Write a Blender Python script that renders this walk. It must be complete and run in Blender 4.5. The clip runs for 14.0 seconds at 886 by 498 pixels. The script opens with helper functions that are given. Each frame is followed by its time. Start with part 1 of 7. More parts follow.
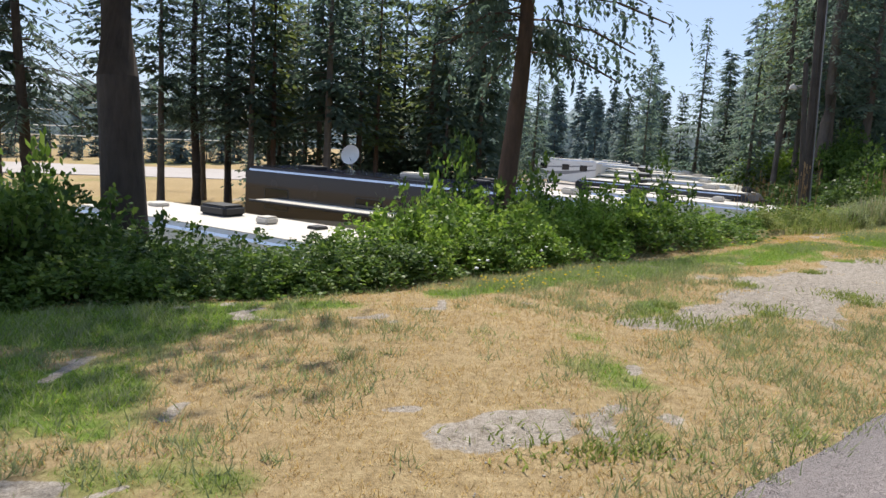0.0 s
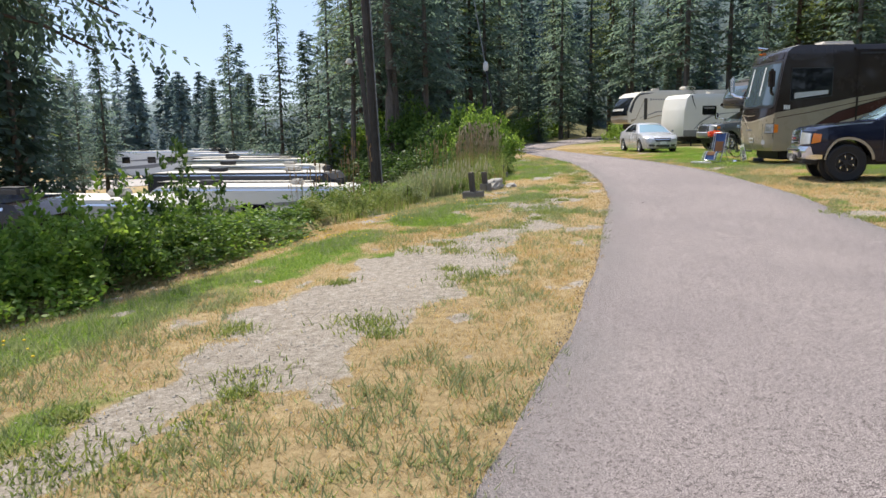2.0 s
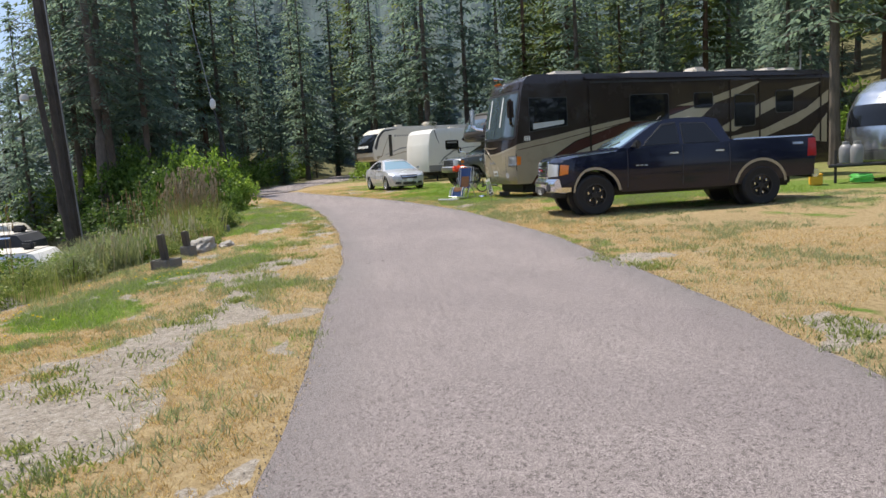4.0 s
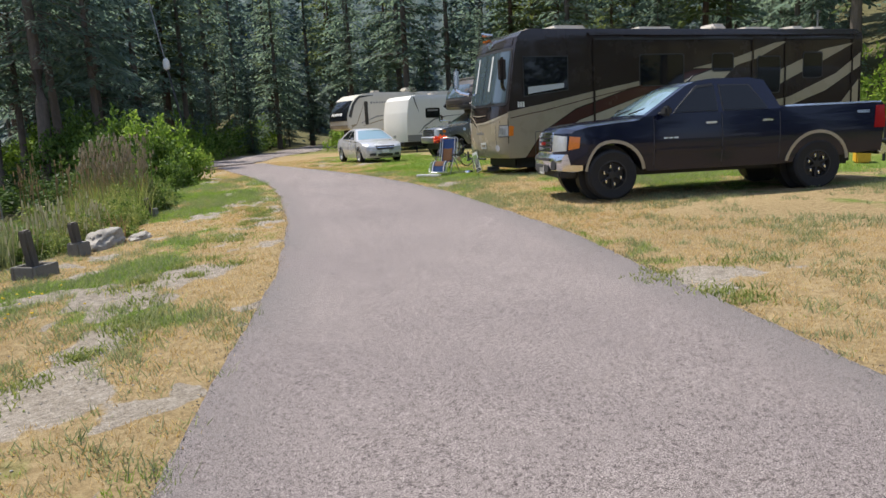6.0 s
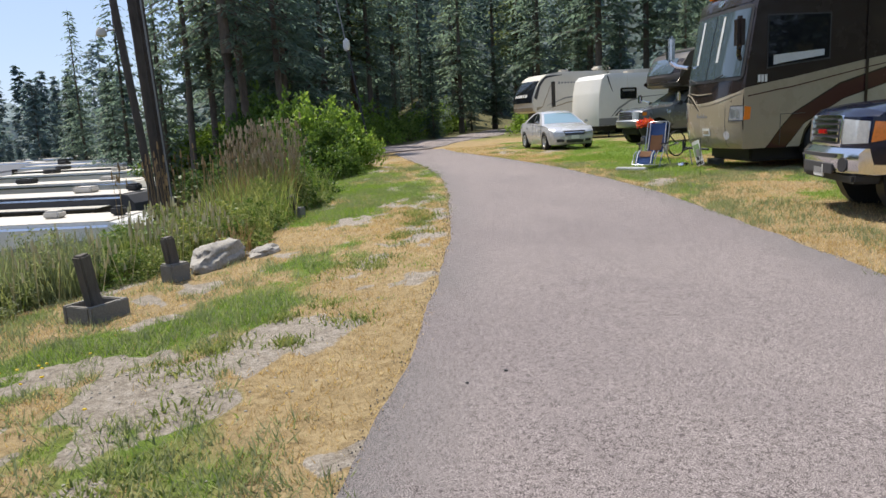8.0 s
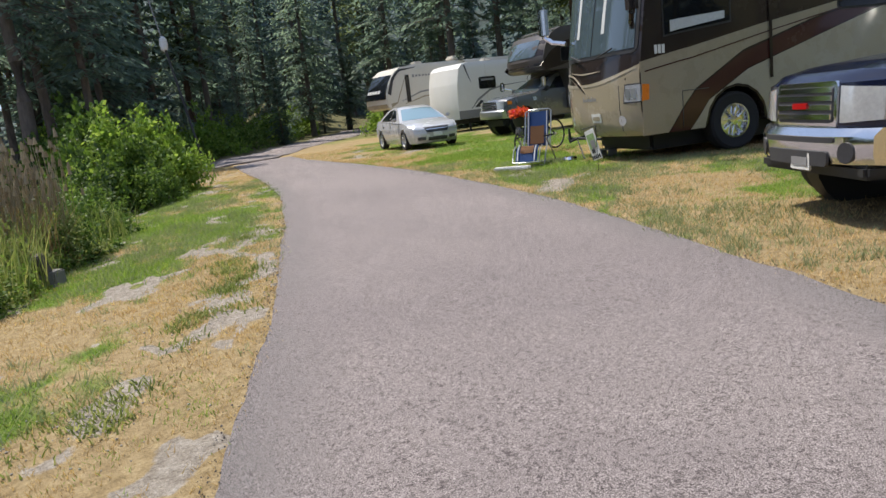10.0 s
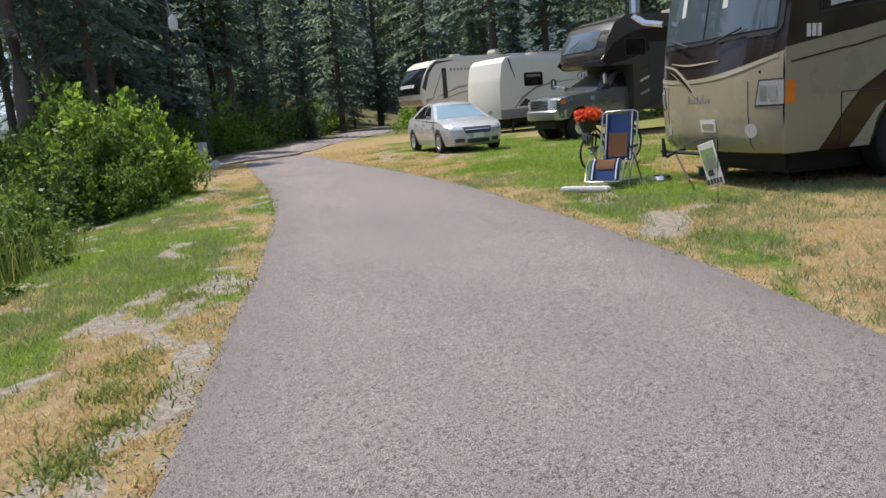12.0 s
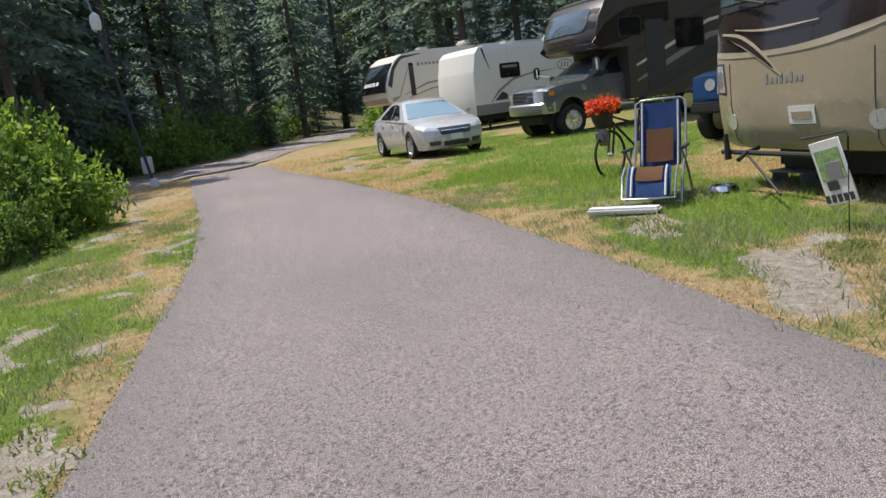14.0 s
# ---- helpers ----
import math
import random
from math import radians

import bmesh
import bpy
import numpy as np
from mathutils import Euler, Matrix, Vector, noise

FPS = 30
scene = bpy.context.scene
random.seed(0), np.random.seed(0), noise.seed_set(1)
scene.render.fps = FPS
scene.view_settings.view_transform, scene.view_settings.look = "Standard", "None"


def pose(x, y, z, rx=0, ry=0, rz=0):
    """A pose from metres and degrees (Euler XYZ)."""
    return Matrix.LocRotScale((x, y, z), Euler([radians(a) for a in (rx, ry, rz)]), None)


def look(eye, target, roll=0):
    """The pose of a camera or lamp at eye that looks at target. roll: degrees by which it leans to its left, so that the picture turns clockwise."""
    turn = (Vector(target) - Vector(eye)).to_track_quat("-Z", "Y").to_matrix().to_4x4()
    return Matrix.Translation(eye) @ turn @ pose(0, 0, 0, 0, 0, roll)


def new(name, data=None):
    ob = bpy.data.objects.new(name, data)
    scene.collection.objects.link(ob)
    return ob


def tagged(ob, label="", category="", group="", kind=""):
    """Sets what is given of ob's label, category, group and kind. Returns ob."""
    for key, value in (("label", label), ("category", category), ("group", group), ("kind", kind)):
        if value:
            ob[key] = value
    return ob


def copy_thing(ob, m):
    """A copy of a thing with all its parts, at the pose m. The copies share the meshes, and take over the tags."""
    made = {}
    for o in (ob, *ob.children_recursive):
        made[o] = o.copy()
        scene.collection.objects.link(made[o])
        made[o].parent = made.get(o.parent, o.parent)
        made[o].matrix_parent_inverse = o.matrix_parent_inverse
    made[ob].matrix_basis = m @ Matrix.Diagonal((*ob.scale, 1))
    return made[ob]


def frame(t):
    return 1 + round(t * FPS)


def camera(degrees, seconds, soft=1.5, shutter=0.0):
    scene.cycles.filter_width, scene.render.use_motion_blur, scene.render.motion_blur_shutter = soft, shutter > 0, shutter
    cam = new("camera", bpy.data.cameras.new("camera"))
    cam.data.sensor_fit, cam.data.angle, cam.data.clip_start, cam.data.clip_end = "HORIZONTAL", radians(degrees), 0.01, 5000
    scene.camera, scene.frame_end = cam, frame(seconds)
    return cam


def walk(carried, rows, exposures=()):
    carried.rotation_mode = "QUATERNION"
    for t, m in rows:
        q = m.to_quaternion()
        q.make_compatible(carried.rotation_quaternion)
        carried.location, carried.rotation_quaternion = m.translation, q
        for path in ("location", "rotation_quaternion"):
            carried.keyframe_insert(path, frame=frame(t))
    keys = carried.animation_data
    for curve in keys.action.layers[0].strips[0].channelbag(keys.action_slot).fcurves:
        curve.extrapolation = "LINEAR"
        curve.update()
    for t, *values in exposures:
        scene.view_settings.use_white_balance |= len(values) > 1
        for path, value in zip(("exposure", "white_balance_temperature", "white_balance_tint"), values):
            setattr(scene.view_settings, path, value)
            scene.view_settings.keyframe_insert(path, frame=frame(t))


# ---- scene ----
cam = camera(63.0, 14.0)
METRES, EYE = 23.0, 1.38
ROWS = [
    (0.0, 0.0, 0.0, 0.0, 0.51, -8.8, -3.28),
    (0.5, 0.0183, 0.0304, 0.0008, -3.85, -8.63, -1.19),
    (1.0, 0.0394, 0.0604, 0.0014, -12.01, -8.49, -0.19),
    (1.5, 0.0657, 0.0863, 0.0018, -25.11, -8.65, 1.47),
    (2.0, 0.093, 0.1107, 0.0018, -30.06, -9.33, 0.88),
    (2.5, 0.1206, 0.135, 0.0017, -29.28, -10.76, -1.58),
    (3.0, 0.1473, 0.1586, 0.0023, -40.2, -7.52, -2.87),
    (3.5, 0.1753, 0.181, 0.0029, -48.22, -6.43, 2.55),
    (6.0, 0.3088, 0.2917, 0.0027, -50.72, -9.42, 2.72),
    (6.5, 0.3344, 0.3172, 0.0027, -48.97, -9.78, 2.76),
    (7.0, 0.3602, 0.3424, 0.0029, -46.65, -9.92, 2.78),
    (7.5, 0.384, 0.3697, 0.0029, -45.74, -9.9, 2.84),
    (8.0, 0.4056, 0.3983, 0.0031, -36.45, -10.02, 2.86),
    (8.5, 0.4277, 0.4271, 0.0033, -36.07, -10.36, 4.79),
    (9.0, 0.4535, 0.4522, 0.003, -47.44, -11.73, 8.65),
    (11.5, 0.585, 0.5875, 0.0019, -45.74, -10.68, 4.29),
    (12.0, 0.6105, 0.6139, 0.0021, -45.03, -10.94, 4.62),
    (12.5, 0.6342, 0.6388, 0.0022, -45.44, -11.03, 5.84),
    (13.0, 0.6565, 0.6641, 0.0023, -46.14, -11.14, 6.01),
    (13.5, 0.6775, 0.6877, 0.0022, -44.98, -11.17, 5.72),
    (14.0, 0.7001, 0.7086, 0.0024, -47.62, -11.37, 7.17),
]
walk(cam, [(t, pose(METRES * x, METRES * y, EYE + METRES * z, 90 + pitch, roll, yaw)) for t, x, y, z, yaw, pitch, roll in ROWS],
     exposures=((0.0, 0.42), (1.0, 0.5), (2.5, 0.54), (3.5, 0.45), (6.0, 0.37), (14.0, 0.27)))

# ---- world and sun ----
SUN_EL, SUN_AZ = 63.0, -9.0  # degrees; azimuth from +y towards +x
world = bpy.data.worlds.new("sky")
scene.world = world
world.use_nodes = True
wn = world.node_tree
sky = wn.nodes.new("ShaderNodeTexSky")
sky.sky_type = "NISHITA"
sky.sun_disc = False
sky.sun_elevation, sky.sun_rotation = radians(SUN_EL), radians(SUN_AZ)
sky.air_density, sky.dust_density, sky.ozone_density = 1.0, 0.35, 2.0
wn.nodes["Background"].inputs[1].default_value = 0.15
haze = wn.nodes.new("ShaderNodeMix")  # thin even smoke over the whole sky
haze.data_type = "RGBA"
haze.inputs[0].default_value = 0.75
haze.inputs[7].default_value = (2.55, 3.2, 4.8, 1)
wn.links.new(sky.outputs[0], haze.inputs[6])
wn.links.new(haze.outputs[2], wn.nodes["Background"].inputs[0])
sun = new("sun", bpy.data.lights.new("sun", "SUN"))
sun.data.energy, sun.data.angle, sun.data.color = 5.0, radians(0.55), (1.0, 0.925, 0.81)
a, e = radians(SUN_AZ), radians(SUN_EL)
sun.matrix_world = look((math.sin(a) * math.cos(e) * 50, math.cos(a) * math.cos(e) * 50, math.sin(e) * 50), (0, 0, 0))


# ---- materials ----
def nodes_of(name):
    m = bpy.data.materials.new(name)
    m.use_nodes = True
    nt = m.node_tree
    return m, nt, nt.nodes["Principled BSDF"]


def noise_tex(nt, scale, detail=4.0, rough=0.6, coord="Object", stretch=None):
    tc = nt.nodes.new("ShaderNodeTexCoord")
    n = nt.nodes.new("ShaderNodeTexNoise")
    n.inputs["Scale"].default_value, n.inputs["Detail"].default_value, n.inputs["Roughness"].default_value = scale, detail, rough
    out = tc.outputs[coord]
    if stretch:
        mp = nt.nodes.new("ShaderNodeMapping")
        mp.inputs["Scale"].default_value = stretch
        nt.links.new(out, mp.inputs[0])
        out = mp.outputs[0]
    nt.links.new(out, n.inputs["Vector"])
    return n.outputs["Fac"]


def ramp(nt, fac, stops):
    r = nt.nodes.new("ShaderNodeValToRGB")
    while len(r.color_ramp.elements) < len(stops):
        r.color_ramp.elements.new(0.5)
    for el, (pos, col) in zip(r.color_ramp.elements, stops):
        el.position, el.color = pos, (*col, 1)
    nt.links.new(fac, r.inputs[0])
    return r.outputs[0]


def mix(nt, fac, c1, c2, mode="MIX"):
    n = nt.nodes.new("ShaderNodeMix")
    n.data_type, n.blend_type = "RGBA", mode
    for k, v in ((0, fac), (6, c1), (7, c2)):
        if isinstance(v, (int, float)):
            n.inputs[k].default_value = v
        elif isinstance(v, tuple):
            n.inputs[k].default_value = (*v, 1)
        else:
            nt.links.new(v, n.inputs[k])
    return n.outputs[2]


def math_node(nt, op, a, b=0.0):
    n = nt.nodes.new("ShaderNodeMath")
    n.operation = op
    for k, v in ((0, a), (1, b)):
        if isinstance(v, (int, float)):
            n.inputs[k].default_value = v
        else:
            nt.links.new(v, n.inputs[k])
    return n.outputs[0]


def bump(nt, p, fac, strength=0.3, dist=0.01):
    b = nt.nodes.new("ShaderNodeBump")
    b.inputs["Strength"].default_value, b.inputs["Distance"].default_value = strength, dist
    nt.links.new(fac, b.inputs["Height"])
    nt.links.new(b.outputs[0], p.inputs["Normal"])


def scaled(c, k):
    return tuple(min(1.0, v * k) for v in c)


def plain(name, col, rough=0.5, metal=0.0, grain=40.0, var=0.12, dirt=1.2, bumps=0.05, coat=0.0):
    """A surface with fine grain and larger uneven dirt."""
    m, nt, p = nodes_of(name)
    fine = noise_tex(nt, grain)
    big = noise_tex(nt, dirt, 5.0, 0.65)
    c1 = ramp(nt, fine, ((0.3, scaled(col, 1 - var)), (0.7, scaled(col, 1 + var))))
    c2 = ramp(nt, big, ((0.35, (0.78, 0.76, 0.73)), (0.62, (1, 1, 1))))
    nt.links.new(mix(nt, min(1.0, var * 4), c1, c2, "MULTIPLY"), p.inputs["Base Color"])
    p.inputs["Metallic"].default_value = metal
    r = math_node(nt, "ADD", math_node(nt, "MULTIPLY", big, 0.2), max(0.02, rough - 0.1))
    nt.links.new(r, p.inputs["Roughness"])
    p.inputs["Coat Weight"].default_value = coat
    p.inputs["Coat Roughness"].default_value = 0.05
    if coat:
        p.inputs["Specular IOR Level"].default_value = 0.2
    if bumps:
        bump(nt, p, fine, bumps, 0.004)
    return m


def leafy(name, stops, through_light=0.35, rough=0.6, tint=(1.0, 1.0, 0.7)):
    """Foliage whose single leaves differ in colour and let some light through."""
    m, nt, p = nodes_of(name)
    geo = nt.nodes.new("ShaderNodeNewGeometry")
    oi = nt.nodes.new("ShaderNodeObjectInfo")
    big = noise_tex(nt, 0.6, 3.0)
    f = math_node(nt, "ADD", math_node(nt, "MULTIPLY", geo.outputs["Random Per Island"], 0.5),
                  math_node(nt, "ADD", math_node(nt, "MULTIPLY", big, 0.35), math_node(nt, "MULTIPLY", oi.outputs["Random"], 0.15)))
    col = ramp(nt, f, stops)
    nt.links.new(col, p.inputs["Base Color"])
    p.inputs["Roughness"].default_value = rough
    p.inputs["Specular IOR Level"].default_value = 0.25
    tr = nt.nodes.new("ShaderNodeBsdfTranslucent")
    nt.links.new(mix(nt, 1.0, col, tint, "MULTIPLY"), tr.inputs[0])
    ms = nt.nodes.new("ShaderNodeMixShader")
    ms.inputs[0].default_value = through_light
    nt.links.new(p.outputs[0], ms.inputs[1])
    nt.links.new(tr.outputs[0], ms.inputs[2])
    nt.links.new(ms.outputs[0], nt.nodes["Material Output"].inputs[0])
    return m


def glass_dark(name, col=(0.008, 0.009, 0.011), rough=0.04, gloss=0.28):
    m, nt, p = nodes_of(name)
    p.inputs["Base Color"].default_value = (*col, 1)
    p.inputs["Roughness"].default_value = rough
    p.inputs["Specular IOR Level"].default_value = gloss
    p.inputs["Coat Weight"].default_value = gloss
    p.inputs["Coat Roughness"].default_value = 0.02
    return m


def bark(name, c1, c2):
    m, nt, p = nodes_of(name)
    n = noise_tex(nt, 9.0, 6.0, 0.7, "Object", (1.0, 1.0, 0.22))
    b = noise_tex(nt, 1.3, 3.0)
    col = mix(nt, 0.5, ramp(nt, n, ((0.35, c1), (0.65, c2))), ramp(nt, b, ((0.3, scaled(c1, 1.2)), (0.7, scaled(c2, 0.9)))))
    nt.links.new(col, p.inputs["Base Color"])
    p.inputs["Roughness"].default_value = 0.9
    bump(nt, p, n, 0.9, 0.03)
    return m


FIR = leafy("fir_needles", ((0.2, (0.075, 0.11, 0.09)), (0.5, (0.105, 0.15, 0.115)), (0.8, (0.145, 0.19, 0.13))), 0.6, tint=(0.95, 1.0, 0.92))
# haze of distance painted into these paler, bluer needles
FIR_FAR = leafy("fir_needles_haze_far", ((0.2, (0.11, 0.165, 0.175)), (0.5, (0.15, 0.21, 0.215)), (0.8, (0.19, 0.25, 0.24))), 0.45, tint=(0.95, 1.0, 0.92))
PINE = leafy("pine_needles", ((0.2, (0.075, 0.11, 0.05)), (0.5, (0.125, 0.165, 0.07)), (0.8, (0.20, 0.235, 0.10))), 0.52)
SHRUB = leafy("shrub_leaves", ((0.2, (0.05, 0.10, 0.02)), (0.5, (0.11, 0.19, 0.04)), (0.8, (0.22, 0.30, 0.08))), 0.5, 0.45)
# yellow-green leaves; on the tall lawn bush they also paint in sunlight
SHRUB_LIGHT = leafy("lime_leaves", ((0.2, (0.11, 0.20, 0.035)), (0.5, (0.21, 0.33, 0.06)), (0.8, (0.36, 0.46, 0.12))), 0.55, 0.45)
# darker leaf copy with the shade of the trees put into its colour
SHRUB_DARK = leafy("shade_dark_leaves", ((0.2, (0.035, 0.07, 0.02)), (0.5, (0.07, 0.125, 0.035)), (0.8, (0.14, 0.20, 0.06))), 0.5, 0.45)
DRYWEED = leafy("dry_weed", ((0.2, (0.2, 0.13, 0.07)), (0.5, (0.34, 0.23, 0.12)), (0.8, (0.48, 0.35, 0.2))), 0.3)
GREENWEED = leafy("green_weed", ((0.2, (0.11, 0.17, 0.04)), (0.5, (0.22, 0.27, 0.09)), (0.8, (0.40, 0.40, 0.17))), 0.5)
# milder copy for the middle distance: light bluish haze put into the colour
FIR_MID = leafy("fir_needles_haze_mid", ((0.2, (0.115, 0.165, 0.14)), (0.5, (0.165, 0.225, 0.178)), (0.8, (0.225, 0.285, 0.20))), 0.65, tint=(0.95, 1.0, 0.92))
BARK = bark("fir_bark", (0.06, 0.048, 0.04), (0.17, 0.14, 0.115))
BARK_RED = bark("pine_bark", (0.045, 0.028, 0.02), (0.15, 0.09, 0.06))
BARK_DARK = bark("dark_fir_bark", (0.03, 0.022, 0.018), (0.095, 0.072, 0.058))
POLE = bark("weathered_pole", (0.035, 0.028, 0.024), (0.095, 0.078, 0.066))
GREYWOOD = bark("grey_wood", (0.05, 0.042, 0.036), (0.17, 0.15, 0.13))
RUBBER = plain("tyre_rubber", (0.018, 0.018, 0.019), 0.85, bumps=0.2)
CHROME = plain("chrome", (0.75, 0.75, 0.76), 0.16, 1.0, var=0.04, bumps=0.0)
ALLOY = plain("alloy_metal", (0.55, 0.56, 0.57), 0.32, 0.9, var=0.06, bumps=0.0)
BLACKPLASTIC = plain("black_plastic", (0.02, 0.02, 0.021), 0.55)
WHITE_ROOF = plain("white_roof", (0.52, 0.485, 0.43), 0.6, dirt=0.8, var=0.08)
GLASS = glass_dark("tinted_glass")
COACH_GLASS = glass_dark("coach_windshield_glass", (0.06, 0.085, 0.10), 0.03, 0.7)
# pale blue base colour paints the sky's reflection on the glass
WINDSHIELD = glass_dark("windshield_sky_sheen", (0.20, 0.31, 0.36), 0.03, 0.9)
STONE = plain("pale_stone", (0.33, 0.31, 0.28), 0.9, grain=30, var=0.25, bumps=0.6)
CONCRETE = plain("concrete", (0.2, 0.19, 0.172), 0.9, grain=60, var=0.2, bumps=0.4)


# ---- building helpers ----
def thing(name, label, category, m, group=""):
    ob = new(name)
    ob.empty_display_size = 0.2
    ob.matrix_world = m
    return tagged(ob, label, category, group)


def part(name, geo, material, parent=None, label="", smooth=True, at=None, angle=38):
    """Links a bmesh or a mesh as one object under a thing or part."""
    if isinstance(geo, bmesh.types.BMesh):
        me = bpy.data.meshes.new(name)
        bmesh.ops.recalc_face_normals(geo, faces=geo.faces)
        geo.to_mesh(me)
        geo.free()
        if smooth:
            me.shade_smooth()
            me.set_sharp_from_angle(angle=radians(angle))
    else:
        me = geo
    if not me.materials:
        me.materials.append(material)
    ob = new(name, me)
    if parent:
        ob.parent = parent
    if at is not None:
        ob.matrix_local = at
    return tagged(ob, label) if label else ob


def np_mesh(name, verts, faces, smooth=False):
    me = bpy.data.meshes.new(name)
    verts, faces = np.asarray(verts, np.float32), np.asarray(faces, np.int32)
    k = faces.shape[1]
    me.vertices.add(len(verts))
    me.vertices.foreach_set("co", verts.ravel())
    me.loops.add(faces.size)
    me.loops.foreach_set("vertex_index", faces.ravel())
    me.polygons.add(len(faces))
    me.polygons.foreach_set("loop_start", np.arange(0, faces.size, k, dtype=np.int32))
    me.polygons.foreach_set("use_smooth", np.full(len(faces), smooth))
    me.update(calc_edges=True)
    return me


def box(bm, c, s, bev=0.0, seg=2, m=None):
    r = bmesh.ops.create_cube(bm, size=1.0, matrix=(m or Matrix()) @ Matrix.Translation(c) @ Matrix.Diagonal((*s, 1)))
    if bev:
        es = list({e for v in r["verts"] for e in v.link_edges})
        bmesh.ops.bevel(bm, geom=es, offset=bev, segments=seg, affect="EDGES", clamp_overlap=True)
    return bm


def boxm(c, s, bev=0.0, seg=2, m=None):
    return box(bmesh.new(), c, s, bev, seg, m)


def rod(bm, p, q, r0, r1=None, n=8):
    p, q = Vector(p), Vector(q)
    d = q - p
    m = Matrix.Translation((p + q) / 2) @ d.to_track_quat("Z", "Y").to_matrix().to_4x4()
    bmesh.ops.create_cone(bm, cap_ends=True, segments=n, radius1=r0, radius2=r0 if r1 is None else r1, depth=d.length, matrix=m)
    return bm


def rodm(p, q, r0, r1=None, n=8):
    return rod(bmesh.new(), p, q, r0, r1, n)


def tube(points, r, n=7, closed=False):
    """A round bar bent along points."""
    bm = bmesh.new()
    pts = [Vector(p) for p in points]
    rings = []
    for i, p in enumerate(pts):
        a_, b_ = pts[max(0, i - 1)], pts[min(len(pts) - 1, i + 1)]
        if closed:
            a_, b_ = pts[i - 1], pts[(i + 1) % len(pts)]
        q = (b_ - a_).to_track_quat("Z", "Y")
        rr = r[i] if isinstance(r, (list, tuple)) else r
        rings.append([bm.verts.new(p + q @ Vector((math.cos(k * math.tau / n) * rr, math.sin(k * math.tau / n) * rr, 0))) for k in range(n)])
    pairs = list(zip(rings, rings[1:])) + ([(rings[-1], rings[0])] if closed else [])
    for u, w in pairs:
        for k in range(n):
            bm.faces.new((u[k], u[(k + 1) % n], w[(k + 1) % n], w[k]))
    if not closed:
        bm.faces.new(rings[0])
        bm.faces.new(rings[-1])
    return bm


def lathe(profile, n=24, axis="Z", m=None, caps=True):
    """Turns (radius, height) pairs round an axis."""
    bm = bmesh.new()
    rings = []
    for r, h in profile:
        ring = []
        for k in range(n):
            c, s = math.cos(k * math.tau / n) * r, math.sin(k * math.tau / n) * r
            v = Vector((c, s, h)) if axis == "Z" else Vector((c, h, s))
            ring.append(bm.verts.new(m @ v if m else v))
        rings.append(ring)
    for u, w in zip(rings, rings[1:]):
        for k in range(n):
            bm.faces.new((u[k], u[(k + 1) % n], w[(k + 1) % n], w[k]))
    for ring in (rings[0], rings[-1]) if caps else ():
        bm.faces.new(ring)
    bmesh.ops.remove_doubles(bm, verts=bm.verts, dist=1e-5)
    return bm


def cut(bm, axis, places):
    for v in places:
        co, no = [0, 0, 0], [0, 0, 0]
        co[axis], no[axis] = v, 1
        bmesh.ops.bisect_plane(bm, geom=bm.verts[:] + bm.edges[:] + bm.faces[:], plane_co=co, plane_no=no)


def bend(bm, disp):
    if disp:
        for v in bm.verts:
            v.co = Vector(disp(*v.co))
    return bm


def shell(profile, half, xs=(), ys=(), zs=(), disp=None, bev=0.0):
    """A body: a side outline of (x, z), made 2 * half wide, cut into strips and bent by disp."""
    bm = bmesh.new()
    f = bm.faces.new([bm.verts.new((x, -half, z)) for x, z in profile])
    r = bmesh.ops.extrude_face_region(bm, geom=[f])
    for v in r["geom"]:
        if isinstance(v, bmesh.types.BMVert):
            v.co.y = half
    bmesh.ops.triangulate(bm, faces=[f for f in bm.faces if len(f.verts) > 4], ngon_method="EAR_CLIP")
    cut(bm, 0, xs), cut(bm, 1, ys), cut(bm, 2, zs)
    bmesh.ops.remove_doubles(bm, verts=bm.verts, dist=1e-5)
    bend(bm, disp)
    return bm


def side_panel(poly, y, thick=0.012, xs=(), zs=(), disp=None):
    """A flat piece of outline (x, z) on the body's side at y, thick metres through."""
    bm = bmesh.new()
    sgn = 1 if y > 0 else -1
    f = bm.faces.new([bm.verts.new((px, y, pz)) for px, pz in poly])
    r = bmesh.ops.extrude_face_region(bm, geom=[f])
    for v in r["geom"]:
        if isinstance(v, bmesh.types.BMVert):
            v.co.y -= sgn * thick
    bmesh.ops.triangulate(bm, faces=[f for f in bm.faces if len(f.verts) > 4], ngon_method="EAR_CLIP")
    cut(bm, 0, xs), cut(bm, 2, zs)
    return bend(bm, disp)


def front_panel(poly, xf, off=0.008, thick=0.012, ys=(), zs=(), disp=None):
    """A piece of outline (y, z) on the body's front, whose line is xf(z)."""
    bm = bmesh.new()
    f = bm.faces.new([bm.verts.new((0, py, pz)) for py, pz in poly])
    r = bmesh.ops.extrude_face_region(bm, geom=[f])
    back = [v for v in r["geom"] if isinstance(v, bmesh.types.BMVert)]
    for v in back:
        v.co.x = -1
    bmesh.ops.triangulate(bm, faces=[f for f in bm.faces if len(f.verts) > 4], ngon_method="EAR_CLIP")
    cut(bm, 1, ys), cut(bm, 2, zs)
    for v in bm.verts:
        v.co.x = xf(v.co.z) + off + v.co.x * thick
    return bend(bm, disp)


def smooth01(v):
    v = np.clip(v, 0, 1)
    return v * v * (3 - 2 * v)


def interp(pairs):
    """A line through (in, out) pairs."""
    us, vs = [p[0] for p in pairs], [p[1] for p in pairs]
    return lambda u: float(np.interp(u, us, vs))


def spans(a0, b0, n):
    return [a0 + (b0 - a0) * k / n for k in range(1, n)]


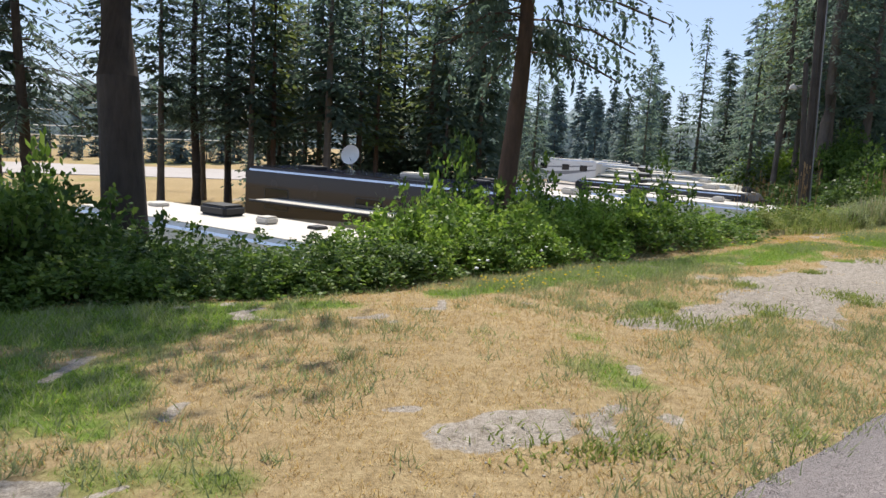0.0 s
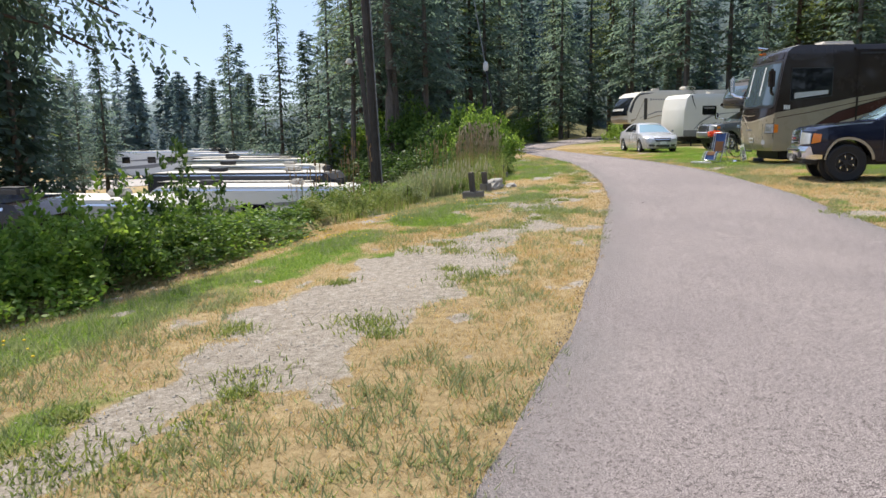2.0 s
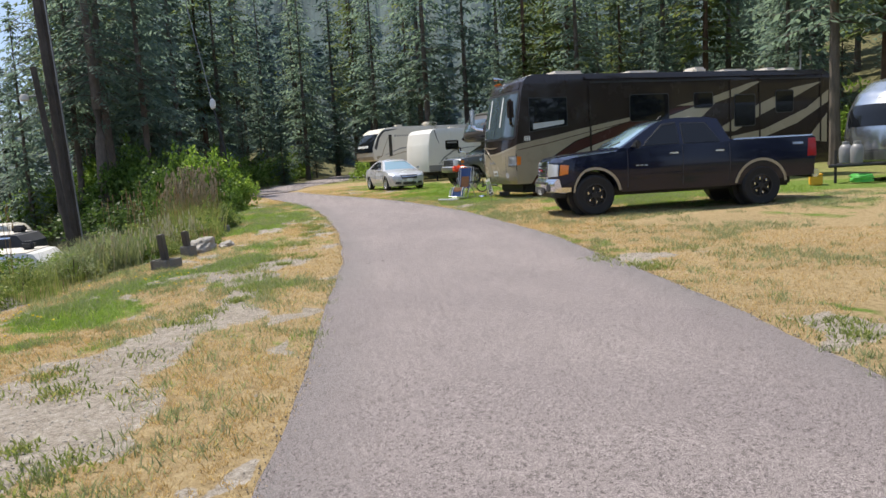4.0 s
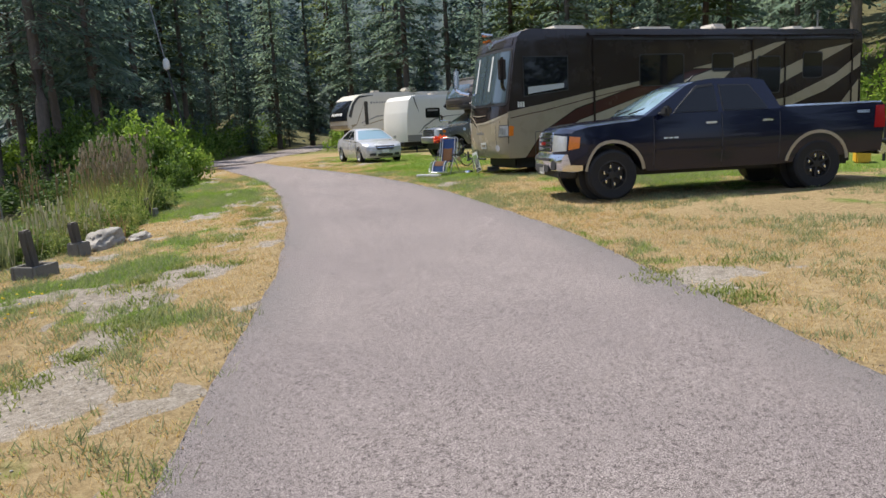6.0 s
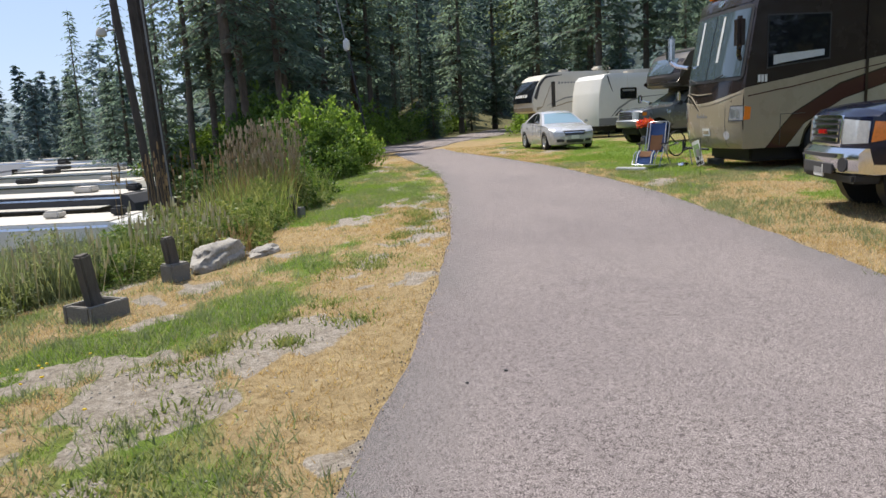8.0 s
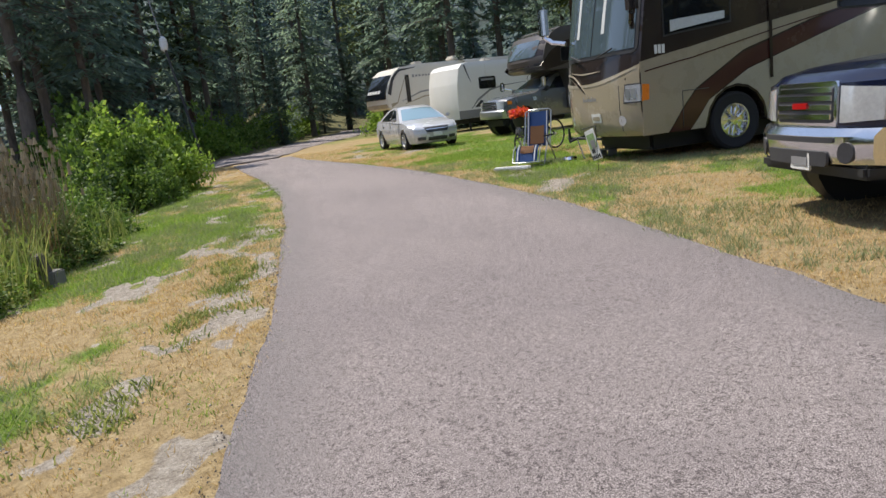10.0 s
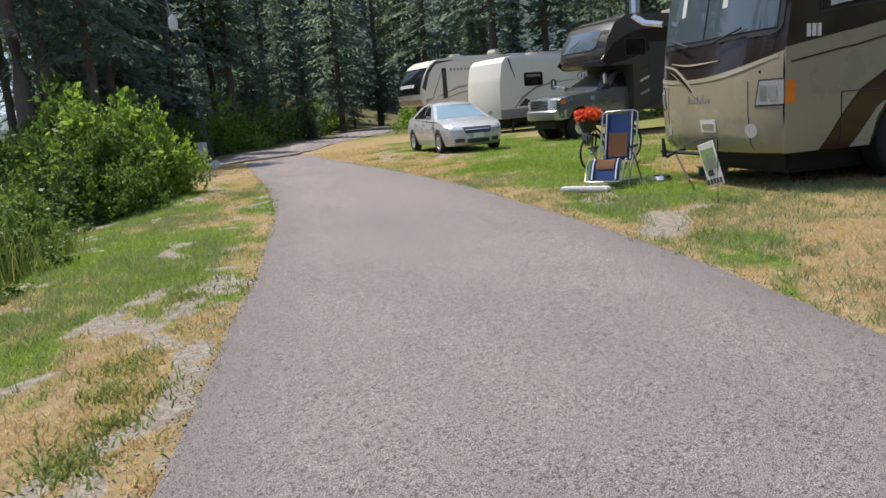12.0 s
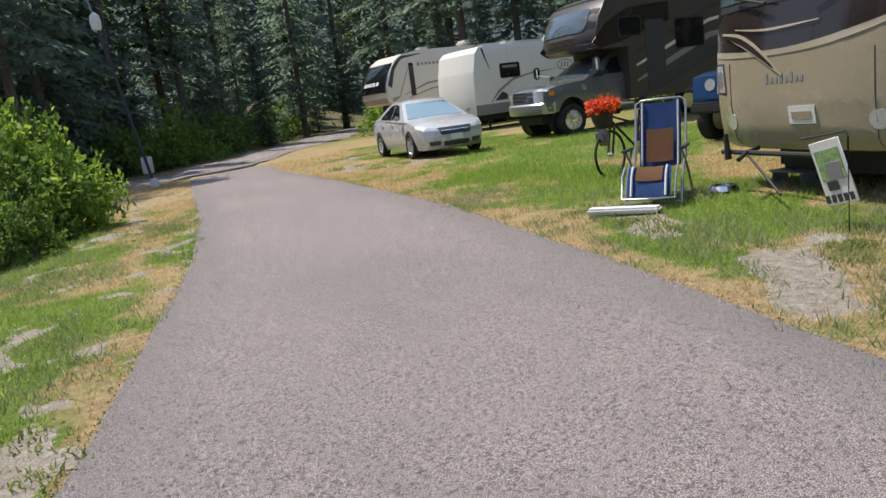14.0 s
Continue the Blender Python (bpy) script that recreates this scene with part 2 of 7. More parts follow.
# ---- the lie of the land ----
ROAD_LEFT = [(-12.0, -8.0), (-4.0, -1.6), (1.35, 2.95), (2.6, 4.0), (3.9, 5.1), (5.85, 6.85), (7.6, 8.55), (9.6, 10.65), (11.9, 13.0), (14.2, 15.75), (17.2, 19.75),
             (19.5, 23.1), (22.0, 27.4), (24.2, 31.7), (27.0, 37.0)]
ROAD_RIGHT = [(-9.0, -11.0), (-1.0, -4.3), (4.0, 0.2), (6.6, 2.6), (9.1, 5.0), (10.8, 6.6), (11.95, 7.8), (13.1, 9.05), (15.2, 11.3), (16.9, 13.5), (19.0, 16.3), (20.3, 18.3), (21.2, 19.75),
              (22.8, 22.4), (24.1, 24.9), (25.6, 28.0), (28.2, 33.8), (30.5, 38.0)]
CREST = [(-60, -22), (-25, -3), (-12.0, 3.2), (-3.6, 6.7), (-1.1, 7.9), (0.8, 9.3), (3.8, 12.0), (7.2, 15.0), (9.5, 16.9), (11.5, 18.4), (14.2, 21.2), (17, 25.4), (20, 29.8),
         (22.3, 35.0), (23.5, 41.0), (25.5, 50.0), (31.0, 70.0), (46.0, 110.0), (95.0, 220.0), (300, 700)]


def side_of(line, x, y):
    """Signed distance to a line of points: positive on its left."""
    x, y = np.asarray(x, float), np.asarray(y, float)
    best, sign = np.full(x.shape, 1e9), np.ones(x.shape)
    for (x0, y0), (x1, y1) in zip(line, line[1:]):
        dx, dy = x1 - x0, y1 - y0
        s = np.clip(((x - x0) * dx + (y - y0) * dy) / (dx * dx + dy * dy), 0, 1)
        d = np.hypot(x - x0 - s * dx, y - y0 - s * dy)
        c = dx * (y - y0) - dy * (x - x0)
        near = d < best
        best, sign = np.where(near, d, best), np.where(near, np.sign(c), sign)
    return best * sign


CROSS_NEAR = [(22.0, 47.0), (25.0, 41.8), (28.0, 38.4), (31.2, 39.2), (34.0, 42.0), (38.0, 45.0), (46.0, 50.5), (66.0, 64.0), (90, 80)]
CROSS_FAR = [(25.5, 52.0), (28.5, 47.5), (30.6, 45.2), (33.2, 46.2), (36.5, 48.7), (45.0, 54.5), (64.0, 67.5), (88, 84)]
LOW = -4.3


def fbm(x, y, scale, octaves=4, seed=5):
    """Soft uneven noise, about 0 to 1."""
    table = np.random.default_rng(seed).random((256, 256))
    out, amp, total = 0.0, 1.0, 0.0
    for o in range(octaves):
        u, v = np.asarray(x, float) * scale + 31.7 * o, np.asarray(y, float) * scale + 17.3 * o
        iu, iv = np.floor(u).astype(int), np.floor(v).astype(int)
        fu, fv = u - iu, v - iv
        fu, fv = fu * fu * (3 - 2 * fu), fv * fv * (3 - 2 * fv)
        g = lambda a, b: table[(iu + a) % 256, (iv + b) % 256]
        out = out + amp * ((g(0, 0) * (1 - fu) + g(1, 0) * fu) * (1 - fv) + (g(0, 1) * (1 - fu) + g(1, 1) * fu) * fv)
        total += amp
        amp, scale = amp * 0.55, scale * 2.1
    return out / total


def land(x, y):
    """Height of the ground."""
    x, y = np.asarray(x, float), np.asarray(y, float)
    base = np.clip(-0.11 + 0.0062 * (x + y), -0.12, 0.12)
    left, right, crest = side_of(ROAD_LEFT, x, y), -side_of(ROAD_RIGHT, x, y), side_of(CREST, x, y)
    up = np.where(right > 0, 0.012 * np.clip(right, 0, 9) + 0.02 * np.clip(right - 16, 0, 12), 0)
    lane = np.abs(side_of(CROSS_NEAR, x, y))
    up = up + 0.30 * np.clip(np.minimum(right - 28, lane - 9), 0, 70) * smooth01((x - 18) / 10)
    verge = np.where((left > 0) & (crest < 0), -0.025 * np.clip(left, 0, 8), 0)
    bank = LOW * smooth01((crest + 0.3) / 8.5) - 0.12 * smooth01((crest + 1.5) / 1.5)
    wob = 0.03 * np.sin(x * 1.1 + 0.7 * y) * np.sin(y * 0.9 - 0.4 * x) * smooth01((np.maximum(left, right) - 0.3) / 1.5)
    return base + up + verge + bank + wob


def on(x, y, dz=0.0, rz=0.0):
    """A pose on the ground."""
    return pose(x, y, float(land(x, y)) + dz, 0, 0, rz)

# ---- ground ----
BARE = [(2.6, 6.6, 1.3, 0.55, 40), (3.5, 7.4, 1.3, 0.75, 42), (4.6, 8.3, 1.6, 0.9, 40), (6.0, 9.4, 1.7, 0.85, 38), (7.6, 10.6, 1.5, 0.7, 35), (8.8, 11.3, 0.8, 0.4, 35), (9.4, 11.9, 0.7, 0.3, 45),
        (10.5, 13.3, 0.8, 0.3, 50), (11.6, 14.0, 0.7, 0.35, 40), (12.8, 15.4, 0.5, 0.25, 45), (14.2, 16.5, 0.7, 0.25, 50), (15.6, 18.3, 0.6, 0.22, 50), (16.8, 19.75, 0.5, 0.25, 50),
        (0.8, 3.5, 0.55, 0.3, 10), (1.9, 6.3, 0.4, 0.25, 30), (13.6, 9.0, 0.8, 0.35, -25), (12.9, 8.6, 0.45, 0.2, 20), (10.6, 6.0, 0.6, 0.25, 35), (20.6, 17.45, 0.75, 0.5, 20), (21.9, 19.4, 0.5, 0.2, 50),
        (22.6, 20.3, 0.3, 0.15, 30), (28.0, 30.4, 1.4, 0.5, 65), (28.4, 28.5, 0.8, 0.4, 20), (30.5, 33.5, 1.6, 0.5, 40), (15.0, 17.4, 0.3, 0.15, 40), (21.8, 17.6, 0.4, 0.18, 10)]
GREEN = [(-3.2, 5.3, 1.6, 0.7, 15), (-2.0, 5.7, 1.0, 0.4, 10), (-2.2, 3.8, 1.0, 0.5, 20), (0.6, 7.6, 1.0, 0.45, 25), (2.0, 8.6, 1.6, 0.5, 38), (3.2, 9.6, 1.7, 0.55, 42), (5.4, 11.5, 1.8, 0.5, 40), (8.0, 13.2, 1.6, 0.5, 35),
         (9.8, 14.2, 1.2, 0.6, 30), (11.2, 15.0, 1.1, 0.5, 45), (17.3, 23.3, 3.6, 1.6, 58), (19.6, 27.0, 3.0, 1.2, 62), (15.0, 19.8, 1.3, 0.7, 50), (18.4, 22.6, 1.8, 0.8, 58), (16.9, 20.9, 1.6, 0.7, 55), (12.6, 16.2, 1.2, 0.4, 45), (10.3, 13.2, 0.5, 0.25, 30), (24.3, 21.5, 2.4, 1.4, 60),
         (23.0, 19.0, 2.2, 1.4, 50), (26.5, 24.5, 3.0, 2.0, 60), (30.0, 26.0, 5.0, 3.0, 50), (22.0, 14.0, 4.0, 2.5, -25), (26.0, 10.5, 5.0, 2.5, -25), (33.0, 32.0, 5.0, 2.5, 60), (11.5, 6.2, 0.8, 0.12, 45), (14.3, 10.1, 1.5, 0.14, 48),
         (18.8, 15.6, 2.0, 0.22, 52), (21.0, 18.6, 1.5, 0.3, 57), (1.9, 3.6, 0.5, 0.15, 40), (8.5, 9.6, 0.6, 0.1, 48), (20.5, 24.5, 1.5, 0.5, 60), (9.6, 60.0, 22.0, 3.0, 78), (-4.6, 4.4, 1.4, 0.9, 20)]

DRY = [(18.0, 12.8, 3.6, 1.8, 48), (20.2, 15.6, 2.2, 0.9, 52), (14.5, 8.6, 3.0, 1.8, 45)]


def patches(plist, x, y, soft=0.55):
    out = np.zeros(np.shape(x))
    for cx, cy, rx, ry, ang in plist:
        c, s = math.cos(radians(ang)), math.sin(radians(ang))
        u, v = ((x - cx) * c + (y - cy) * s) / rx, (-(x - cx) * s + (y - cy) * c) / ry
        out = np.maximum(out, np.clip(1 + soft - np.hypot(u, v) * 1.0, 0, 1 + soft) / (1 + soft))
    return out


def cover(x, y):
    """Bare gravel and green shares of the lawn, both ragged and clumpy."""
    wx_ = x + (fbm(x, y, 1.1, 4, 31) - 0.5) * 1.5
    wy_ = y + (fbm(x, y, 1.1, 4, 32) - 0.5) * 1.5
    bare = patches(BARE, wx_, wy_)
    near = bare > 0.02
    bare = bare + near * ((fbm(x, y, 1.7, 4, 9) - 0.5) * 0.7 + (fbm(x, y, 5.0, 3, 14) - 0.5) * 0.35)
    bare = np.maximum(bare, 0.62 * smooth01((fbm(x, y, 2.2, 4, 21) - 0.60 - 0.08 * smooth01((9 - x) / 4)) / 0.07) * (side_of(ROAD_LEFT, x, y) > 0))
    spot = fbm(x, y, 0.9, 4, 5)
    clump = fbm(x, y, 3.4, 3, 17)
    green = patches(GREEN, wx_, wy_) * 1.2 + (spot - 0.53) * 1.7 + (clump - 0.5) * 1.1 + 0.05 * smooth01((8 - x) / 8)
    green = green - 0.55 * patches(DRY, wx_, wy_)
    return np.clip(bare, 0, 1), np.clip(green, 0, 1)


def ground_material():
    m, nt, p = nodes_of("dry_lawn")
    at = nt.nodes.new("ShaderNodeAttribute")
    at.attribute_name = "cover"
    sep = nt.nodes.new("ShaderNodeSeparateColor")
    nt.links.new(at.outputs["Color"], sep.inputs[0])
    n1, n2, n3 = noise_tex(nt, 1.6, 6, 0.7), noise_tex(nt, 14.0, 6, 0.75), noise_tex(nt, 0.25, 4, 0.6)
    blades = noise_tex(nt, 70.0, 3, 0.7, "Object", (1, 0.35, 1))
    straw = ramp(nt, n2, ((0.25, (0.19, 0.135, 0.07)), (0.5, (0.38, 0.285, 0.155)), (0.75, (0.54, 0.43, 0.25))))
    green = ramp(nt, n2, ((0.25, (0.06, 0.10, 0.02)), (0.5, (0.14, 0.21, 0.04)), (0.75, (0.25, 0.31, 0.085))))
    n4 = noise_tex(nt, 55.0, 4, 0.8)
    crumb = math_node(nt, "ADD", math_node(nt, "MULTIPLY", n2, 0.5), math_node(nt, "MULTIPLY", n4, 0.5))
    dirt = ramp(nt, crumb, ((0.34, (0.13, 0.105, 0.08)), (0.5, (0.32, 0.28, 0.235)), (0.64, (0.50, 0.455, 0.40))))
    gfac = math_node(nt, "ADD", sep.outputs[1], math_node(nt, "MULTIPLY", math_node(nt, "SUBTRACT", n1, 0.5), 0.6))
    gmask = ramp(nt, gfac, ((0.22, (0, 0, 0)), (0.60, (1, 1, 1))))
    bfac = math_node(nt, "ADD", sep.outputs[0], math_node(nt, "MULTIPLY", math_node(nt, "SUBTRACT", math_node(nt, "ADD", math_node(nt, "MULTIPLY", n1, 0.55), math_node(nt, "MULTIPLY", n2, 0.45)), 0.5), 0.55))
    bmask = ramp(nt, bfac, ((0.41, (0, 0, 0)), (0.46, (1, 1, 1))))
    woods = ramp(nt, n2, ((0.3, (0.06, 0.06, 0.032)), (0.7, (0.17, 0.155, 0.085))))
    c = mix(nt, gmask, straw, green)
    c = mix(nt, 0.35, c, ramp(nt, blades, ((0.3, (0.45, 0.43, 0.4)), (0.7, (1, 1, 1)))), "MULTIPLY")
    c = mix(nt, bmask, c, dirt)
    c = mix(nt, sep.outputs[2], c, woods)
    c = mix(nt, 0.5, c, ramp(nt, n3, ((0.35, (0.75, 0.75, 0.72)), (0.65, (1, 1, 1)))), "MULTIPLY")
    nt.links.new(c, p.inputs["Base Color"])
    p.inputs["Roughness"].default_value = 0.95
    p.inputs["Specular IOR Level"].default_value = 0.1
    bump(nt, p, math_node(nt, "ADD", n2, math_node(nt, "ADD", math_node(nt, "MULTIPLY", blades, 0.6), math_node(nt, "MULTIPLY", n4, 0.6))), 0.8, 0.035)
    return m


def axis_steps(lo, hi, step, far):
    out = list(np.arange(lo, hi + 1e-6, step))
    d = step
    while out[-1] < far:
        d *= 1.25
        out.append(out[-1] + d)
    d = step
    while out[0] > -far:
        d *= 1.25
        out.insert(0, out[0] - d)
    return np.array(out)


def make_ground():
    gx, gy = axis_steps(-7, 30, 0.13, 2600), axis_steps(-2, 34, 0.13, 2600)
    X, Y = np.meshgrid(gx, gy)
    Z = land(X, Y)
    inside = np.minimum(-side_of(ROAD_LEFT, X, Y), side_of(ROAD_RIGHT, X, Y))
    Z = Z - 0.05 * smooth01(inside / 0.35)
    rng = np.random.default_rng(3)
    nx, ny = len(gx), len(gy)
    idx = np.arange(nx * ny).reshape(ny, nx)
    faces = np.stack((idx[:-1, :-1], idx[:-1, 1:], idx[1:, 1:], idx[1:, :-1]), -1).reshape(-1, 4)
    me = np_mesh("ground", np.stack((X, Y, Z), -1).reshape(-1, 3), faces, True)
    bare, green = cover(X, Y)
    crest, right = side_of(CREST, X, Y), -side_of(ROAD_RIGHT, X, Y)
    green = np.maximum(green, 0.6 * smooth01((crest + 0.5) / 1.0) * (1 - smooth01((crest - 8) / 5)))
    green = np.maximum(green, 0.45 * smooth01((right - 6) / 6))
    edge_fade = 1 - smooth01(1 - np.minimum(np.abs(side_of(ROAD_LEFT, X, Y)), np.abs(side_of(ROAD_RIGHT, X, Y))) / 0.9) * (X < 16)
    green = green * (0.35 + 0.65 * edge_fade)
    woods = np.maximum(smooth01((crest - 0.5) / 2.0) * (1 - smooth01((crest - 7) / 2)), smooth01((right - 26) / 5) * 0.9)
    woods = np.maximum(woods, smooth01((Y - 44) / 6) * (crest < 3) * (X > 5) * 0.9)
    col = np.stack((bare, green, woods, np.ones_like(bare)), -1).reshape(-1, 4).astype(np.float32)
    at = me.color_attributes.new("cover", "FLOAT_COLOR", "POINT")
    at.data.foreach_set("color", col.ravel())
    ob = part("ground", me, ground_material())
    tagged(ob, "dry straw-coloured lawn with green and bare gravel patches", "ground", kind="structure")


def asphalt_material():
    m, nt, p = nodes_of("worn_asphalt")
    g = noise_tex(nt, 185.0, 3, 0.85)
    st = noise_tex(nt, 38.0, 4, 0.75)
    big = noise_tex(nt, 0.45, 5, 0.65, "Object", (1.0, 0.5, 1.0))
    c = ramp(nt, g, ((0.39, (0.04, 0.034, 0.034)), (0.49, (0.205, 0.177, 0.173)), (0.60, (0.50, 0.447, 0.43))))
    c = mix(nt, 0.8, c, ramp(nt, st, ((0.38, (0.33, 0.31, 0.315)), (0.48, (1, 1, 1)))), "MULTIPLY")
    c = mix(nt, 0.7, c, ramp(nt, big, ((0.3, (0.74, 0.72, 0.74)), (0.65, (1.0, 0.98, 0.97)))), "MULTIPLY")
    at = nt.nodes.new("ShaderNodeAttribute")
    at.attribute_name = "edge"
    worn = ramp(nt, math_node(nt, "ADD", math_node(nt, "MULTIPLY", st, 0.6), math_node(nt, "MULTIPLY", big, 0.4)), ((0.42, (0, 0, 0)), (0.58, (1, 1, 1))))
    c = mix(nt, math_node(nt, "MULTIPLY", at.outputs["Fac"], worn), c, ramp(nt, g, ((0.38, (0.045, 0.04, 0.041)), (0.62, (0.26, 0.24, 0.235)))))
    nt.links.new(c, p.inputs["Base Color"])
    p.inputs["Roughness"].default_value = 0.88
    p.inputs["Specular IOR Level"].default_value = 0.25
    bump(nt, p, math_node(nt, "ADD", g, st), 0.7, 0.008)
    return m


ASPHALT = asphalt_material()


def resample(line, n):
    pts = np.array(line, float)
    d = np.concatenate(([0], np.cumsum(np.hypot(*np.diff(pts, axis=0).T))))
    # a smooth line through the points
    u = np.linspace(0, d[-1], n)
    out = np.stack((np.interp(u, d, pts[:, 0]), np.interp(u, d, pts[:, 1])), -1)
    for _ in range(6):
        out[1:-1] = (out[:-2] + 2 * out[1:-1] + out[2:]) / 4
    return out


def ribbon(name, left, right, material, n, across, lift, label, height=land, ragged=0.03, category="road", kind="structure"):
    L, R = resample(left, n), resample(right, n)
    rng = np.random.default_rng(11)
    ker = np.ones(5) / 5
    ju, jv = (np.convolve(rng.normal(0, 1, n), ker, 'same') for _ in range(2))
    rows = []
    for k in range(across + 1):
        f = k / across
        q = L * (1 - f) + R * f
        if k in (0, across):
            d = (R - L) / np.linalg.norm(R - L, axis=1)[:, None]
            q = q + d * (ju if k == 0 else jv)[:, None] * ragged
        rows.append(q)
    P = np.stack(rows, 1)
    crown = 0.03 * np.sin(np.linspace(0, math.pi, across + 1))[None, :]
    edge = np.zeros((n, across + 1))
    edge[:, 0] = edge[:, -1] = 1
    if across > 4:
        edge[:, 1] = edge[:, -2] = 0.55
    Z = height(P[..., 0], P[..., 1]) + lift + crown
    top = np.concatenate((P, Z[..., None]), -1).reshape(-1, 3)
    low = top.copy()
    low[:, 2] -= 0.07
    idx = np.arange(n * (across + 1)).reshape(n, across + 1)
    f1 = np.stack((idx[:-1, :-1], idx[:-1, 1:], idx[1:, 1:], idx[1:, :-1]), -1).reshape(-1, 4)
    N = len(top)
    s1 = np.stack((idx[:-1, 0], idx[1:, 0], idx[1:, 0] + N, idx[:-1, 0] + N), -1)
    s2 = np.stack((idx[1:, -1], idx[:-1, -1], idx[:-1, -1] + N, idx[1:, -1] + N), -1)
    s1, s2 = (np.where(q < N, q + N, q + N) for q in (s1, s2))
    me = np_mesh(name, np.concatenate((top, top, low)), np.concatenate((f1, s1, s2)), True)
    at = me.attributes.new("edge", "FLOAT", "POINT")
    at.data.foreach_set("value", np.concatenate((edge.ravel(), np.ones(2 * N))).astype(np.float32))
    ob = part(name, me, material)
    return tagged(ob, label, category, kind=kind)


make_ground()
ribbon("road", ROAD_LEFT, ROAD_RIGHT, ASPHALT, 420, 12, 0.012, "narrow worn grey asphalt lane between dry lawns")
ribbon("road_crossing", CROSS_FAR, CROSS_NEAR, ASPHALT, 90, 8, 0.018, "grey asphalt lane bending away under the trees")


def flat_low(x, y):
    return np.full(np.shape(x), LOW + 0.02)


# ---- trees ----
def conifer_mesh(seed, height, base_clear, reach, levels, per, blades, droop=0.5, sparse=0.0, blade=(0.5, 0.11), taper=0.85, hang=0.0):
    """Needle-bearing branches in uneven whorls; each branch carries flat sprays, some hanging."""
    rng = np.random.default_rng(seed)
    quads, wood = [], []
    for i in range(levels):
        f = (i + rng.uniform(-0.4, 0.4)) / levels
        z = height * (base_clear + (1 - base_clear) * max(0.0, f))
        top = max(0.02, 1 - f)
        for _ in range(max(2, int(per * (0.5 + 0.5 * top) + rng.uniform(-1, 1)))):
            f = min(0.985, max(0.0, (i + rng.uniform(-0.7, 0.7)) / levels))
            top = 1 - f
            z = height * (base_clear + (1 - base_clear) * f)
            if rng.random() < sparse:
                continue
            ang = rng.uniform(0, math.tau)
            length = reach * (top ** taper) * rng.uniform(0.55, 1.15) * (1 if f > 0.12 else rng.uniform(0.5, 1.1)) + 0.15
            rise = rng.uniform(-0.05, 0.25) + 0.5 * f
            n = max(3, int(blades * (0.35 + 0.65 * top)))
            for s in np.linspace(0.18, 1.0, n):
                r = length * s
                zz = z + r * rise - droop * length * s * s * 0.6
                ca, sa = math.cos(ang), math.sin(ang)
                for sgn in ((-1, 1) if s < 0.97 else (0,)):
                    side = sgn * rng.uniform(0.5, 1.2)
                    ln = blade[0] * rng.uniform(0.6, 1.4) * (1.15 - 0.5 * s)
                    w = blade[1] * rng.uniform(0.7, 1.3)
                    dx, dy = math.cos(ang + side), math.sin(ang + side)
                    dz = rng.uniform(-0.55, 0.05) - droop * 0.35
                    c0 = np.array((ca * r, sa * r, zz))
                    d = np.array((dx, dy, dz)) * ln
                    p = np.array((-dy, dx, rng.uniform(-0.5, 0.5))) * w
                    quads.append((c0, c0 + d * 0.45 + p, c0 + d, c0 + d * 0.5 - p))
                    if hang and rng.random() < hang:
                        for h in range(int(rng.integers(3, 9))):
                            a2 = rng.uniform(0, math.tau)
                            c1 = c0 + d * 0.6 + np.array((0.02 * h * dx, 0.02 * h * dy, -0.09 * h))
                            d1 = np.array((math.cos(a2) * 0.5, math.sin(a2) * 0.5, -0.9)) * ln * 0.7
                            p1 = np.array((-math.sin(a2), math.cos(a2), 0.0)) * w
                            quads.append((c1, c1 + d1 * 0.45 + p1, c1 + d1, c1 + d1 * 0.5 - p1))
            if length > 1.2 and i % 2 == 0:
                wood.append((z, ang, length * 0.8, rise, droop))
    q = np.array(quads, np.float32)
    me = np_mesh("crown", q.reshape(-1, 3), np.arange(len(q) * 4).reshape(-1, 4))
    return me, wood


def conifer(name, seed, height, radius, needle, wood_mat, label, **kw):
    ob = thing(name, label, "tree", pose(0, 0, -200), "conifers")
    rng = random.Random(seed)
    pts, rad = [], []
    sx, sy = rng.uniform(-0.15, 0.15), rng.uniform(-0.15, 0.15)
    for k in range(9):
        f = k / 8
        pts.append((sx * math.sin(f * 3), sy * math.sin(f * 2.4), -0.6 + f * (height + 0.5)))
        rad.append(radius * (1 - 0.93 * f) * (1.25 if k == 0 else 1))
    bm = tube(pts, rad, 9)
    me, wood = conifer_mesh(seed, height, **kw)
    for z, ang, length, rise, droop in wood[:30]:
        p0 = Vector((0, 0, z))
        q1 = Vector((math.cos(ang) * length, math.sin(ang) * length, z + length * rise - droop * length * 0.4))
        rod(bm, p0, q1, 0.03, 0.008, 3)
    part("trunk", bm, wood_mat, ob)
    part("crown", me, needle, ob)
    return ob


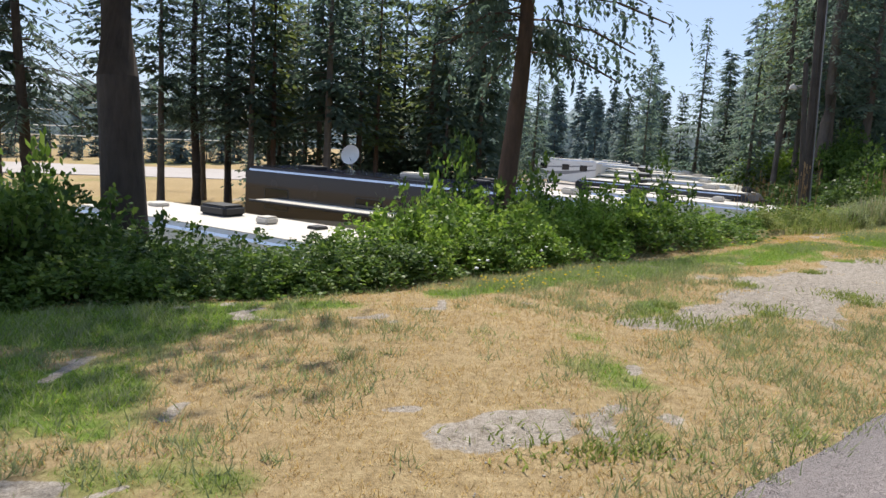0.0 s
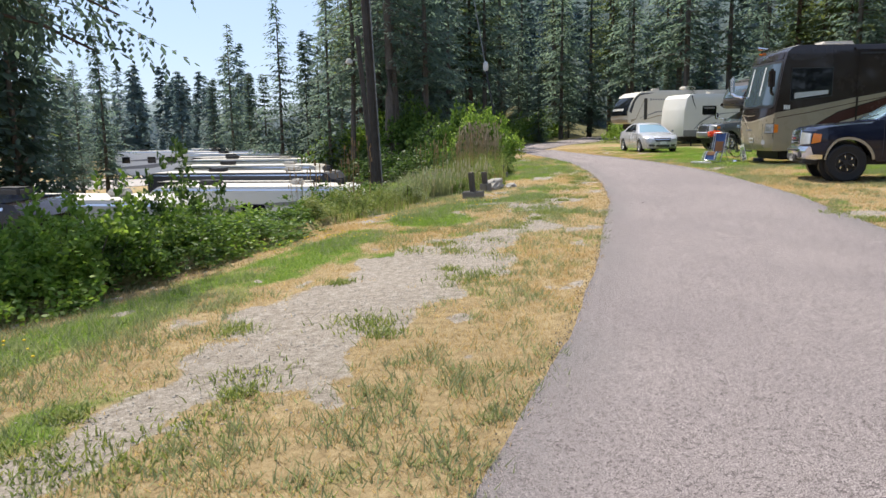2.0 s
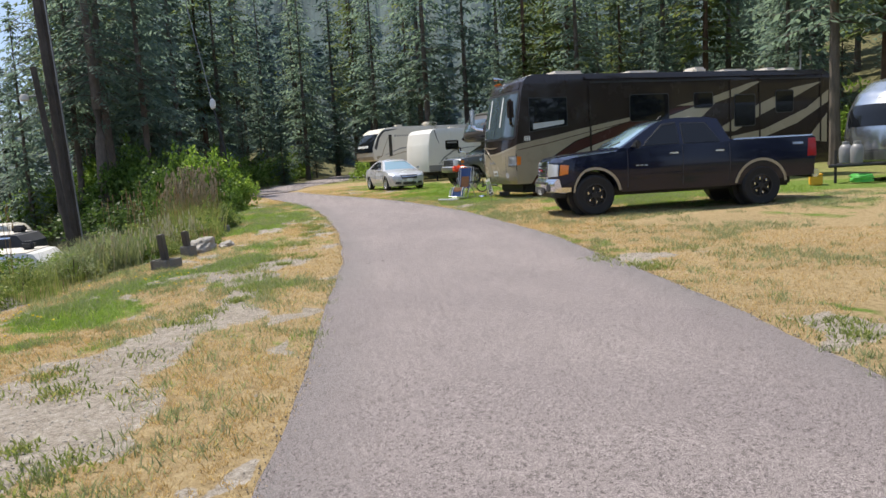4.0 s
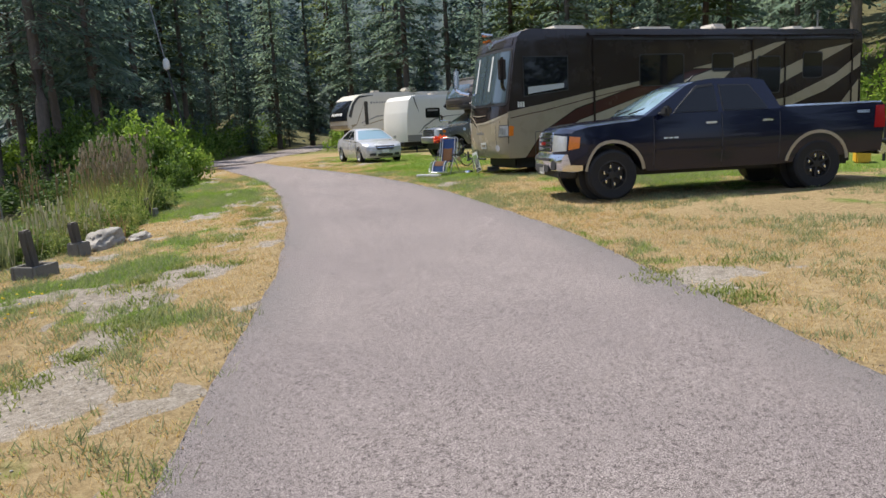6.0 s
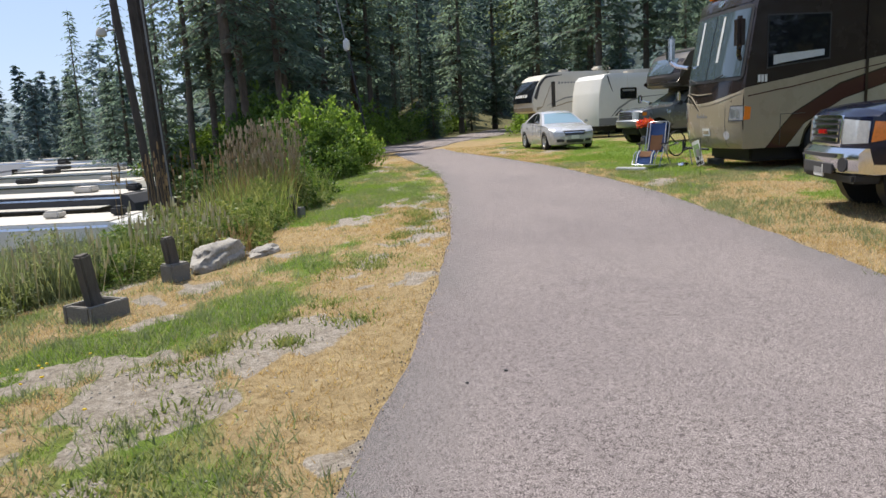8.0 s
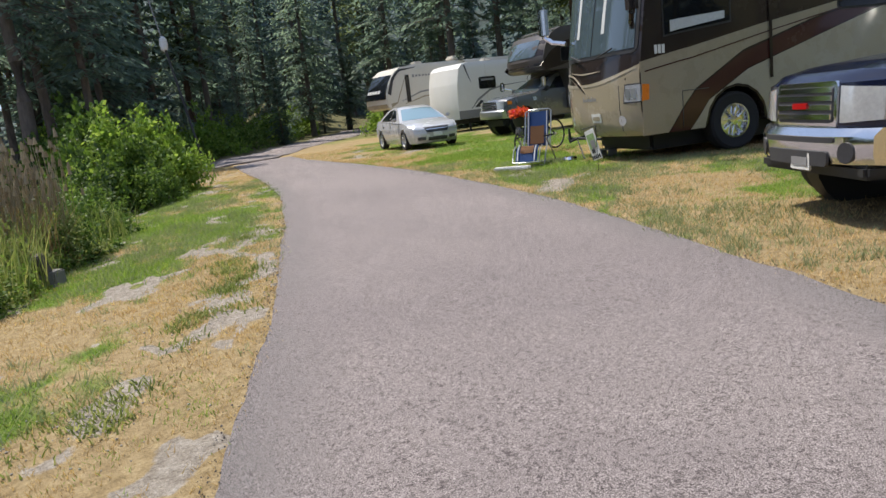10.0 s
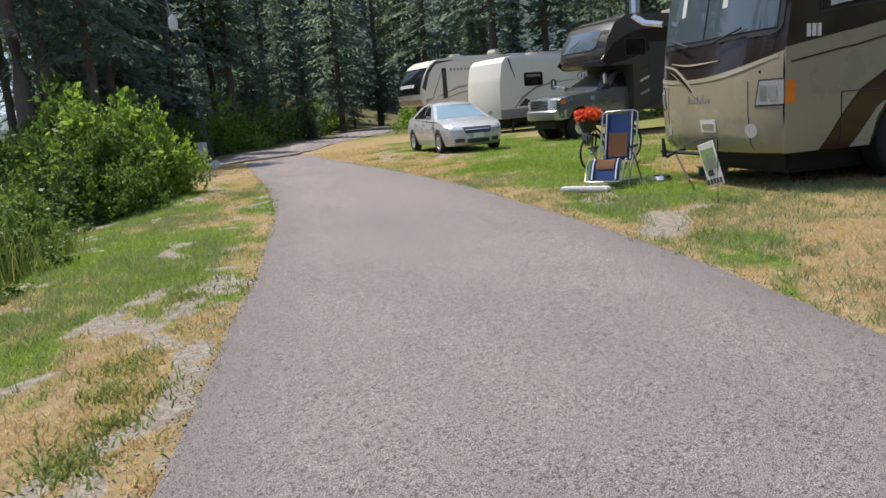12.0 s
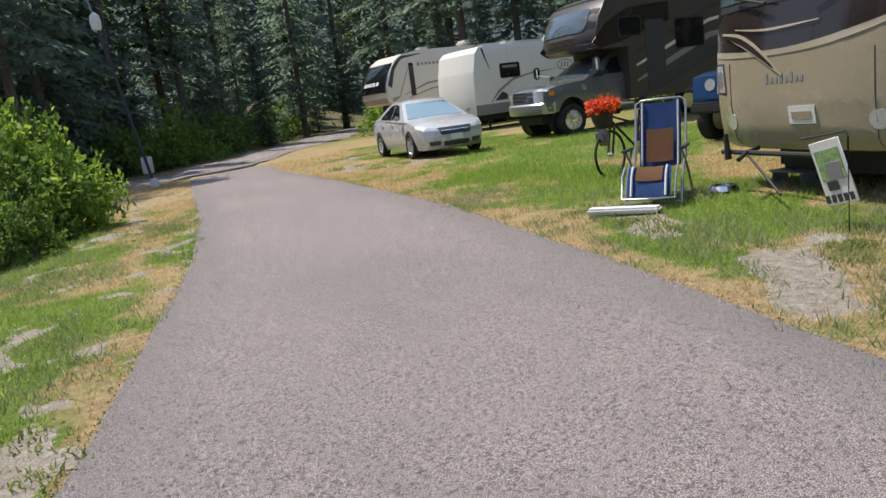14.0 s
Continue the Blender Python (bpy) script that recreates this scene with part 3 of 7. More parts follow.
TREES = [
    conifer("fir_tree", 1, 19, 0.24, FIR, BARK, "tall dark green fir with drooping branches", base_clear=0.12, reach=3.7, levels=44, per=8, blades=8, droop=0.55, blade=(0.62, 0.12)),
    conifer("fir_tree", 2, 16, 0.2, FIR, BARK, "dark green pointed fir with full crown", base_clear=0.04, reach=3.6, levels=44, per=9, blades=7, droop=0.5, blade=(0.65, 0.13), taper=0.95),
    conifer("pine_tree", 3, 21, 0.22, PINE, BARK_RED, "tall slender pine with sparse uneven crown", base_clear=0.30, reach=2.6, levels=34, per=6, blades=6, droop=0.3, sparse=0.25, blade=(0.8, 0.16), taper=0.5),
    conifer("fir_tree", 4, 22, 0.26, FIR, BARK, "tall dark fir with bare lower trunk", base_clear=0.28, reach=3.2, levels=40, per=7, blades=8, droop=0.55, sparse=0.12, blade=(0.65, 0.12), taper=0.65),
]
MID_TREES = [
    conifer("fir_tree", 6, 20, 0.24, FIR_MID, BARK, "tall fir in the hillside wood, bluish with painted haze", base_clear=0.10, reach=3.6, levels=42, per=9, blades=8, droop=0.6, blade=(0.55, 0.095)),
    conifer("fir_tree", 7, 23, 0.24, FIR_MID, BARK, "tall fir with bare lower trunk, bluish with painted haze", base_clear=0.25, reach=3.2, levels=40, per=8, blades=8, droop=0.6, sparse=0.1, blade=(0.55, 0.095), taper=0.65),
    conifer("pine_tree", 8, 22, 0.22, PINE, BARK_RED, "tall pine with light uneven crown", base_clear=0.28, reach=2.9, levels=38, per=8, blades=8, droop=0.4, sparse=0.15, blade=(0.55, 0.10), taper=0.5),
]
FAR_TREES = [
    conifer("distant_fir_tree", 11, 17, 0.2, FIR_FAR, BARK, "distant pointed fir, haze in its needle colour", base_clear=0.04, reach=3.5, levels=32, per=8, blades=5, droop=0.5, blade=(1.0, 0.3), taper=0.95),
    conifer("distant_pine_tree", 12, 18, 0.2, FIR_FAR, BARK, "distant slender pine, haze in its needle colour", base_clear=0.15, reach=2.7, levels=28, per=6, blades=5, droop=0.35, sparse=0.15, blade=(1.0, 0.28), taper=0.6),
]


def plant(src, x, y, s=1.0, rz=None, dz=-0.1, lean=0.0):
    rz = random.uniform(0, 360) if rz is None else rz
    m = pose(x, y, float(land(x, y)) + dz, lean, 0, rz)
    ob = copy_thing(src, m)
    ob.scale = (s, s, s * random.uniform(0.92, 1.08))
    return ob


def polar(az, d, x0=0.0, y0=0.0):
    return x0 + d * math.sin(radians(az)), y0 + d * math.cos(radians(az))


def scatter(srcs, count, where, spread, seed, s=(0.8, 1.2), tries=40):
    rng = random.Random(seed)
    put = []
    for _ in range(count * tries):
        if len(put) >= count:
            break
        x, y = where(rng)
        if any((x - a) ** 2 + (y - b) ** 2 < spread ** 2 for a, b in put):
            continue
        put.append((x, y))
        plant(rng.choice(srcs), x, y, rng.uniform(*s), rng.uniform(0, 360))


def sector(a0, a1, d0, d1, ex=0.0, ey=0.0):
    return lambda g: polar(g.uniform(a0, a1), g.uniform(d0, d1), ex, ey)


# the grove on the lower ground, the slope wood, the far woods, the hillside wood
scatter(TREES, 34, sector(-13.8, 2.5, 42, 66), 3.2, 21)
scatter(TREES, 12, sector(-52, -34, 38, 68), 3.6, 22, (0.75, 1.05))
for az, d, s_ in ((-16.8, 50, 1.0), (-18.6, 57, 0.95), (-32.0, 36, 0.95), (-15.2, 45, 0.9), (-21.6, 47, 0.95), (-25.0, 41, 0.9)):
    plant(TREES[3], *polar(az, d), s_)
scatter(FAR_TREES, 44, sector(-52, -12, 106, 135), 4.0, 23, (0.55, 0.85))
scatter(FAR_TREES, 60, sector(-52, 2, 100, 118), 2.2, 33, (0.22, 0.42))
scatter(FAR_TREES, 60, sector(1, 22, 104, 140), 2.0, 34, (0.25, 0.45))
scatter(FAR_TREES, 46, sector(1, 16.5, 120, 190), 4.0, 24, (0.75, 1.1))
for az, d, s in ((6.6, 75, 0.82), (5.0, 80, 0.7), (4.2, 70, 0.7), (18.6, 72, 0.92), (17.4, 80, 0.78), (15.0, 92, 0.85), (13.6, 110, 0.85), (20.4, 76, 0.85), (16.2, 100, 0.8), (21.6, 62, 0.62), (22.4, 56, 0.7)):
    plant(random.choice((TREES[1], MID_TREES[0])), *polar(az, d), s)
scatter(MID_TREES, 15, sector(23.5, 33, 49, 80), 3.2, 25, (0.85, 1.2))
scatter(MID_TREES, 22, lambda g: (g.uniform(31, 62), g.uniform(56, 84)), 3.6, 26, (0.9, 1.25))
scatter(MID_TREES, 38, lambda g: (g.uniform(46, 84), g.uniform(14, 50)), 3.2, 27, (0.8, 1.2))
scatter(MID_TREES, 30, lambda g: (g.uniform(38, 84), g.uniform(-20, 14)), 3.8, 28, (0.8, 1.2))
# added unseen behind the camera, so vehicles face woods instead of open sky
scatter(FAR_TREES, 26, lambda g: (g.uniform(-50, 50), g.uniform(-50, -28)), 5.0, 29, (0.8, 1.1))
scatter(TREES, 16, lambda g: (g.uniform(-14, 34), g.uniform(-26, -10)), 4.0, 30, (0.8, 1.1))
scatter([MID_TREES[0]], 34, lambda g: (g.uniform(45, 80), g.uniform(-5, 50)), 2.2, 35, (0.28, 0.5))
scatter([MID_TREES[0]], 16, lambda g: (g.uniform(33, 62), g.uniform(56, 78)), 2.2, 36, (0.28, 0.5))
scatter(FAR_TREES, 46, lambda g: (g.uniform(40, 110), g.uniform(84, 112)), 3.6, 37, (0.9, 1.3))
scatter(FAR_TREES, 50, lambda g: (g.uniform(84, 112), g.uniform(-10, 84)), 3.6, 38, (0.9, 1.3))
# wooded hillside closing the view behind the hillside trees; haze put into its colour
HILL = plain("haze_tinted_hillside", (0.09, 0.125, 0.118), 0.95, grain=0.5, var=0.45, dirt=0.09, bumps=0.0)
ha = np.radians(np.linspace(19.5, 125, 700))
rise_ = smooth01((np.degrees(ha) - 19.5) / 12)
htop = (14 + 62 * rise_) + 7.0 * fbm(ha * 60, ha * 0, 1.4, 3, 63) * (0.3 + rise_)
hr = np.array((112.0, 150.0, 205.0))
hz_ = np.stack((np.full(700, -6.0), htop * 0.46, htop), 1)
hv = np.stack((np.sin(ha)[:, None] * hr, np.cos(ha)[:, None] * hr, hz_), -1).reshape(-1, 3)
hi = np.arange(2100).reshape(700, 3)
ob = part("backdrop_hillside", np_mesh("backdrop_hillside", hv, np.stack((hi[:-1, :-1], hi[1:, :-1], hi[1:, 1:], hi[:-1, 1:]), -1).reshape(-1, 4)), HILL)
tagged(ob, "dark green wooded hillside behind the camp, haze in its colour", "hillside", kind="structure")
# wooded ridge, with the bluish haze painted into its colour
RIDGE = plain("haze_tinted_ridge", (0.17, 0.22, 0.225), 0.95, grain=0.35, var=0.35, dirt=0.05, bumps=0.0)
az_ = np.radians(np.linspace(-75, 32, 900))
top_h = 5.0 + 9.0 * fbm(az_ * 60, az_ * 0, 0.12, 3, 61) + 5.0 * fbm(az_ * 60, az_ * 0, 2.6, 3, 62)
rad_ = np.array((232.0, 240.0, 262.0))
zz = np.stack((np.full(900, LOW - 1), top_h * 0.55, top_h), 1)
rv = np.stack((np.sin(az_)[:, None] * rad_, np.cos(az_)[:, None] * rad_, zz), -1).reshape(-1, 3)
ri = np.arange(2700).reshape(900, 3)
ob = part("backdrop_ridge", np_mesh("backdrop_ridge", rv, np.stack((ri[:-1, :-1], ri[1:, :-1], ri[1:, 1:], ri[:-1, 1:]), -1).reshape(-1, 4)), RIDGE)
tagged(ob, "wooded ridge in the distance, blue-green haze in its colour", "ridge", kind="structure")
# young firs before the hillside wood
for x, y, s in ((44.5, 42.0, 0.40), (46.0, 40.0, 0.46), (43.0, 38.5, 0.3), (47.5, 36.5, 0.42), (46.0, 28.0, 0.40), (40.5, 52.5, 0.36), (48.0, 24.0, 0.5), (44.0, 15.0, 0.45), (41.0, 8.5, 0.5)):
    plant(TREES[1], x, y, s)
for o in TREES + MID_TREES + FAR_TREES:
    for c in list(o.children):
        bpy.data.objects.remove(c)
    bpy.data.objects.remove(o)
# ---- vehicles ----
BROWN = plain("brown_paint", (0.026, 0.018, 0.015), 0.25, coat=0.6, bumps=0, var=0.06)
MAROON = plain("maroon_paint", (0.055, 0.018, 0.016), 0.25, coat=0.6, bumps=0, var=0.06)
TAN = plain("tan_paint", (0.315, 0.27, 0.19), 0.28, coat=0.5, bumps=0, var=0.05)
TAN_LIGHT = plain("pale_gold_paint", (0.375, 0.33, 0.245), 0.28, coat=0.5, bumps=0, var=0.05)
WHITEP = plain("white_gelcoat", (0.70, 0.69, 0.66), 0.35, bumps=0, var=0.05)
CREAM = plain("cream_gelcoat", (0.62, 0.59, 0.52), 0.35, bumps=0, var=0.05)
TAUPE = plain("taupe_gelcoat", (0.27, 0.25, 0.235), 0.35, bumps=0, var=0.05)
BRONZE = plain("dark_bronze_gelcoat", (0.06, 0.05, 0.045), 0.35, bumps=0, var=0.06)
GREYP = plain("grey_gelcoat", (0.22, 0.22, 0.225), 0.4, bumps=0, var=0.06)
NAVY = plain("navy_paint", (0.005, 0.007, 0.024), 0.2, coat=0.55, bumps=0, var=0.05)
SILVER = plain("silver_paint", (0.55, 0.55, 0.56), 0.26, 0.25, coat=0.7, bumps=0, var=0.04)
STEELGREY = plain("steel_grey_paint", (0.17, 0.175, 0.185), 0.26, 0.5, coat=0.7, bumps=0, var=0.05)
BLUEP = plain("blue_paint", (0.02, 0.06, 0.16), 0.25, coat=0.8, bumps=0, var=0.05)
ALU = plain("polished_aluminium", (0.66, 0.68, 0.70), 0.22, 0.95, var=0.05, bumps=0.02)
DARKSTEEL = plain("dark_steel", (0.035, 0.035, 0.037), 0.55, 0.4)
LAMPGLASS = plain("lamp_glass", (0.55, 0.56, 0.57), 0.08, 0.35, coat=1.0, bumps=0, var=0.1, grain=25)
LAMPBRIGHT = plain("lamp_bowl", (0.78, 0.80, 0.82), 0.15, 0.2, coat=0.6, bumps=0)
AMBER = plain("amber_lens", (0.75, 0.22, 0.03), 0.15, coat=0.8, bumps=0)
REDLENS = plain("red_lens", (0.35, 0.012, 0.012), 0.15, coat=0.8, bumps=0)
PLATE = plain("plate_white", (0.68, 0.68, 0.66), 0.5, bumps=0)
INK = plain("dark_ink", (0.04, 0.04, 0.045), 0.6, bumps=0)
CURTAIN = plain("pale_curtain", (0.5, 0.52, 0.52), 0.9)


def arc(cx, cz, r, a0, a1, n=9):
    return [(cx + r * math.cos(radians(a0 + (a1 - a0) * k / n)), cz + r * math.sin(radians(a0 + (a1 - a0) * k / n))) for k in range(n + 1)]


def wheel_meshes(r, w, rim_r, rim_mat, spokes, dark=False):
    tyre = lathe([(rim_r * 0.98, -w * 0.42), (r * 0.9, -w * 0.5), (r * 0.985, -w * 0.4), (r, -w * 0.2), (r, w * 0.2), (r * 0.985, w * 0.4), (r * 0.9, w * 0.5), (rim_r * 0.98, w * 0.42)], 28, "Y", None, False)
    rim = lathe([(rim_r, -w * 0.4), (rim_r, w * 0.43), (rim_r * 0.9, w * 0.44), (rim_r * 0.82, w * 0.18), (rim_r * 0.3, w * 0.2), (rim_r * 0.26, w * 0.38), (0.01, w * 0.4)], 28, "Y")
    star = bmesh.new()
    for k in range(spokes):
        a_ = k * math.tau / spokes
        mm = Matrix.Rotation(a_, 4, "Y")
        box(star, (rim_r * 0.58, w * 0.33, 0), (rim_r * 0.66, w * 0.14, rim_r * (0.9 / spokes)), 0.008, 1, mm)
    out = []
    for nm, bm in (("tyre", tyre), ("rim", rim), ("spokes", star)):
        me = bpy.data.meshes.new(nm)
        bmesh.ops.recalc_face_normals(bm, faces=bm.faces)
        bm.to_mesh(me)
        bm.free()
        me.shade_smooth()
        me.set_sharp_from_angle(angle=radians(40))
        out.append(me)
    out[0].materials.append(RUBBER)
    out[1].materials.append(BLACKPLASTIC if dark else rim_mat)
    out[2].materials.append(rim_mat)
    return out


def add_wheels(t, places, r, w, rim_r, rim_mat, spokes=6, dark=False):
    ms = wheel_meshes(r, w, rim_r, rim_mat, spokes, dark)
    for x, y in places:
        m = pose(x, y, r, 0, random.uniform(0, 60), 0 if y > 0 else 180)
        ty = part("wheel", ms[0], RUBBER, t, at=m)
        part("rim", ms[1], rim_mat, ty)
        part("spokes", ms[2], rim_mat, ty)


def quadpoly(x0, x1, z0, z1, r=0.06, n=3):
    """A rectangle with round corners."""
    return arc(x1 - r, z1 - r, r, 0, 90, n) + arc(x0 + r, z1 - r, r, 90, 180, n) + arc(x0 + r, z0 + r, r, 180, 270, n) + arc(x1 - r, z0 + r, r, 270, 360, n)


def window_on(t, poly, y, disp, frame_mat=None, glass=None, grow=0.035, xs=(), zs=(), name="window"):
    cx, cz = sum(p[0] for p in poly) / len(poly), sum(p[1] for p in poly) / len(poly)
    sgn = 1 if y > 0 else -1
    fr = [(cx + (px - cx) * (1 + grow / max(0.1, abs(px - cx))), cz + (pz - cz) * (1 + grow / max(0.1, abs(pz - cz)))) for px, pz in poly]
    w_ = part(name, side_panel(fr, y + sgn * 0.008, 0.02, xs, zs, disp), frame_mat or BLACKPLASTIC, t)
    part("pane", side_panel(poly, y + sgn * 0.014, 0.012, xs, zs, disp), glass or GLASS, w_)
    return w_


def strip(t, name, pts, width, y, mat_, disp, xs=(), zs=(), off=0.006, label=""):
    """A thin band along points (x, z) on the side."""
    up, dn = [], []
    for i, (px, pz) in enumerate(pts):
        a_, b_ = pts[max(0, i - 1)], pts[min(len(pts) - 1, i + 1)]
        d = Vector((b_[0] - a_[0], b_[1] - a_[1])).normalized()
        wd = width[i] if isinstance(width, (list, tuple)) else width
        up.append((px - d.y * wd / 2, pz + d.x * wd / 2))
        dn.append((px + d.y * wd / 2, pz - d.x * wd / 2))
    return part(name, side_panel(up + dn[::-1], y + (off if y > 0 else -off), 0.008, xs, zs, disp), mat_, t, label)


# -- pickup truck (front axle at the origin, front towards +x) --
def truck_cab(t, paint, lift=0.0, wide=1.0, tail=True, wheel_r=0.42, arch_trim=None):
    zc, ra = wheel_r, wheel_r + 0.1
    xs, ys, zs = spans(-4.9, 1.0, 24), spans(-wide, wide, 14), (0.7, 0.9, 1.05, 1.2, 1.3)
    end = -4.87 if tail else -1.9

    def disp(x, y, z):
        k = 1 - 0.13 * max(0.0, (x - 0.25) / 0.7) ** 2
        bulge = 1 - 0.05 * ((z - 0.95) / 0.5) ** 2
        zz = z - 0.26 * max(0.0, abs(y) / wide - 0.55) ** 2.0 * (1 if z > 1.15 and x > -0.55 else 0)
        xx = x - 0.16 * (abs(y) / wide) ** 3 * max(0.0, min(1.0, (x - 0.2) / 0.5))
        return xx, y * k * bulge, zz + lift
    prof = [(0.84, 0.62), (0.90, 0.85), (0.88, 1.15), (0.78, 1.24), (0.5, 1.29), (-0.1, 1.34), (-0.55, 1.37)]
    prof += [(-1.9, 1.38)] if not tail else [(-2.98, 1.40), (-3.0, 1.44), (-4.8, 1.44), (-4.87, 1.38), (-4.84, 0.95), (-4.82, 0.6)]
    if tail:
        prof += arc(-3.645, zc, ra, 20, 160, 10)[0:]
    prof += [(-3.0 if tail else -1.9, 0.46), (-0.62, 0.46)] if tail else [(-1.9, 0.46), (-0.62, 0.46)]
    prof += [(x, z) for x, z in arc(0, zc, ra, 160, 20, 10)][0:]
    # the outline runs clockwise from the nose; arches are walked back to front
    if tail:
        i = prof.index((-4.82, 0.6))
        prof[i + 1:i + 12] = arc(-3.645, zc, ra, 180 - 165, 165, 10)[::1]
    body = part("body", shell(prof, wide, xs, ys, zs, disp), paint, t, angle=42)

    def cdisp(x, y, z):
        k = (1 - 0.07) - 0.26 * max(0.0, (z - 1.36)) / 0.58
        return x - 0.12 * (abs(y) / wide) ** 2 * (1 if x > -1.7 else 0), y * k, z + lift
    cab = [(-0.42, 1.34), (-1.28, 1.86), (-1.45, 1.92), (-1.9, 1.96), (-2.55, 1.95), (-2.8, 1.9), (-3.02, 1.38)]
    if not tail:
        cab = [(-0.42, 1.34), (-1.28, 1.86), (-1.45, 1.92), (-1.9, 1.95), (-1.9, 1.34)]
    czs = (1.5, 1.65, 1.8)
    part("cab", shell(cab, wide, spans(-3.0, -0.4, 10), ys, czs, cdisp), paint, t, angle=28)
    xw = interp([(1.34, -0.42), (1.86, -1.28), (1.92, -1.45)])
    part("windshield", front_panel([(-0.9, 1.40), (0.9, 1.40), (0.86, 1.84), (-0.86, 1.84)], xw, 0.012, 0.01, spans(-0.9, 0.9, 8), (1.5, 1.65, 1.75), cdisp), WINDSHIELD if tail else COACH_GLASS, t, "glossy windshield with sky tone in its colour")
    for s in (1, -1):
        window_on(t, [(-0.98, 1.42), (-1.42, 1.80), (-1.86, 1.83), (-1.86, 1.42)], s * wide, cdisp, zs=czs, grow=0.02)
        if tail:
            window_on(t, [(-1.98, 1.42), (-1.98, 1.83), (-2.5, 1.82), (-2.74, 1.46), (-2.74, 1.42)], s * wide, cdisp, zs=czs, grow=0.02)
        for px in ((-0.72, -1.92, -2.95) if tail else (-0.72, -1.85)):
            strip(t, "door_seam", [(px, 0.55), (px, 1.36)], 0.012, s * wide, INK, disp, zs=zs, off=0.002)
        for px in ((-1.72, -2.72) if tail else (-1.7,)):
            h = part("door_handle", boxm((px, s * (wide - 0.0), 1.22 + lift), (0.2, 0.05, 0.035), 0.012), CHROME, t)
        mb = box(bmesh.new(), (-0.88, s * (wide + 0.12), 1.44 + lift), (0.12, 0.24, 0.17), 0.04)
        rod(mb, (-0.85, s * (wide - 0.1), 1.40 + lift), (-0.88, s * (wide + 0.05), 1.42 + lift), 0.03)
        mir = part("side_mirror", mb, BLACKPLASTIC, t)
        for cx in ((0, -3.645) if tail else (0,)):
            a_ = arc(cx, zc, ra + 0.035, 8, 172, 14)
            if arch_trim:
                strip(t, "arch_trim", a_, 0.055, s * wide, arch_trim, disp, xs, zs, 0.012, "pale metal wheel-arch trim")
            part("wheel_well", rodm((cx, s * (wide - 0.5), zc + lift), (cx, s * (wide - 0.3), zc + lift), ra - 0.02, None, 20), BLACKPLASTIC, t)
    under = box(bmesh.new(), (-1.9 if tail else -0.6, 0, 0.5), (5.2 if tail else 2.6, 1.3, 0.25), 0.05)
    part("chassis", under, DARKSTEEL, t)
    return disp, cdisp, xs, zs


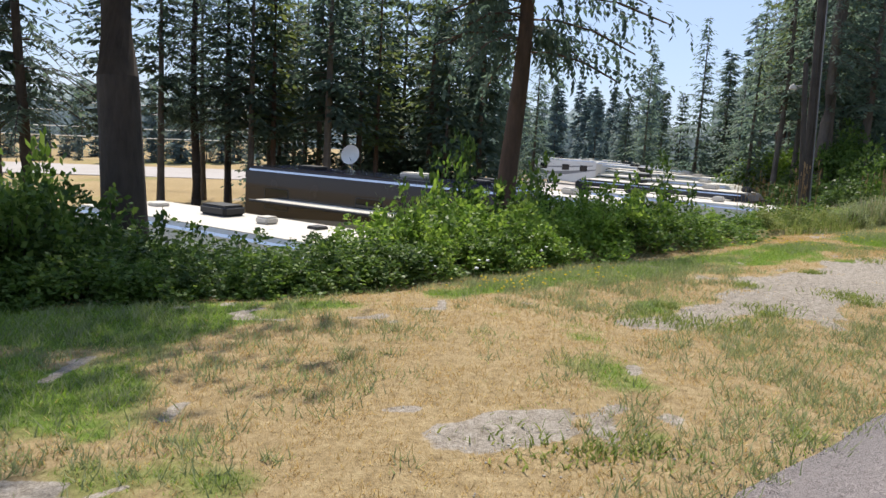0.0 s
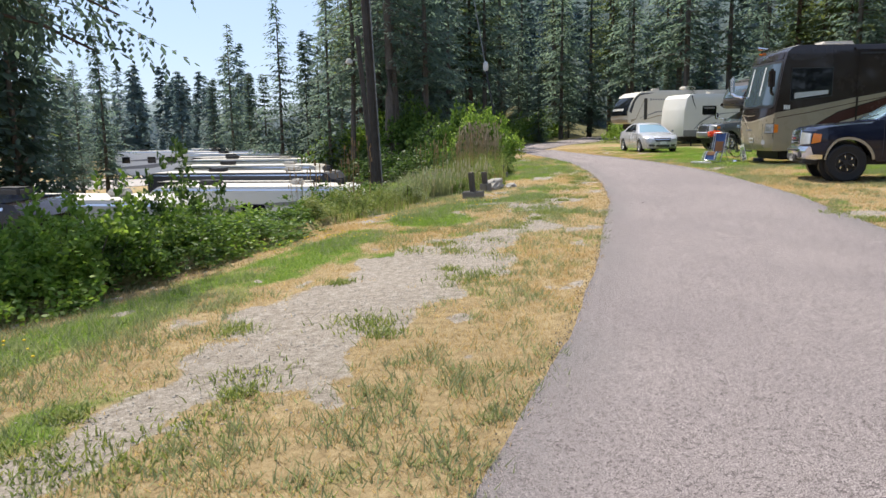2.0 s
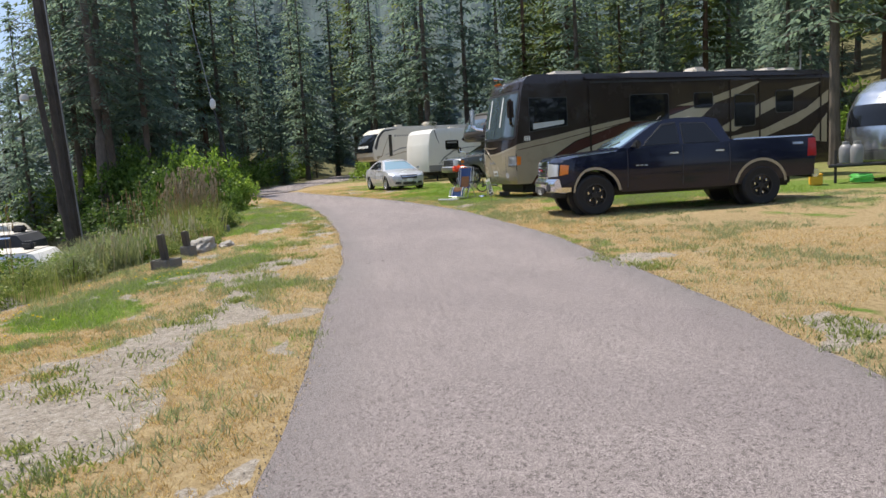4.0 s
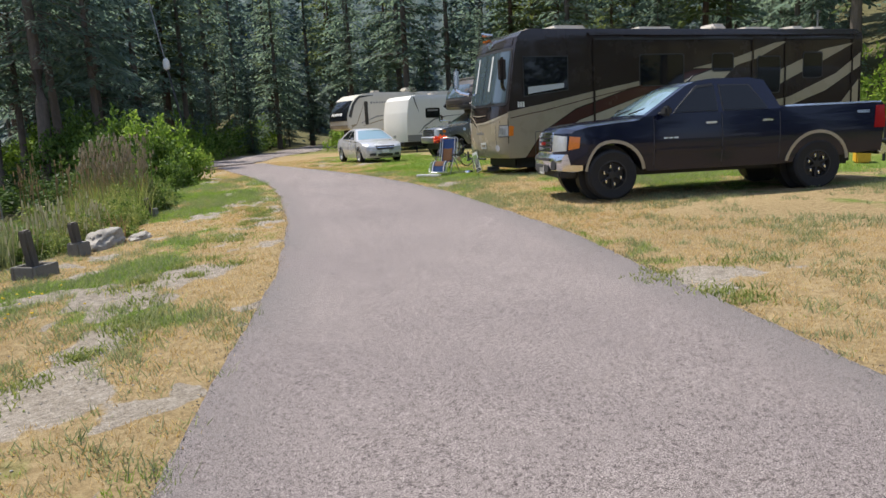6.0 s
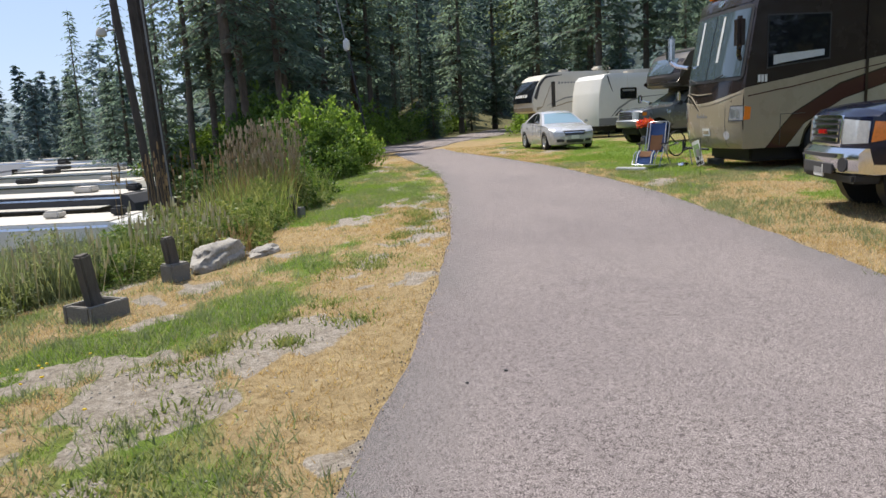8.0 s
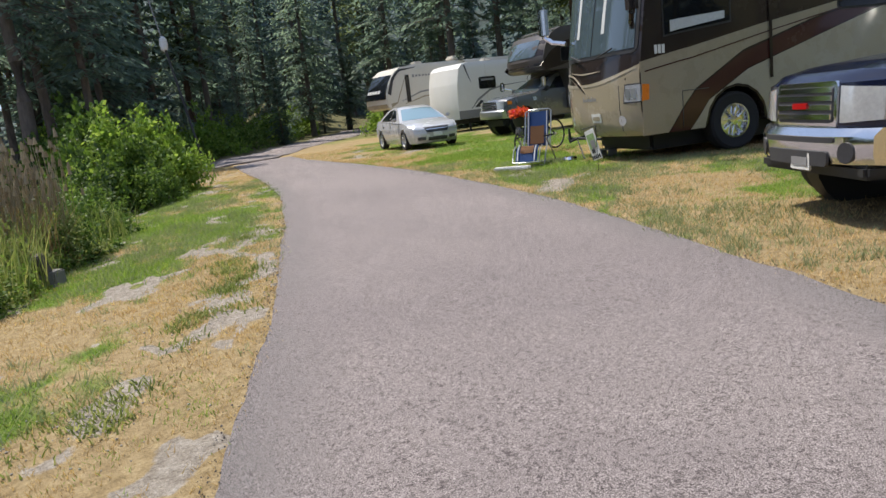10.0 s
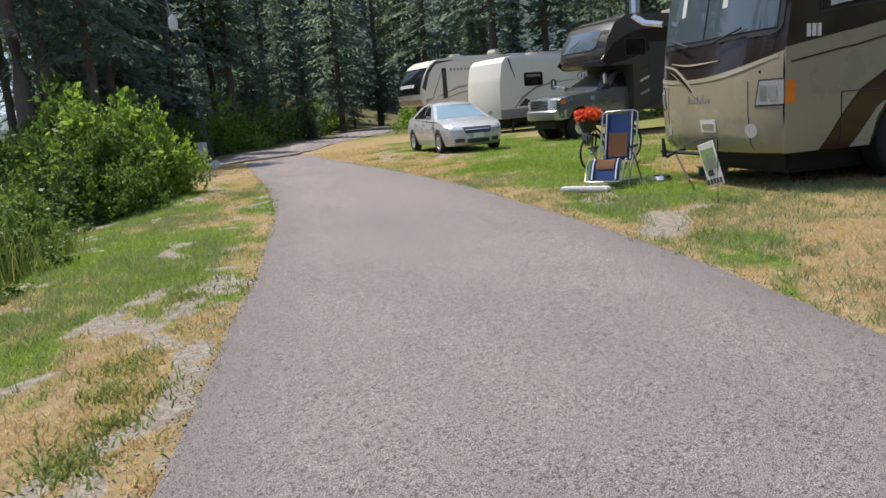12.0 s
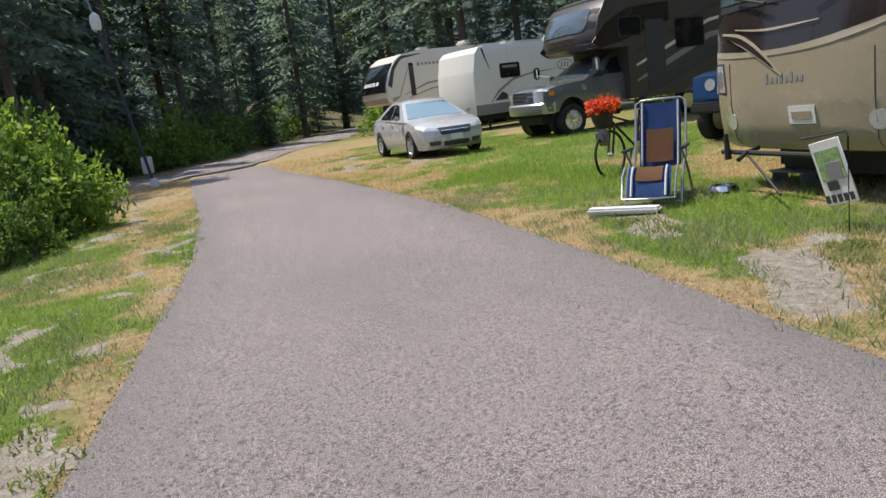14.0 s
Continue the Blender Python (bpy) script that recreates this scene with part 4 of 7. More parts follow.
def pickup():
    t = thing("pickup_truck", "dark navy crew-cab pickup truck parked on dry grass", "pickup truck", pose(19.0, 12.95, 0.12, 0, 0, 135.5))
    disp, cdisp, xs, zs = truck_cab(t, NAVY, 0.0, 1.0, True, 0.425, TAN_LIGHT)
    ys = spans(-0.95, 0.95, 10)
    xf = interp([(0.62, 0.84), (0.85, 0.90), (1.15, 0.88)])
    g = part("grille", front_panel(quadpoly(-0.52, 0.52, 0.80, 1.17, 0.05), xf, 0.012, 0.03, ys, zs, disp), CHROME, t, "chrome-framed grille")
    part("opening", front_panel(quadpoly(-0.47, 0.47, 0.84, 1.13, 0.04), xf, 0.018, 0.02, ys, zs, disp), INK, g)
    for z in (0.89, 0.965, 1.04, 1.105):
        part("bar", front_panel([(-0.46, z - 0.021), (0.46, z - 0.021), (0.46, z + 0.021), (-0.46, z + 0.021)], xf, 0.03, 0.02, ys, (), disp), CHROME, g)
    part("emblem", front_panel(quadpoly(-0.12, 0.12, 0.955, 1.005, 0.01), xf, 0.045, 0.02, (), (), disp), REDLENS, g, "red badge")
    for s in (1, -1):
        h = part("headlight", front_panel([(s * 0.56, 0.84), (s * 0.975, 0.86), (s * 0.975, 1.10), (s * 0.56, 1.13)], xf, 0.014, 0.03, spans(-1, 1, 16), zs, disp), LAMPGLASS, t, "clear headlight")
        part("indicator", side_panel([(0.89, 0.87), (0.72, 0.90), (0.70, 1.08), (0.86, 1.10)], s * 1.012, 0.02, xs, zs, disp), AMBER, h)
        part("tail_light", side_panel([(-4.66, 1.0), (-4.86, 1.0), (-4.86, 1.38), (-4.70, 1.38)], s * 1.01, 0.02, xs, zs, disp), REDLENS, t)
        for k in range(3):
            part("badge", side_panel([(-0.96 - k * 0.09, 0.985), (-0.89 - k * 0.09, 0.985), (-0.89 - k * 0.09, 1.012), (-0.96 - k * 0.09, 1.012)], s * 1.008, 0.01, xs, zs, disp), CHROME, t)
        part("badge", side_panel([(-4.35, 1.26), (-4.58, 1.26), (-4.58, 1.31), (-4.35, 1.31)], s * 1.008, 0.01, xs, zs, disp), CHROME, t)
        strip(t, "side_moulding", [(-0.75, 0.78), (-2.9, 0.80)], 0.05, s * 1.0, NAVY, disp, xs, zs, 0.02)
        strip(t, "bed_rail_trim", [(-3.05, 1.44), (-4.8, 1.44)], 0.03, s * 1.0, CHROME, disp, xs, zs, 0.012)
    b = shell([(0.80, 0.50), (0.96, 0.52), (0.985, 0.60), (0.985, 0.74), (0.93, 0.80), (0.62, 0.80), (0.62, 0.52)], 0.99, (), spans(-1, 1, 14), (0.6, 0.68), disp)
    bp = part("front_bumper", b, CHROME, t, "chrome front bumper")
    xb = interp([(0.4, 0.985), (0.8, 0.985)])
    part("air_intake", front_panel(quadpoly(-0.55, 0.55, 0.50, 0.62, 0.03), xb, 0.014, 0.02, ys, (), disp), INK, bp)
    part("bumper_slot", front_panel(quadpoly(-0.62, 0.62, 0.69, 0.735, 0.015), xb, 0.012, 0.02, ys, (), disp), INK, bp)
    for s in (1, -1):
        part("fog_lamp", front_panel([(s * 0.76 + 0.085 * math.cos(k * math.tau / 12), 0.615 + 0.085 * math.sin(k * math.tau / 12)) for k in range(12)], xb, 0.014, 0.02, (), (), disp), INK, bp)
    pl = part("licence_plate", boxm((0.985, 0.1, 0.53), (0.02, 0.31, 0.16), 0.01), PLATE, bp, "white licence plate")
    part("plate_writing", boxm((0.998, 0.1, 0.53), (0.008, 0.24, 0.07)), GREYP, t)
    part("air_dam", boxm((0.72, 0, 0.46), (0.3, 1.6, 0.12), 0.03), BLACKPLASTIC, t)
    part("rear_bumper", boxm((-4.93, 0, 0.62), (0.16, 1.8, 0.18), 0.03), CHROME, t)
    # black panel standing in for the shaded inside of the open bed
    part("bed_cover", boxm((-3.9, 0, 1.40), (1.7, 1.6, 0.1), 0.02), BLACKPLASTIC, t)
    part("antenna", rodm((-1.75, 0.0, 1.95), (-1.85, 0, 2.05), 0.03, 0.012), BLACKPLASTIC, t)
    for y in (0.35, -0.25):
        part("wiper", rodm((-0.52, y, 1.42), (-0.62, y + 0.45, 1.50), 0.012), BLACKPLASTIC, t)
    part("rain_guard", side_panel([(-1.0, 1.46), (-1.44, 1.85), (-1.86, 1.88), (-1.86, 1.84), (-1.45, 1.81)], 1.02, 0.012, (), (1.6, 1.7), cdisp), BLACKPLASTIC, t)
    add_wheels(t, ((0, 0.87), (0, -0.87), (-3.645, 0.87), (-3.645, -0.87)), 0.425, 0.29, 0.25, DARKSTEEL, 6, True)
    lug = bmesh.new()
    for k in range(6):
        a_ = k * math.tau / 6 + 0.3
        box(lug, (0.15 * math.cos(a_), 0, 0.15 * math.sin(a_)), (0.03, 0.012, 0.055), 0.004, 1)
    for x in (0, -3.645):
        part("rim_inlay", lug.copy(), CHROME, t, at=pose(x, 0.985, 0.425))
    lug.free()
    return t


def super_c():
    t = thing("truck_motorhome", "steel-grey truck-nosed motorhome with bunk over cab", "motorhome", pose(33.0, 27.75, float(land(33.0, 27.75)) - 0.03, 0, 0, 157.5))
    disp, cdisp, xs, zs = truck_cab(t, STEELGREY, 0.08, 1.0, False, 0.41)
    ys = spans(-0.95, 0.95, 10)
    xf = interp([(0.62, 0.84), (0.85, 0.90), (1.15, 0.88)])
    g = part("grille", front_panel(quadpoly(-0.62, 0.62, 0.84, 1.17, 0.05), xf, 0.012, 0.03, ys, zs, disp), CHROME, t, "chrome grille with dark bars")
    for z in (0.90, 1.0, 1.1):
        part("bar", front_panel([(-0.55, z - 0.03), (0.55, z - 0.03), (0.55, z + 0.03), (-0.55, z + 0.03)], xf, 0.02, 0.02, ys, (), disp), INK, g)
    for s in (1, -1):
        h = part("headlight", front_panel([(s * 0.6, 0.86), (s * 0.94, 0.86), (s * 0.94, 1.14), (s * 0.6, 1.16)], xf, 0.016, 0.03, spans(-1, 1, 16), zs, disp), LAMPGLASS, t, "clear headlight")
        part("indicator", side_panel([(0.80, 1.02), (0.64, 1.02), (0.64, 1.14), (0.80, 1.14)], s * 1.01, 0.02, xs, zs, disp), AMBER, h)
        part("vent_badge", side_panel([(-0.35, 1.06), (-0.5, 1.06), (-0.5, 1.26), (-0.35, 1.26)], s * 1.012, 0.02, xs, zs, disp), CHROME, t)
    part("front_bumper", shell([(0.80, 0.56), (0.98, 0.58), (1.0, 0.66), (1.0, 0.82), (0.95, 0.86), (0.62, 0.86), (0.62, 0.58)], 1.0, (), spans(-1, 1, 14), (0.7,), disp), ALLOY, t, "grey metal front bumper")
    # house box with the bunk over the cab
    half = 1.24

    def hd(x, y, z):
        return x - 0.3 * (abs(y) / half) ** 3 * max(0.0, min(1.0, (x + 1.4) / 1.0)), y * (1 - 0.05 * max(0.0, (z - 3.2) / 0.4) ** 2), z
    prof = [(-1.75, 0.75), (-1.75, 2.12), (-0.75, 2.12), (-0.5, 2.22), (-0.45, 2.5), (-0.65, 2.95), (-1.0, 3.35), (-1.6, 3.58), (-8.3, 3.62), (-8.4, 3.5), (-8.4, 0.7), (-6.4, 0.7), (-6.3, 1.05), (-5.1, 1.05), (-5.0, 0.7)]
    hx, hz = spans(-8.3, -0.2, 18), (1.2, 1.8, 2.3, 2.7, 3.1, 3.4)
    part("house_body", shell(prof, half, hx, spans(-half, half, 6), hz, hd), BRONZE, t, angle=30)
    xo = interp([(2.12, -0.75), (2.22, -0.5), (2.5, -0.45), (2.95, -0.65), (3.35, -1.0), (3.58, -1.6)])
    cap = part("front_cap", front_panel([(-1.2, 2.16), (1.2, 2.16), (1.2, 3.5), (-1.2, 3.5)], xo, 0.012, 0.02, spans(-1.2, 1.2, 8), hz, hd), BROWN, t, "dark moulded bunk front")
    part("bunk_window", front_panel(quadpoly(-0.95, 0.95, 2.62, 3.2, 0.15), xo, 0.024, 0.012, spans(-0.9, 0.9, 6), hz, hd), COACH_GLASS, cap)
    for s in (1, -1):
        part("swoosh", side_panel([(-0.3, 2.3), (-0.9, 2.75), (-1.8, 3.1), (-3.2, 3.2), (-3.2, 2.7), (-2.2, 2.45), (-1.5, 2.25), (-0.6, 2.14)], s * (half + 0.006), 0.01, hx, hz, hd), BROWN, t)
        for z0, mt, wd in ((1.0, INK, 0.3), (1.45, GREYP, 0.16), (1.85, CREAM, 0.09), (2.2, INK, 0.1)):
            strip(t, "stripe", [(-2.0, z0 - 0.25), (-3.2, z0 + 0.2), (-4.6, z0 + 0.75), (-6.2, z0 + 1.0)], [0.06, wd, wd, 0.05], s * half, mt, hd, hx, hz, 0.008)
        window_on(t, quadpoly(-4.4, -3.4, 1.95, 2.7, 0.08), s * half, hd)
        window_on(t, quadpoly(-2.2, -1.5, 2.4, 2.85, 0.08), s * half, hd)
    part("entry_door", side_panel(quadpoly(-3.0, -2.35, 0.95, 2.75, 0.08), half + 0.012, 0.02, (), (), hd), INK, t, "dark entry door")
    part("air_conditioner", boxm((-4.5, 0, 3.72), (1.0, 0.7, 0.24), 0.08), WHITE_ROOF, t)
    for s in (1, -1):
        mb = box(bmesh.new(), (-0.55, s * 1.42, 1.75), (0.14, 0.2, 0.34), 0.04)
        rod(mb, (-0.7, s * 0.95, 1.6), (-0.55, s * 1.35, 1.68), 0.025)
        part("tow_mirror", mb, CHROME, t)
    add_wheels(t, ((0, 0.9), (0, -0.9), (-5.7, 0.95), (-5.7, -0.95)), 0.41, 0.26, 0.26, CHROME, 8)
    return t


def motorhome():
    t = thing("motorhome", "brown and tan coach motorhome parked on lawn", "motorhome", pose(23.15, 18.5, 0.16, 0, 0, 149.2))
    H, L = 1.27, -12.2
    xs, ys, zs = spans(L, 0, 26) + [-0.1, -0.25, -0.7, -0.95], spans(-H, H, 10), (0.6, 0.9, 1.3, 1.7, 2.1, 2.5, 2.9, 3.2, 3.4, 3.55)

    def disp(x, y, z):
        f = max(0.0, min(1.0, (x + 1.0) / 1.0))
        return x - 0.22 * (abs(y) / H) ** 3.6 * f, y * (1 - 0.06 * max(0.0, (z - 3.4) / 0.3) ** 2 - 0.03 * max(0.0, (0.75 - z) / 0.35) ** 2), z
    prof = [(-0.16, 0.44), (-0.05, 0.55), (0.0, 0.9), (0.0, 1.4), (-0.05, 1.8), (-0.18, 2.5), (-0.32, 3.2), (-0.42, 3.5), (-0.62, 3.64), (-0.95, 3.70), (-12.0, 3.70), (-12.2, 3.55), (-12.2, 0.5), (-9.5, 0.44)]
    prof += arc(-8.9, 0.5, 0.58, 180, 0, 8) + [(-8.2, 0.44), (-2.75, 0.44)] + arc(-2.05, 0.5, 0.58, 180, 0, 8) + [(-1.4, 0.44)]
    part("body", shell(prof, H, xs, ys, zs, disp), BROWN, t, angle=30)
    xf = interp([(0.44, -0.16), (0.55, -0.05), (0.9, 0.0), (1.4, 0.0), (1.8, -0.05), (2.5, -0.18), (3.2, -0.32), (3.5, -0.42), (3.64, -0.62)])
    fys = spans(-1.25, 1.25, 14)
    fz = (0.55, 0.7, 0.9, 1.1, 1.3, 1.5, 1.8, 2.1, 2.5, 2.8, 3.0)
    wavef = lambda y: 1.38 + (0.24 if y > 0 else 0.06) * (y / 1.27) ** 2
    wave = [(y, wavef(y)) for y in [1.255 - 2.51 * k / 20 for k in range(21)]]
    part("front_apron", front_panel([(-1.255, 0.45), (1.255, 0.45)] + wave, xf, 0.006, 0.012, fys, fz, disp), TAN, t, "tan lower front panel")

    def front_strip(pts, widths, off, mt):
        up, dn = [], []
        widths = np.interp(np.linspace(0, 1, 14), np.linspace(0, 1, len(widths)), widths)
        pts = [tuple(map(float, p)) for p in resample(pts, 14)]
        for k, (y, z) in enumerate(pts):
            a_, b_ = pts[max(0, k - 1)], pts[min(len(pts) - 1, k + 1)]
            dv = Vector((b_[0] - a_[0], b_[1] - a_[1])).normalized()
            up.append((y - dv.y * widths[k] / 2, z + dv.x * widths[k] / 2))
            dn.append((y + dv.y * widths[k] / 2, z - dv.x * widths[k] / 2))
        part("front_swoosh", front_panel(up + dn[::-1], xf, off, 0.006, fys, (), disp), mt, t)
    front_strip([(y, wavef(y) - 0.03) for y in (-1.2, -0.9, -0.6, -0.3, 0.0, 0.3, 0.6, 0.9, 1.2)], [0.05, 0.06, 0.05, 0.05, 0.05, 0.06, 0.06, 0.05, 0.04], 0.013, TAN_LIGHT)
    front_strip([(-1.02, 1.60), (-0.66, 1.53), (-0.36, 1.37), (-0.08, 1.14)], [0.02, 0.10, 0.09, 0.01], 0.018, TAN_LIGHT)
    front_strip([(-0.97, 1.58), (-0.64, 1.51), (-0.38, 1.37), (-0.18, 1.22)], [0.01, 0.055, 0.05, 0.01], 0.023, BROWN)
    front_strip([(-0.75, 1.62), (-0.3, 1.56), (0.35, 1.58)], [0.01, 0.025, 0.01], 0.018, TAN_LIGHT)
    side1 = [(-0.01, 0.45), (-0.01, 1.64), (-1.2, 1.80), (-2.6, 2.06), (-4.8, 2.42), (-5.2, 2.43), (-3.6, 2.06), (-2.2, 1.66), (-1.25, 1.12), (-0.62, 0.45)]
    part("side_graphic", side_panel(side1, H + 0.006, 0.012, xs, zs, disp), TAN, t, "tan painted side sweep")
    band = [(-0.64, 0.45), (-1.27, 1.10), (-2.2, 1.62), (-3.6, 2.03), (-6.0, 2.58), (-6.6, 2.62), (-4.2, 1.92), (-2.3, 1.36), (-1.5, 0.92), (-1.12, 0.45)]
    part("side_graphic", side_panel(band, H + 0.006, 0.012, xs, zs, disp), MAROON, t, "dark maroon diagonal side band")
    low = [(-1.14, 0.45), (-1.5, 0.90), (-2.3, 1.34), (-4.2, 1.90), (-6.6, 2.58), (-7.4, 2.66), (-6.6, 2.0), (-6.2, 1.2), (-6.3, 0.45), (-2.68, 0.45)] + arc(-2.05, 0.5, 0.62, 176, 4, 8) + [(-1.42, 0.45)]
    part("side_graphic", side_panel(low, H + 0.006, 0.012, xs, zs, disp), TAN_LIGHT, t, "pale gold lower side panel")
    for poly in ([(-7.4, 1.75), (-8.8, 2.45), (-10.6, 3.1), (-11.9, 3.3), (-10.6, 2.75), (-9.2, 2.2), (-8.2, 1.72)], [(-7.3, 1.45), (-9.4, 1.75), (-11.2, 2.4), (-12.15, 3.0), (-12.15, 2.6), (-10.8, 1.9), (-9.2, 1.42)],
                 [(-5.9, 2.62), (-7.4, 2.9), (-8.8, 3.3), (-9.3, 3.35), (-8.2, 2.88), (-7.2, 2.62)], [(-11.2, 1.3), (-12.1, 2.2), (-12.1, 1.2)]):
        part("side_swoosh", side_panel(poly, H + 0.007, 0.012, xs, zs, disp), TAN, t)
    strip(t, "pinstripe", [(-0.1, 1.48), (-1.2, 1.62), (-2.6, 1.9), (-4.8, 2.3)], 0.02, H, MAROON, disp, xs, zs, 0.012)
    # glass
    ws = part("windshield_surround", front_panel(quadpoly(-1.22, 1.22, 1.80, 3.24, 0.12), xf, 0.008, 0.012, fys, fz, disp), BLACKPLASTIC, t)
    for s in (1, -1):
        part("windshield", front_panel([(s * 0.02, 1.86), (s * 1.16, 1.88), (s * 1.16, 3.16), (s * 0.02, 3.18)], xf, 0.018, 0.012, fys, fz, disp), COACH_GLASS, ws, "large reflecting windshield pane")
    for y0 in (-0.55, 0.35):
        part("curtain", front_panel([(y0 - 0.05, 2.2), (y0 + 0.05, 2.2), (y0 + 0.04, 3.1), (y0 - 0.04, 3.1)], xf, 0.0215, 0.003, (), fz, disp), CURTAIN, ws, "pale folded curtain behind glass")
    part("brow", front_panel(quadpoly(-1.15, 1.15, 3.28, 3.52, 0.06), xf, 0.012, 0.02, fys, (3.4,), disp), BROWN, t)
    part("emblem", front_panel([(0.12 * math.cos(k * math.tau / 14), 3.40 + 0.07 * math.sin(k * math.tau / 14)) for k in range(14)], xf, 0.03, 0.02, (), (), disp), CHROME, t)
    for y in (-0.75, -0.6, -0.45):
        part("marker_light", boxm((-0.52, y, 3.60), (0.1, 0.08, 0.05), 0.015), AMBER, t)
    cab = window_on(t, [(-0.62, 2.02), (-0.62, 2.98), (-1.95, 2.98), (-1.95, 2.16)], H, disp, zs=zs, xs=xs)
    part("blind", side_panel([(-0.75, 2.06), (-0.75, 2.24), (-1.85, 2.32), (-1.85, 2.2)], H + 0.016, 0.004, xs, zs, disp), CURTAIN, cab, "pale lower window edge")
    for a0, a1, z0, z1 in ((-5.6, -4.2, 2.2, 3.0), (-7.3, -6.6, 2.55, 3.0), (-9.0, -8.2, 1.9, 2.9), (-10.6, -9.9, 2.3, 3.0)):
        window_on(t, quadpoly(a0, a1, z0, z1, 0.07), H, disp, zs=zs)
    # slide-out rooms, seams and bay doors
    for a0, a1, z0 in ((-8.0, -2.75, 1.15), (-11.8, -9.2, 1.15)):
        strip(t, "slide_seam", [(a0, 3.42), (a1, 3.42)], 0.05, H, BLACKPLASTIC, disp, xs, zs, 0.03)
        strip(t, "slide_seam", [(a1, z0), (a1, 3.42)], 0.06, H, BROWN, disp, xs, zs, 0.03)
        strip(t, "slide_seam", [(a0, z0), (a0, 3.42)], 0.06, H, BROWN, disp, xs, zs, 0.03)
    for px in (-0.98, -3.4, -4.7, -6.0):
        strip(t, "bay_seam", [(px, 0.5), (px, 1.1)], 0.012, H, INK, disp, xs, zs, 0.014)
    strip(t, "bay_seam", [(-0.98, 1.1), (-1.5, 1.1)], 0.012, H, INK, disp, xs, zs, 0.014)
    strip(t, "awning_roll", [(-2.6, 3.58), (-12.0, 3.58)], 0.12, H, BROWN, disp, xs, zs, 0.07)
    # front lamps, plate, wipers
    for s in (1, -1):
        bez = part("headlight", front_panel([(s * 0.95, 1.0), (s * 1.255, 1.0), (s * 1.262, 1.31), (s * 1.0, 1.31)], xf, 0.010, 0.02, spans(-1.25, 1.25, 28), fz, disp), INK, t, "clear swept headlight with dark rim")
        part("lens", front_panel([(s * 0.975, 1.02), (s * 1.266, 1.02), (s * 1.268, 1.29), (s * 1.02, 1.29)], xf, 0.016, 0.02, spans(-1.25, 1.25, 28), fz, disp), LAMPGLASS, bez)
        part("indicator", side_panel([(-0.005, 1.02), (-0.16, 1.03), (-0.18, 1.27), (-0.02, 1.29)], s * (H + 0.014), 0.02, spans(-0.3, 0, 4), (), disp), AMBER, bez)
        for ky in (1.06, 1.165):
            part("reflector", front_panel(quadpoly(*sorted((s * (ky - 0.04), s * (ky + 0.04))), 1.07, 1.24, 0.03), xf, 0.02, 0.006, spans(-1.25, 1.25, 28), (), disp), ALLOY, bez)
        part("fog_lamp", front_panel([(s * 0.88 + 0.085 * math.cos(k * math.tau / 14), 0.72 + 0.085 * math.sin(k * math.tau / 14)) for k in range(14)], xf, 0.012, 0.02, (), (), disp), LAMPGLASS, t)
        part("wiper", rodm((0.02, s * 0.25, 1.80), (-0.04, s * 0.75, 1.92), 0.014), BLACKPLASTIC, t)
        mb = tube([(-0.18, s * 1.18, 2.2), (-0.02, s * 1.42, 2.26), (0.06, s * 1.58, 2.38)], 0.045)
        box(mb, (0.06, s * 1.6, 2.66), (0.16, 0.24, 0.6), 0.06)
        part("mirror", mb, CHROME if s < 0 else BROWN, t)
        part("body_seam", front_panel([(s * 0.86, 0.48), (s * 0.864, 0.48), (s * 0.864, 1.3), (s * 0.86, 1.3)], xf, 0.011, 0.008, (), fz, disp), INK, t)
    pl = part("licence_plate", front_panel(quadpoly(-0.02, 0.29, 0.70, 0.86, 0.01), xf, 0.02, 0.012, (), (), disp), PLATE, t, "small front licence plate")
    part("plate_writing", front_panel([(0.02, 0.74), (0.25, 0.74), (0.25, 0.81), (0.02, 0.81)], xf, 0.026, 0.006, (), (), disp), TAN, pl)
    for k in range(8):
        y0 = -0.30 + k * 0.062
        hgt = 0.09 if k in (0, 3, 5) else 0.05
        part("lettering", front_panel([(y0, 1.08), (y0 + 0.035, 1.08), (y0 + 0.035, 1.08 + hgt), (y0, 1.08 + hgt)], xf, 0.011, 0.006, (), (), disp), GREYP, t)
    for k in range(3):
        part("side_number", side_panel([(-0.42 - k * 0.09, 1.74), (-0.36 - k * 0.09, 1.74), (-0.36 - k * 0.09, 1.88), (-0.42 - k * 0.09, 1.88)], H + 0.012, 0.01, xs, (), disp), PLATE, t)
    # roof
    for px, w_, h_ in ((-2.3, 1.0, 0.16), (-5.0, 1.1, 0.13), (-7.2, 0.5, 0.22), (-8.6, 1.0, 0.13), (-10.1, 0.45, 0.16), (-10.9, 0.45, 0.14)):
        part("roof_unit", boxm((px, 0.5, 3.68 + h_ / 2), (w_, 0.7, h_), h_ * 0.35, 3), WHITE_ROOF, t, "low white roof unit")
    part("roof_horn", rodm((-0.7, -0.6, 3.76), (-0.35, -0.6, 3.78), 0.03, 0.06, 10), CHROME, t)
    part("roof", boxm((-6.5, 0, 3.695), (11.2, 2.2, 0.03), 0.01), WHITE_ROOF, t, "white roof skin")
    # tow bar folded at the nose
    tb = tube([(-0.1, -0.55, 0.46), (0.1, -0.5, 0.43), (0.3, -0.35, 0.40)], 0.022)
    rod(tb, (0.05, -0.9, 0.43), (0.05, 0.35, 0.43), 0.025)
    rod(tb, (0.08, -0.5, 0.42), (0.35, 0.25, 0.12), 0.012)
